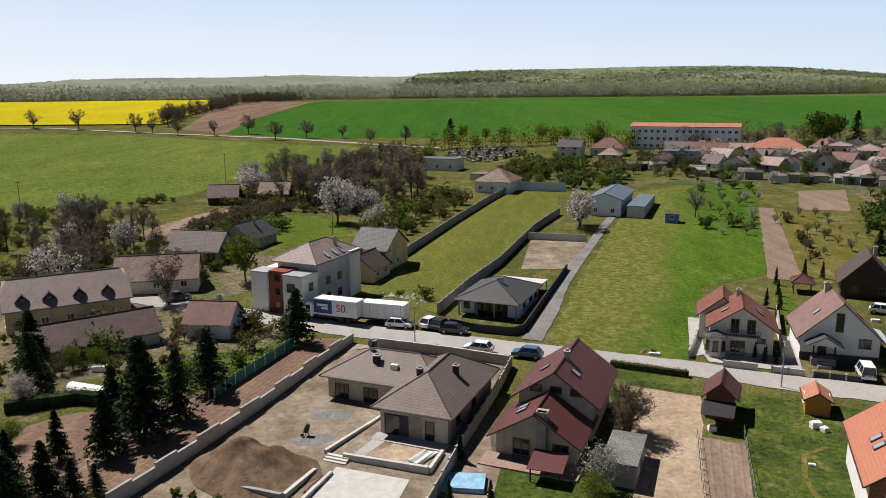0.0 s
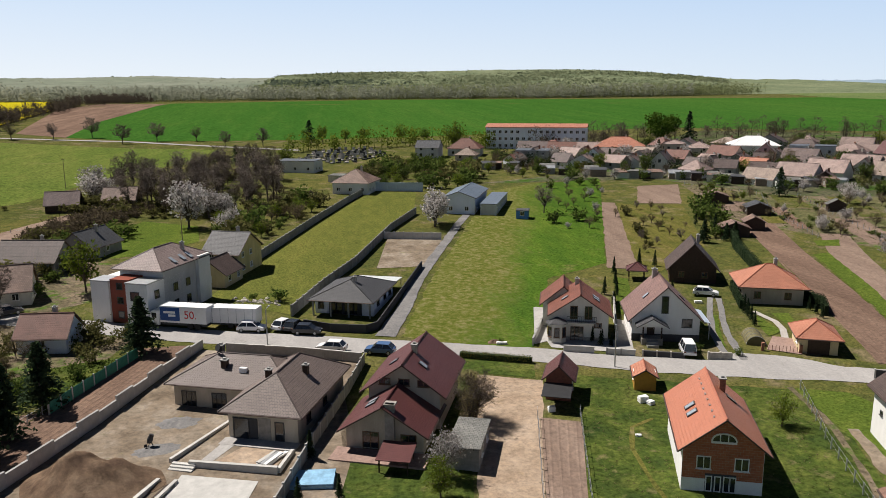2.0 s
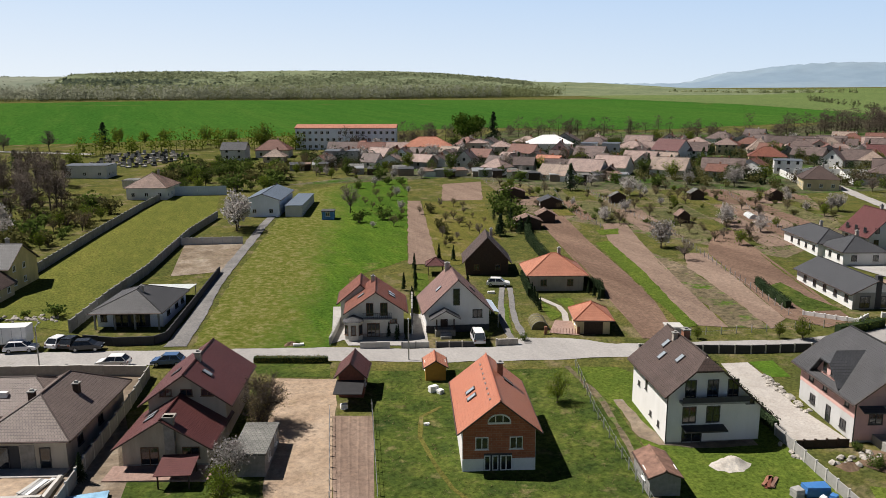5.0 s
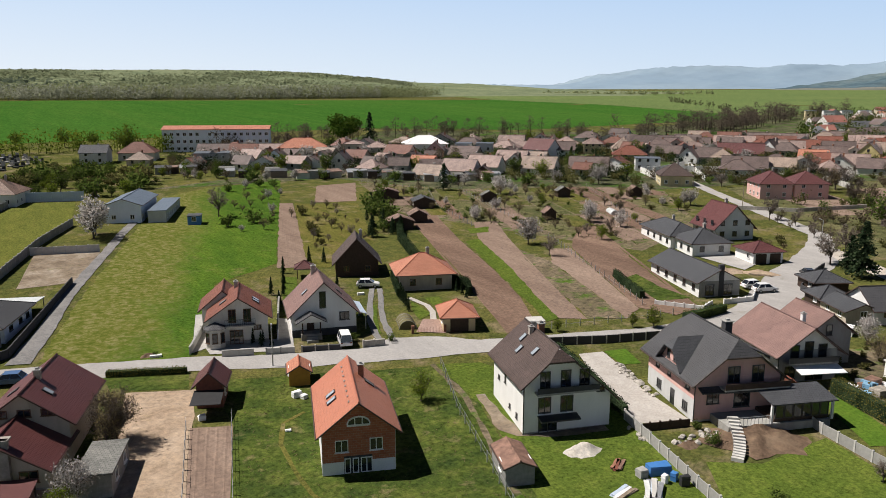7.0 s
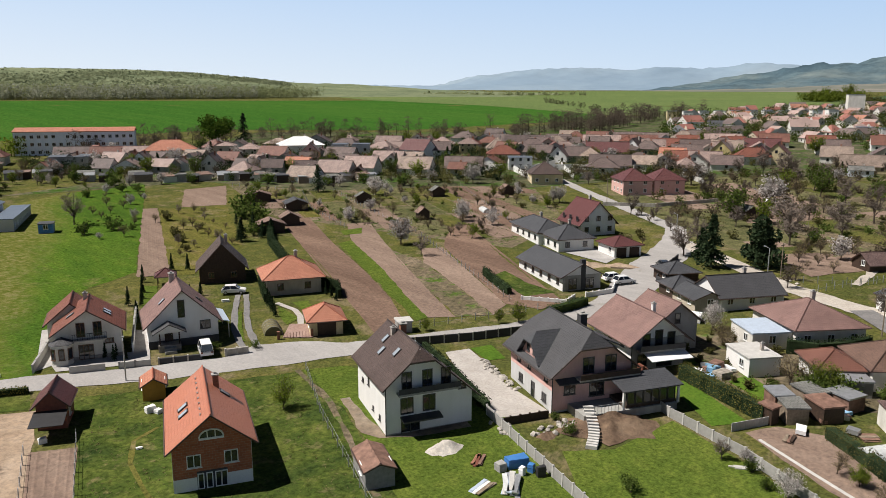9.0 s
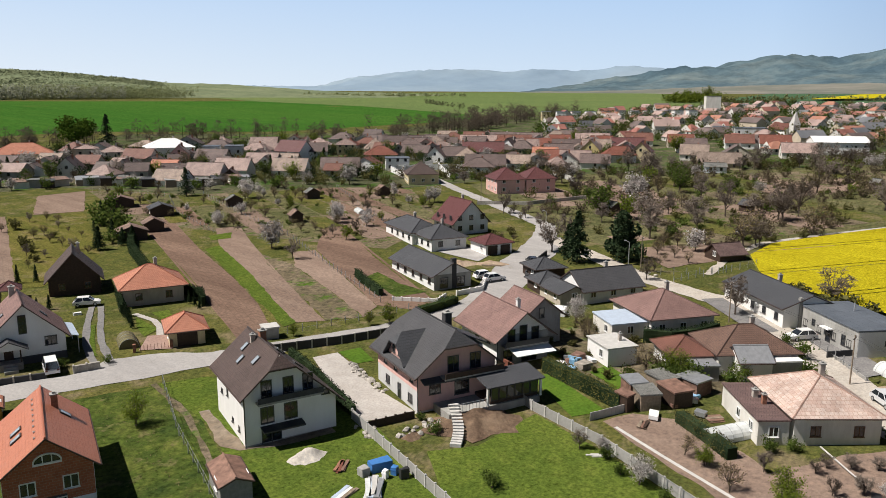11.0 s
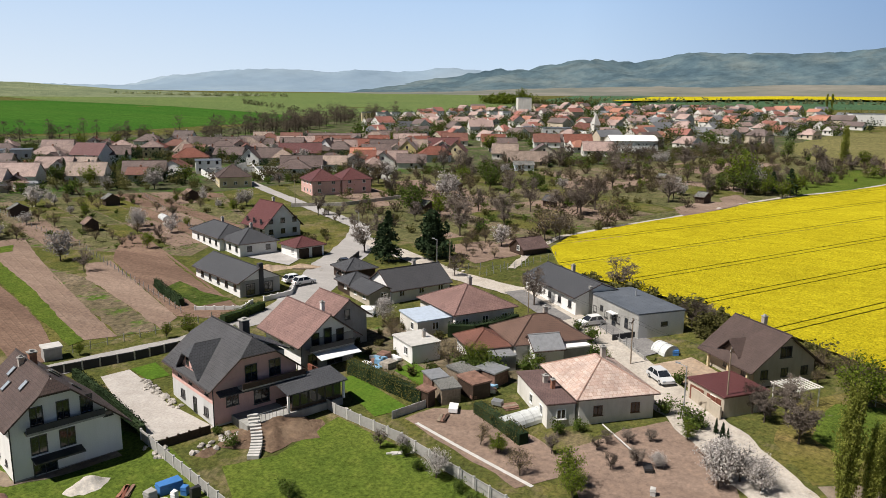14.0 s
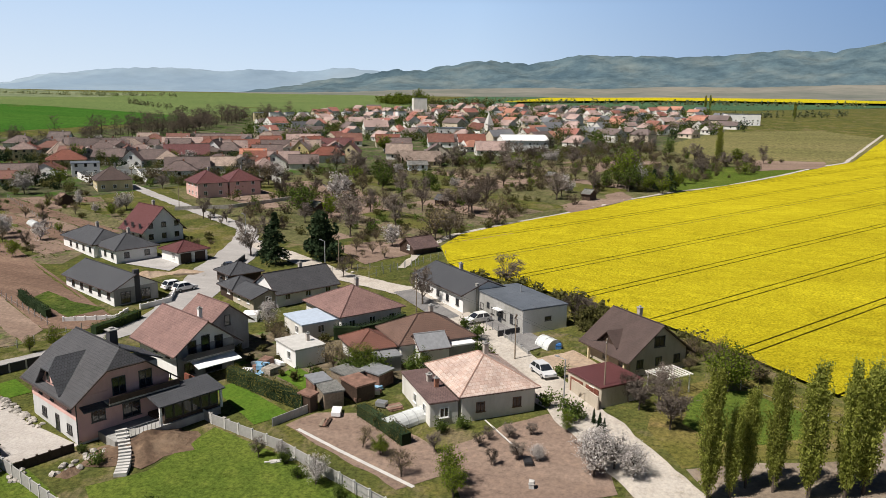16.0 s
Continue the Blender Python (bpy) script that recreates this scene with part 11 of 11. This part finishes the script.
def truck():
    t = thing("truck", -16.9, 115.3, -22, "white box truck with a drawbar trailer", "truck", dz=0.14)
    part("box_body", Shape().box(-3.6, 4.2, -1.25, 1.25, 1.0, 3.6), SHEET_WHITE, t)
    cab = Shape()
    prof = [(-5.4, 0.5), (-5.4, 1.5), (-5.05, 2.7), (-3.75, 2.8), (-3.75, 0.5)]
    f, k = [(x, -1.2, z) for x, z in prof], [(x, 1.2, z) for x, z in prof]
    cab.face(f).face(k[::-1])
    for i in range(5):
        cab.face([f[(i + 1) % 5], f[i], k[i], k[(i + 1) % 5]])
    c = part("cab", cab, SHEET_WHITE, t)
    part("windscreen", Shape().slab([(-5.42, -1.05, 1.6), (-5.08, -1.05, 2.6), (-5.08, 1.05, 2.6), (-5.42, 1.05, 1.6)], 0.03, False), GLASS, c)
    for sg in (-1, 1):
        part("side_glass", Shape().box(-5.0, -4.2, sg * 1.2 - 0.015, sg * 1.2 + 0.015, 1.6, 2.4), GLASS, c)
    part("chassis", Shape().box(-5.0, 4.0, -0.9, 0.9, 0.5, 1.0), METAL_DARK, t)
    for wx in (-4.5, 1.4, 2.6):
        for sg in (-1, 1):
            part("wheel", Shape().tube((wx, sg * 0.85, 0.5), (wx, sg * 1.2, 0.5), 0.5, n=16), RUBBER, t)
    part("logo_panel", Shape().box(-3.5, -0.2, -1.275, -1.25, 1.3, 3.4), SHEET_BLUE_DEEP, t, "deep blue advertising panel")
    for a, b, z in ((-2.9, -0.9, 2.45), (-2.1, -0.9, 1.95)):
        part("logo_bar", Shape().box(a, b, -1.29, -1.276, z, z + 0.36), SHEET_WHITE, t)
    tx = bpy.data.curves.new("price_text", "FONT")
    tx.body, tx.size, tx.extrude = "50.", 1.75, 0.01
    tx.materials.append(RED_PAINT)
    o = new("price_text", tx)
    o.parent = t
    o.matrix_basis = pose(0.5, -1.27, 1.75, 90, 0, 0)
    tr = thing("box_trailer", -9.2, 114.2, -18, "white box trailer behind the truck", "trailer", dz=0.14)
    part("box_body", Shape().box(-3.7, 3.7, -1.2, 1.2, 0.9, 3.3), SHEET_WHITE, tr)
    part("chassis", Shape().box(-3.6, 3.6, -0.9, 0.9, 0.5, 0.9), METAL_DARK, tr)
    for k in range(6):
        part("rib", Shape().box(-3.4 + k * 1.3, -3.34 + k * 1.3, -1.22, -1.2, 0.95, 3.25), METAL, tr)
    for wx in (-0.5, 0.7):
        for sg in (-1, 1):
            part("wheel", Shape().tube((wx, sg * 0.8, 0.45), (wx, sg * 1.1, 0.45), 0.45, n=16), RUBBER, tr)


SHEET_BLUE_DEEP = simple("deep_blue_print", (0.02, 0.07, 0.24), 0.4, 0, 0.05)
RED_PAINT = simple("red_print", (0.55, 0.03, 0.04), 0.4, 0, 0.05)
truck()

# ---- poles and lamps ----


def pole(x, y, h, label, lamp=False, m=None, turn=0.0):
    p = thing("street_lamp" if lamp else "utility_pole", x, y, turn, label, "lamp" if lamp else "pole")
    part("pole", Shape().tube((0, 0, -0.3), (0, 0, h), 0.1, 0.07, 8), m or WOOD, p)
    if lamp:
        part("arm", Shape().tube((0, 0, h - 0.05), (1.1, 0, h + 0.15), 0.035), METAL, p)
        part("lamp_head", Shape().box(0.85, 1.4, -0.12, 0.12, h + 0.1, h + 0.22), METAL, p)
    else:
        part("crossarm", Shape().box(-0.7, 0.7, -0.06, 0.06, h - 0.5, h - 0.38), WOOD_DARK, p)
        for k in (-0.6, 0.0, 0.6):
            part("insulator", Shape().tube((k, 0, h - 0.38), (k, 0, h - 0.2), 0.05), CONC_LIGHT, p)


for _x, _y, _h in ((-4.2, 105.6, 5.4), (42, 88.3, 5.4), (146.5, 55.2, 7.0), (169, 88, 6.0), (103.4, 0.8, 6.0)):
    pole(_x, _y, _h, "grey steel street lamp on a slim pole", True, METAL, 70)
for _x, _y, _h in ((-76.9, 267, 10), (-115.9, 205, 9), (-24.5, 165, 9), (105.4, -3.6, 8.4), (132, 30.6, 6.6), (116.6, 10.0, 6.6), (154.7, 56.4, 6.5), (196, 128, 8), (214, 160, 8)):
    pole(_x, _y, _h, "weathered wooden utility pole with crossarm")
for (_a, _b, _h) in (((105.4, -3.6), (116.6, 10.0), 7), ((116.6, 10.0), (132, 30.6), 6.4)):
    cv = Shape()
    for _o in (-0.6, 0.6):
        pts = []
        for _k in range(11):
            f = _k / 10
            x, y = _a[0] + (_b[0] - _a[0]) * f, _a[1] + (_b[1] - _a[1]) * f
            pts.append((x, y + _o, zg(x, y) + (8.0 * (1 - f) + 6.4 * f if _h == 7 else 6.4) - 0.7 * 4 * f * (1 - f)))
        for u, v in zip(pts, pts[1:]):
            cv.tube(u, v, 0.012, n=3, cap=False)
    tagged(new("cable", cv.mesh("cable", METAL_DARK)), "thin overhead cable between wooden poles", "cable")

# ---- rough grass ----
TUFT = leaf_mat("grass_tufts", (0.05, 0.078, 0.013), (0.105, 0.13, 0.03), 0.5)
TUFT_DRY = leaf_mat("dry_grass_tufts", (0.11, 0.10, 0.04), (0.21, 0.185, 0.09), 0.3)


def tufts(outline, n, size, m, label, avoid=()):
    """Uneven tussocks standing out of a rough lawn."""
    rng, s = random.Random(n), Shape()
    xs, ys = [p[0] for p in outline], [p[1] for p in outline]
    k = 0
    while k < n:
        x, y = rng.uniform(min(xs), max(xs)), rng.uniform(min(ys), max(ys))
        if not inside(x, y, outline) or any(inside(x, y, a) for a in avoid):
            k += 0.2
            continue
        if noise.noise((x * 0.3, y * 0.3, 7.0)) < -0.35:
            k += 0.3
            continue
        k += 1
        for _ in range(3):
            h, a = size * rng.uniform(0.5, 1.2), rng.uniform(0, 6.28)
            c, d = math.cos(a) * size * 0.55, math.sin(a) * size * 0.55
            px, py = x + rng.gauss(0, size * 0.5), y + rng.gauss(0, size * 0.5)
            z = zg(px, py) + 0.05
            s.v += [(px - c, py - d, z), (px + c, py + d, z), (px + rng.gauss(0, 0.1), py + rng.gauss(0, 0.1), z + h)]
            i = len(s.v)
            s.f.append((i - 3, i - 2, i - 1))
    tagged(new("grass_tufts", s.mesh("grass_tufts", m)), label, "grass", kind="stuff")


LOT = [(33.5, 88.5), (45.5, 84.0), (60.2, 78.2), (58, 62), (50, 40), (44, 32), (24, 40), (27.6, 57.0), (33.0, 74)]
HOUSE_LOT = [(35.6, 57), (43.6, 54.2), (48.6, 66), (40.6, 69.4)]
tufts(LOT, 1500, 0.1, TUFT_DRY, "dry tussocks in rough grass", [HOUSE_LOT])
tufts([(-44, 92), (-32, 101), (-22.6, 104.5), (-27.6, 88), (-38, 86)], 900, 0.22, TUFT, "rough garden grass behind a net")
tufts([(172, 62), (200, 115), (232, 148), (262, 140), (430, 5), (400, -50), (278, 8), (176, 46)], 6000, 0.25, TUFT_DRY, "dry weeds over the allotments")
tufts([(114, 180), (128, 232), (150, 205), (206, 166), (172, 122), (137, 112), (128, 132)], 3500, 0.2, TUFT, "weeds and beds in the gardens")
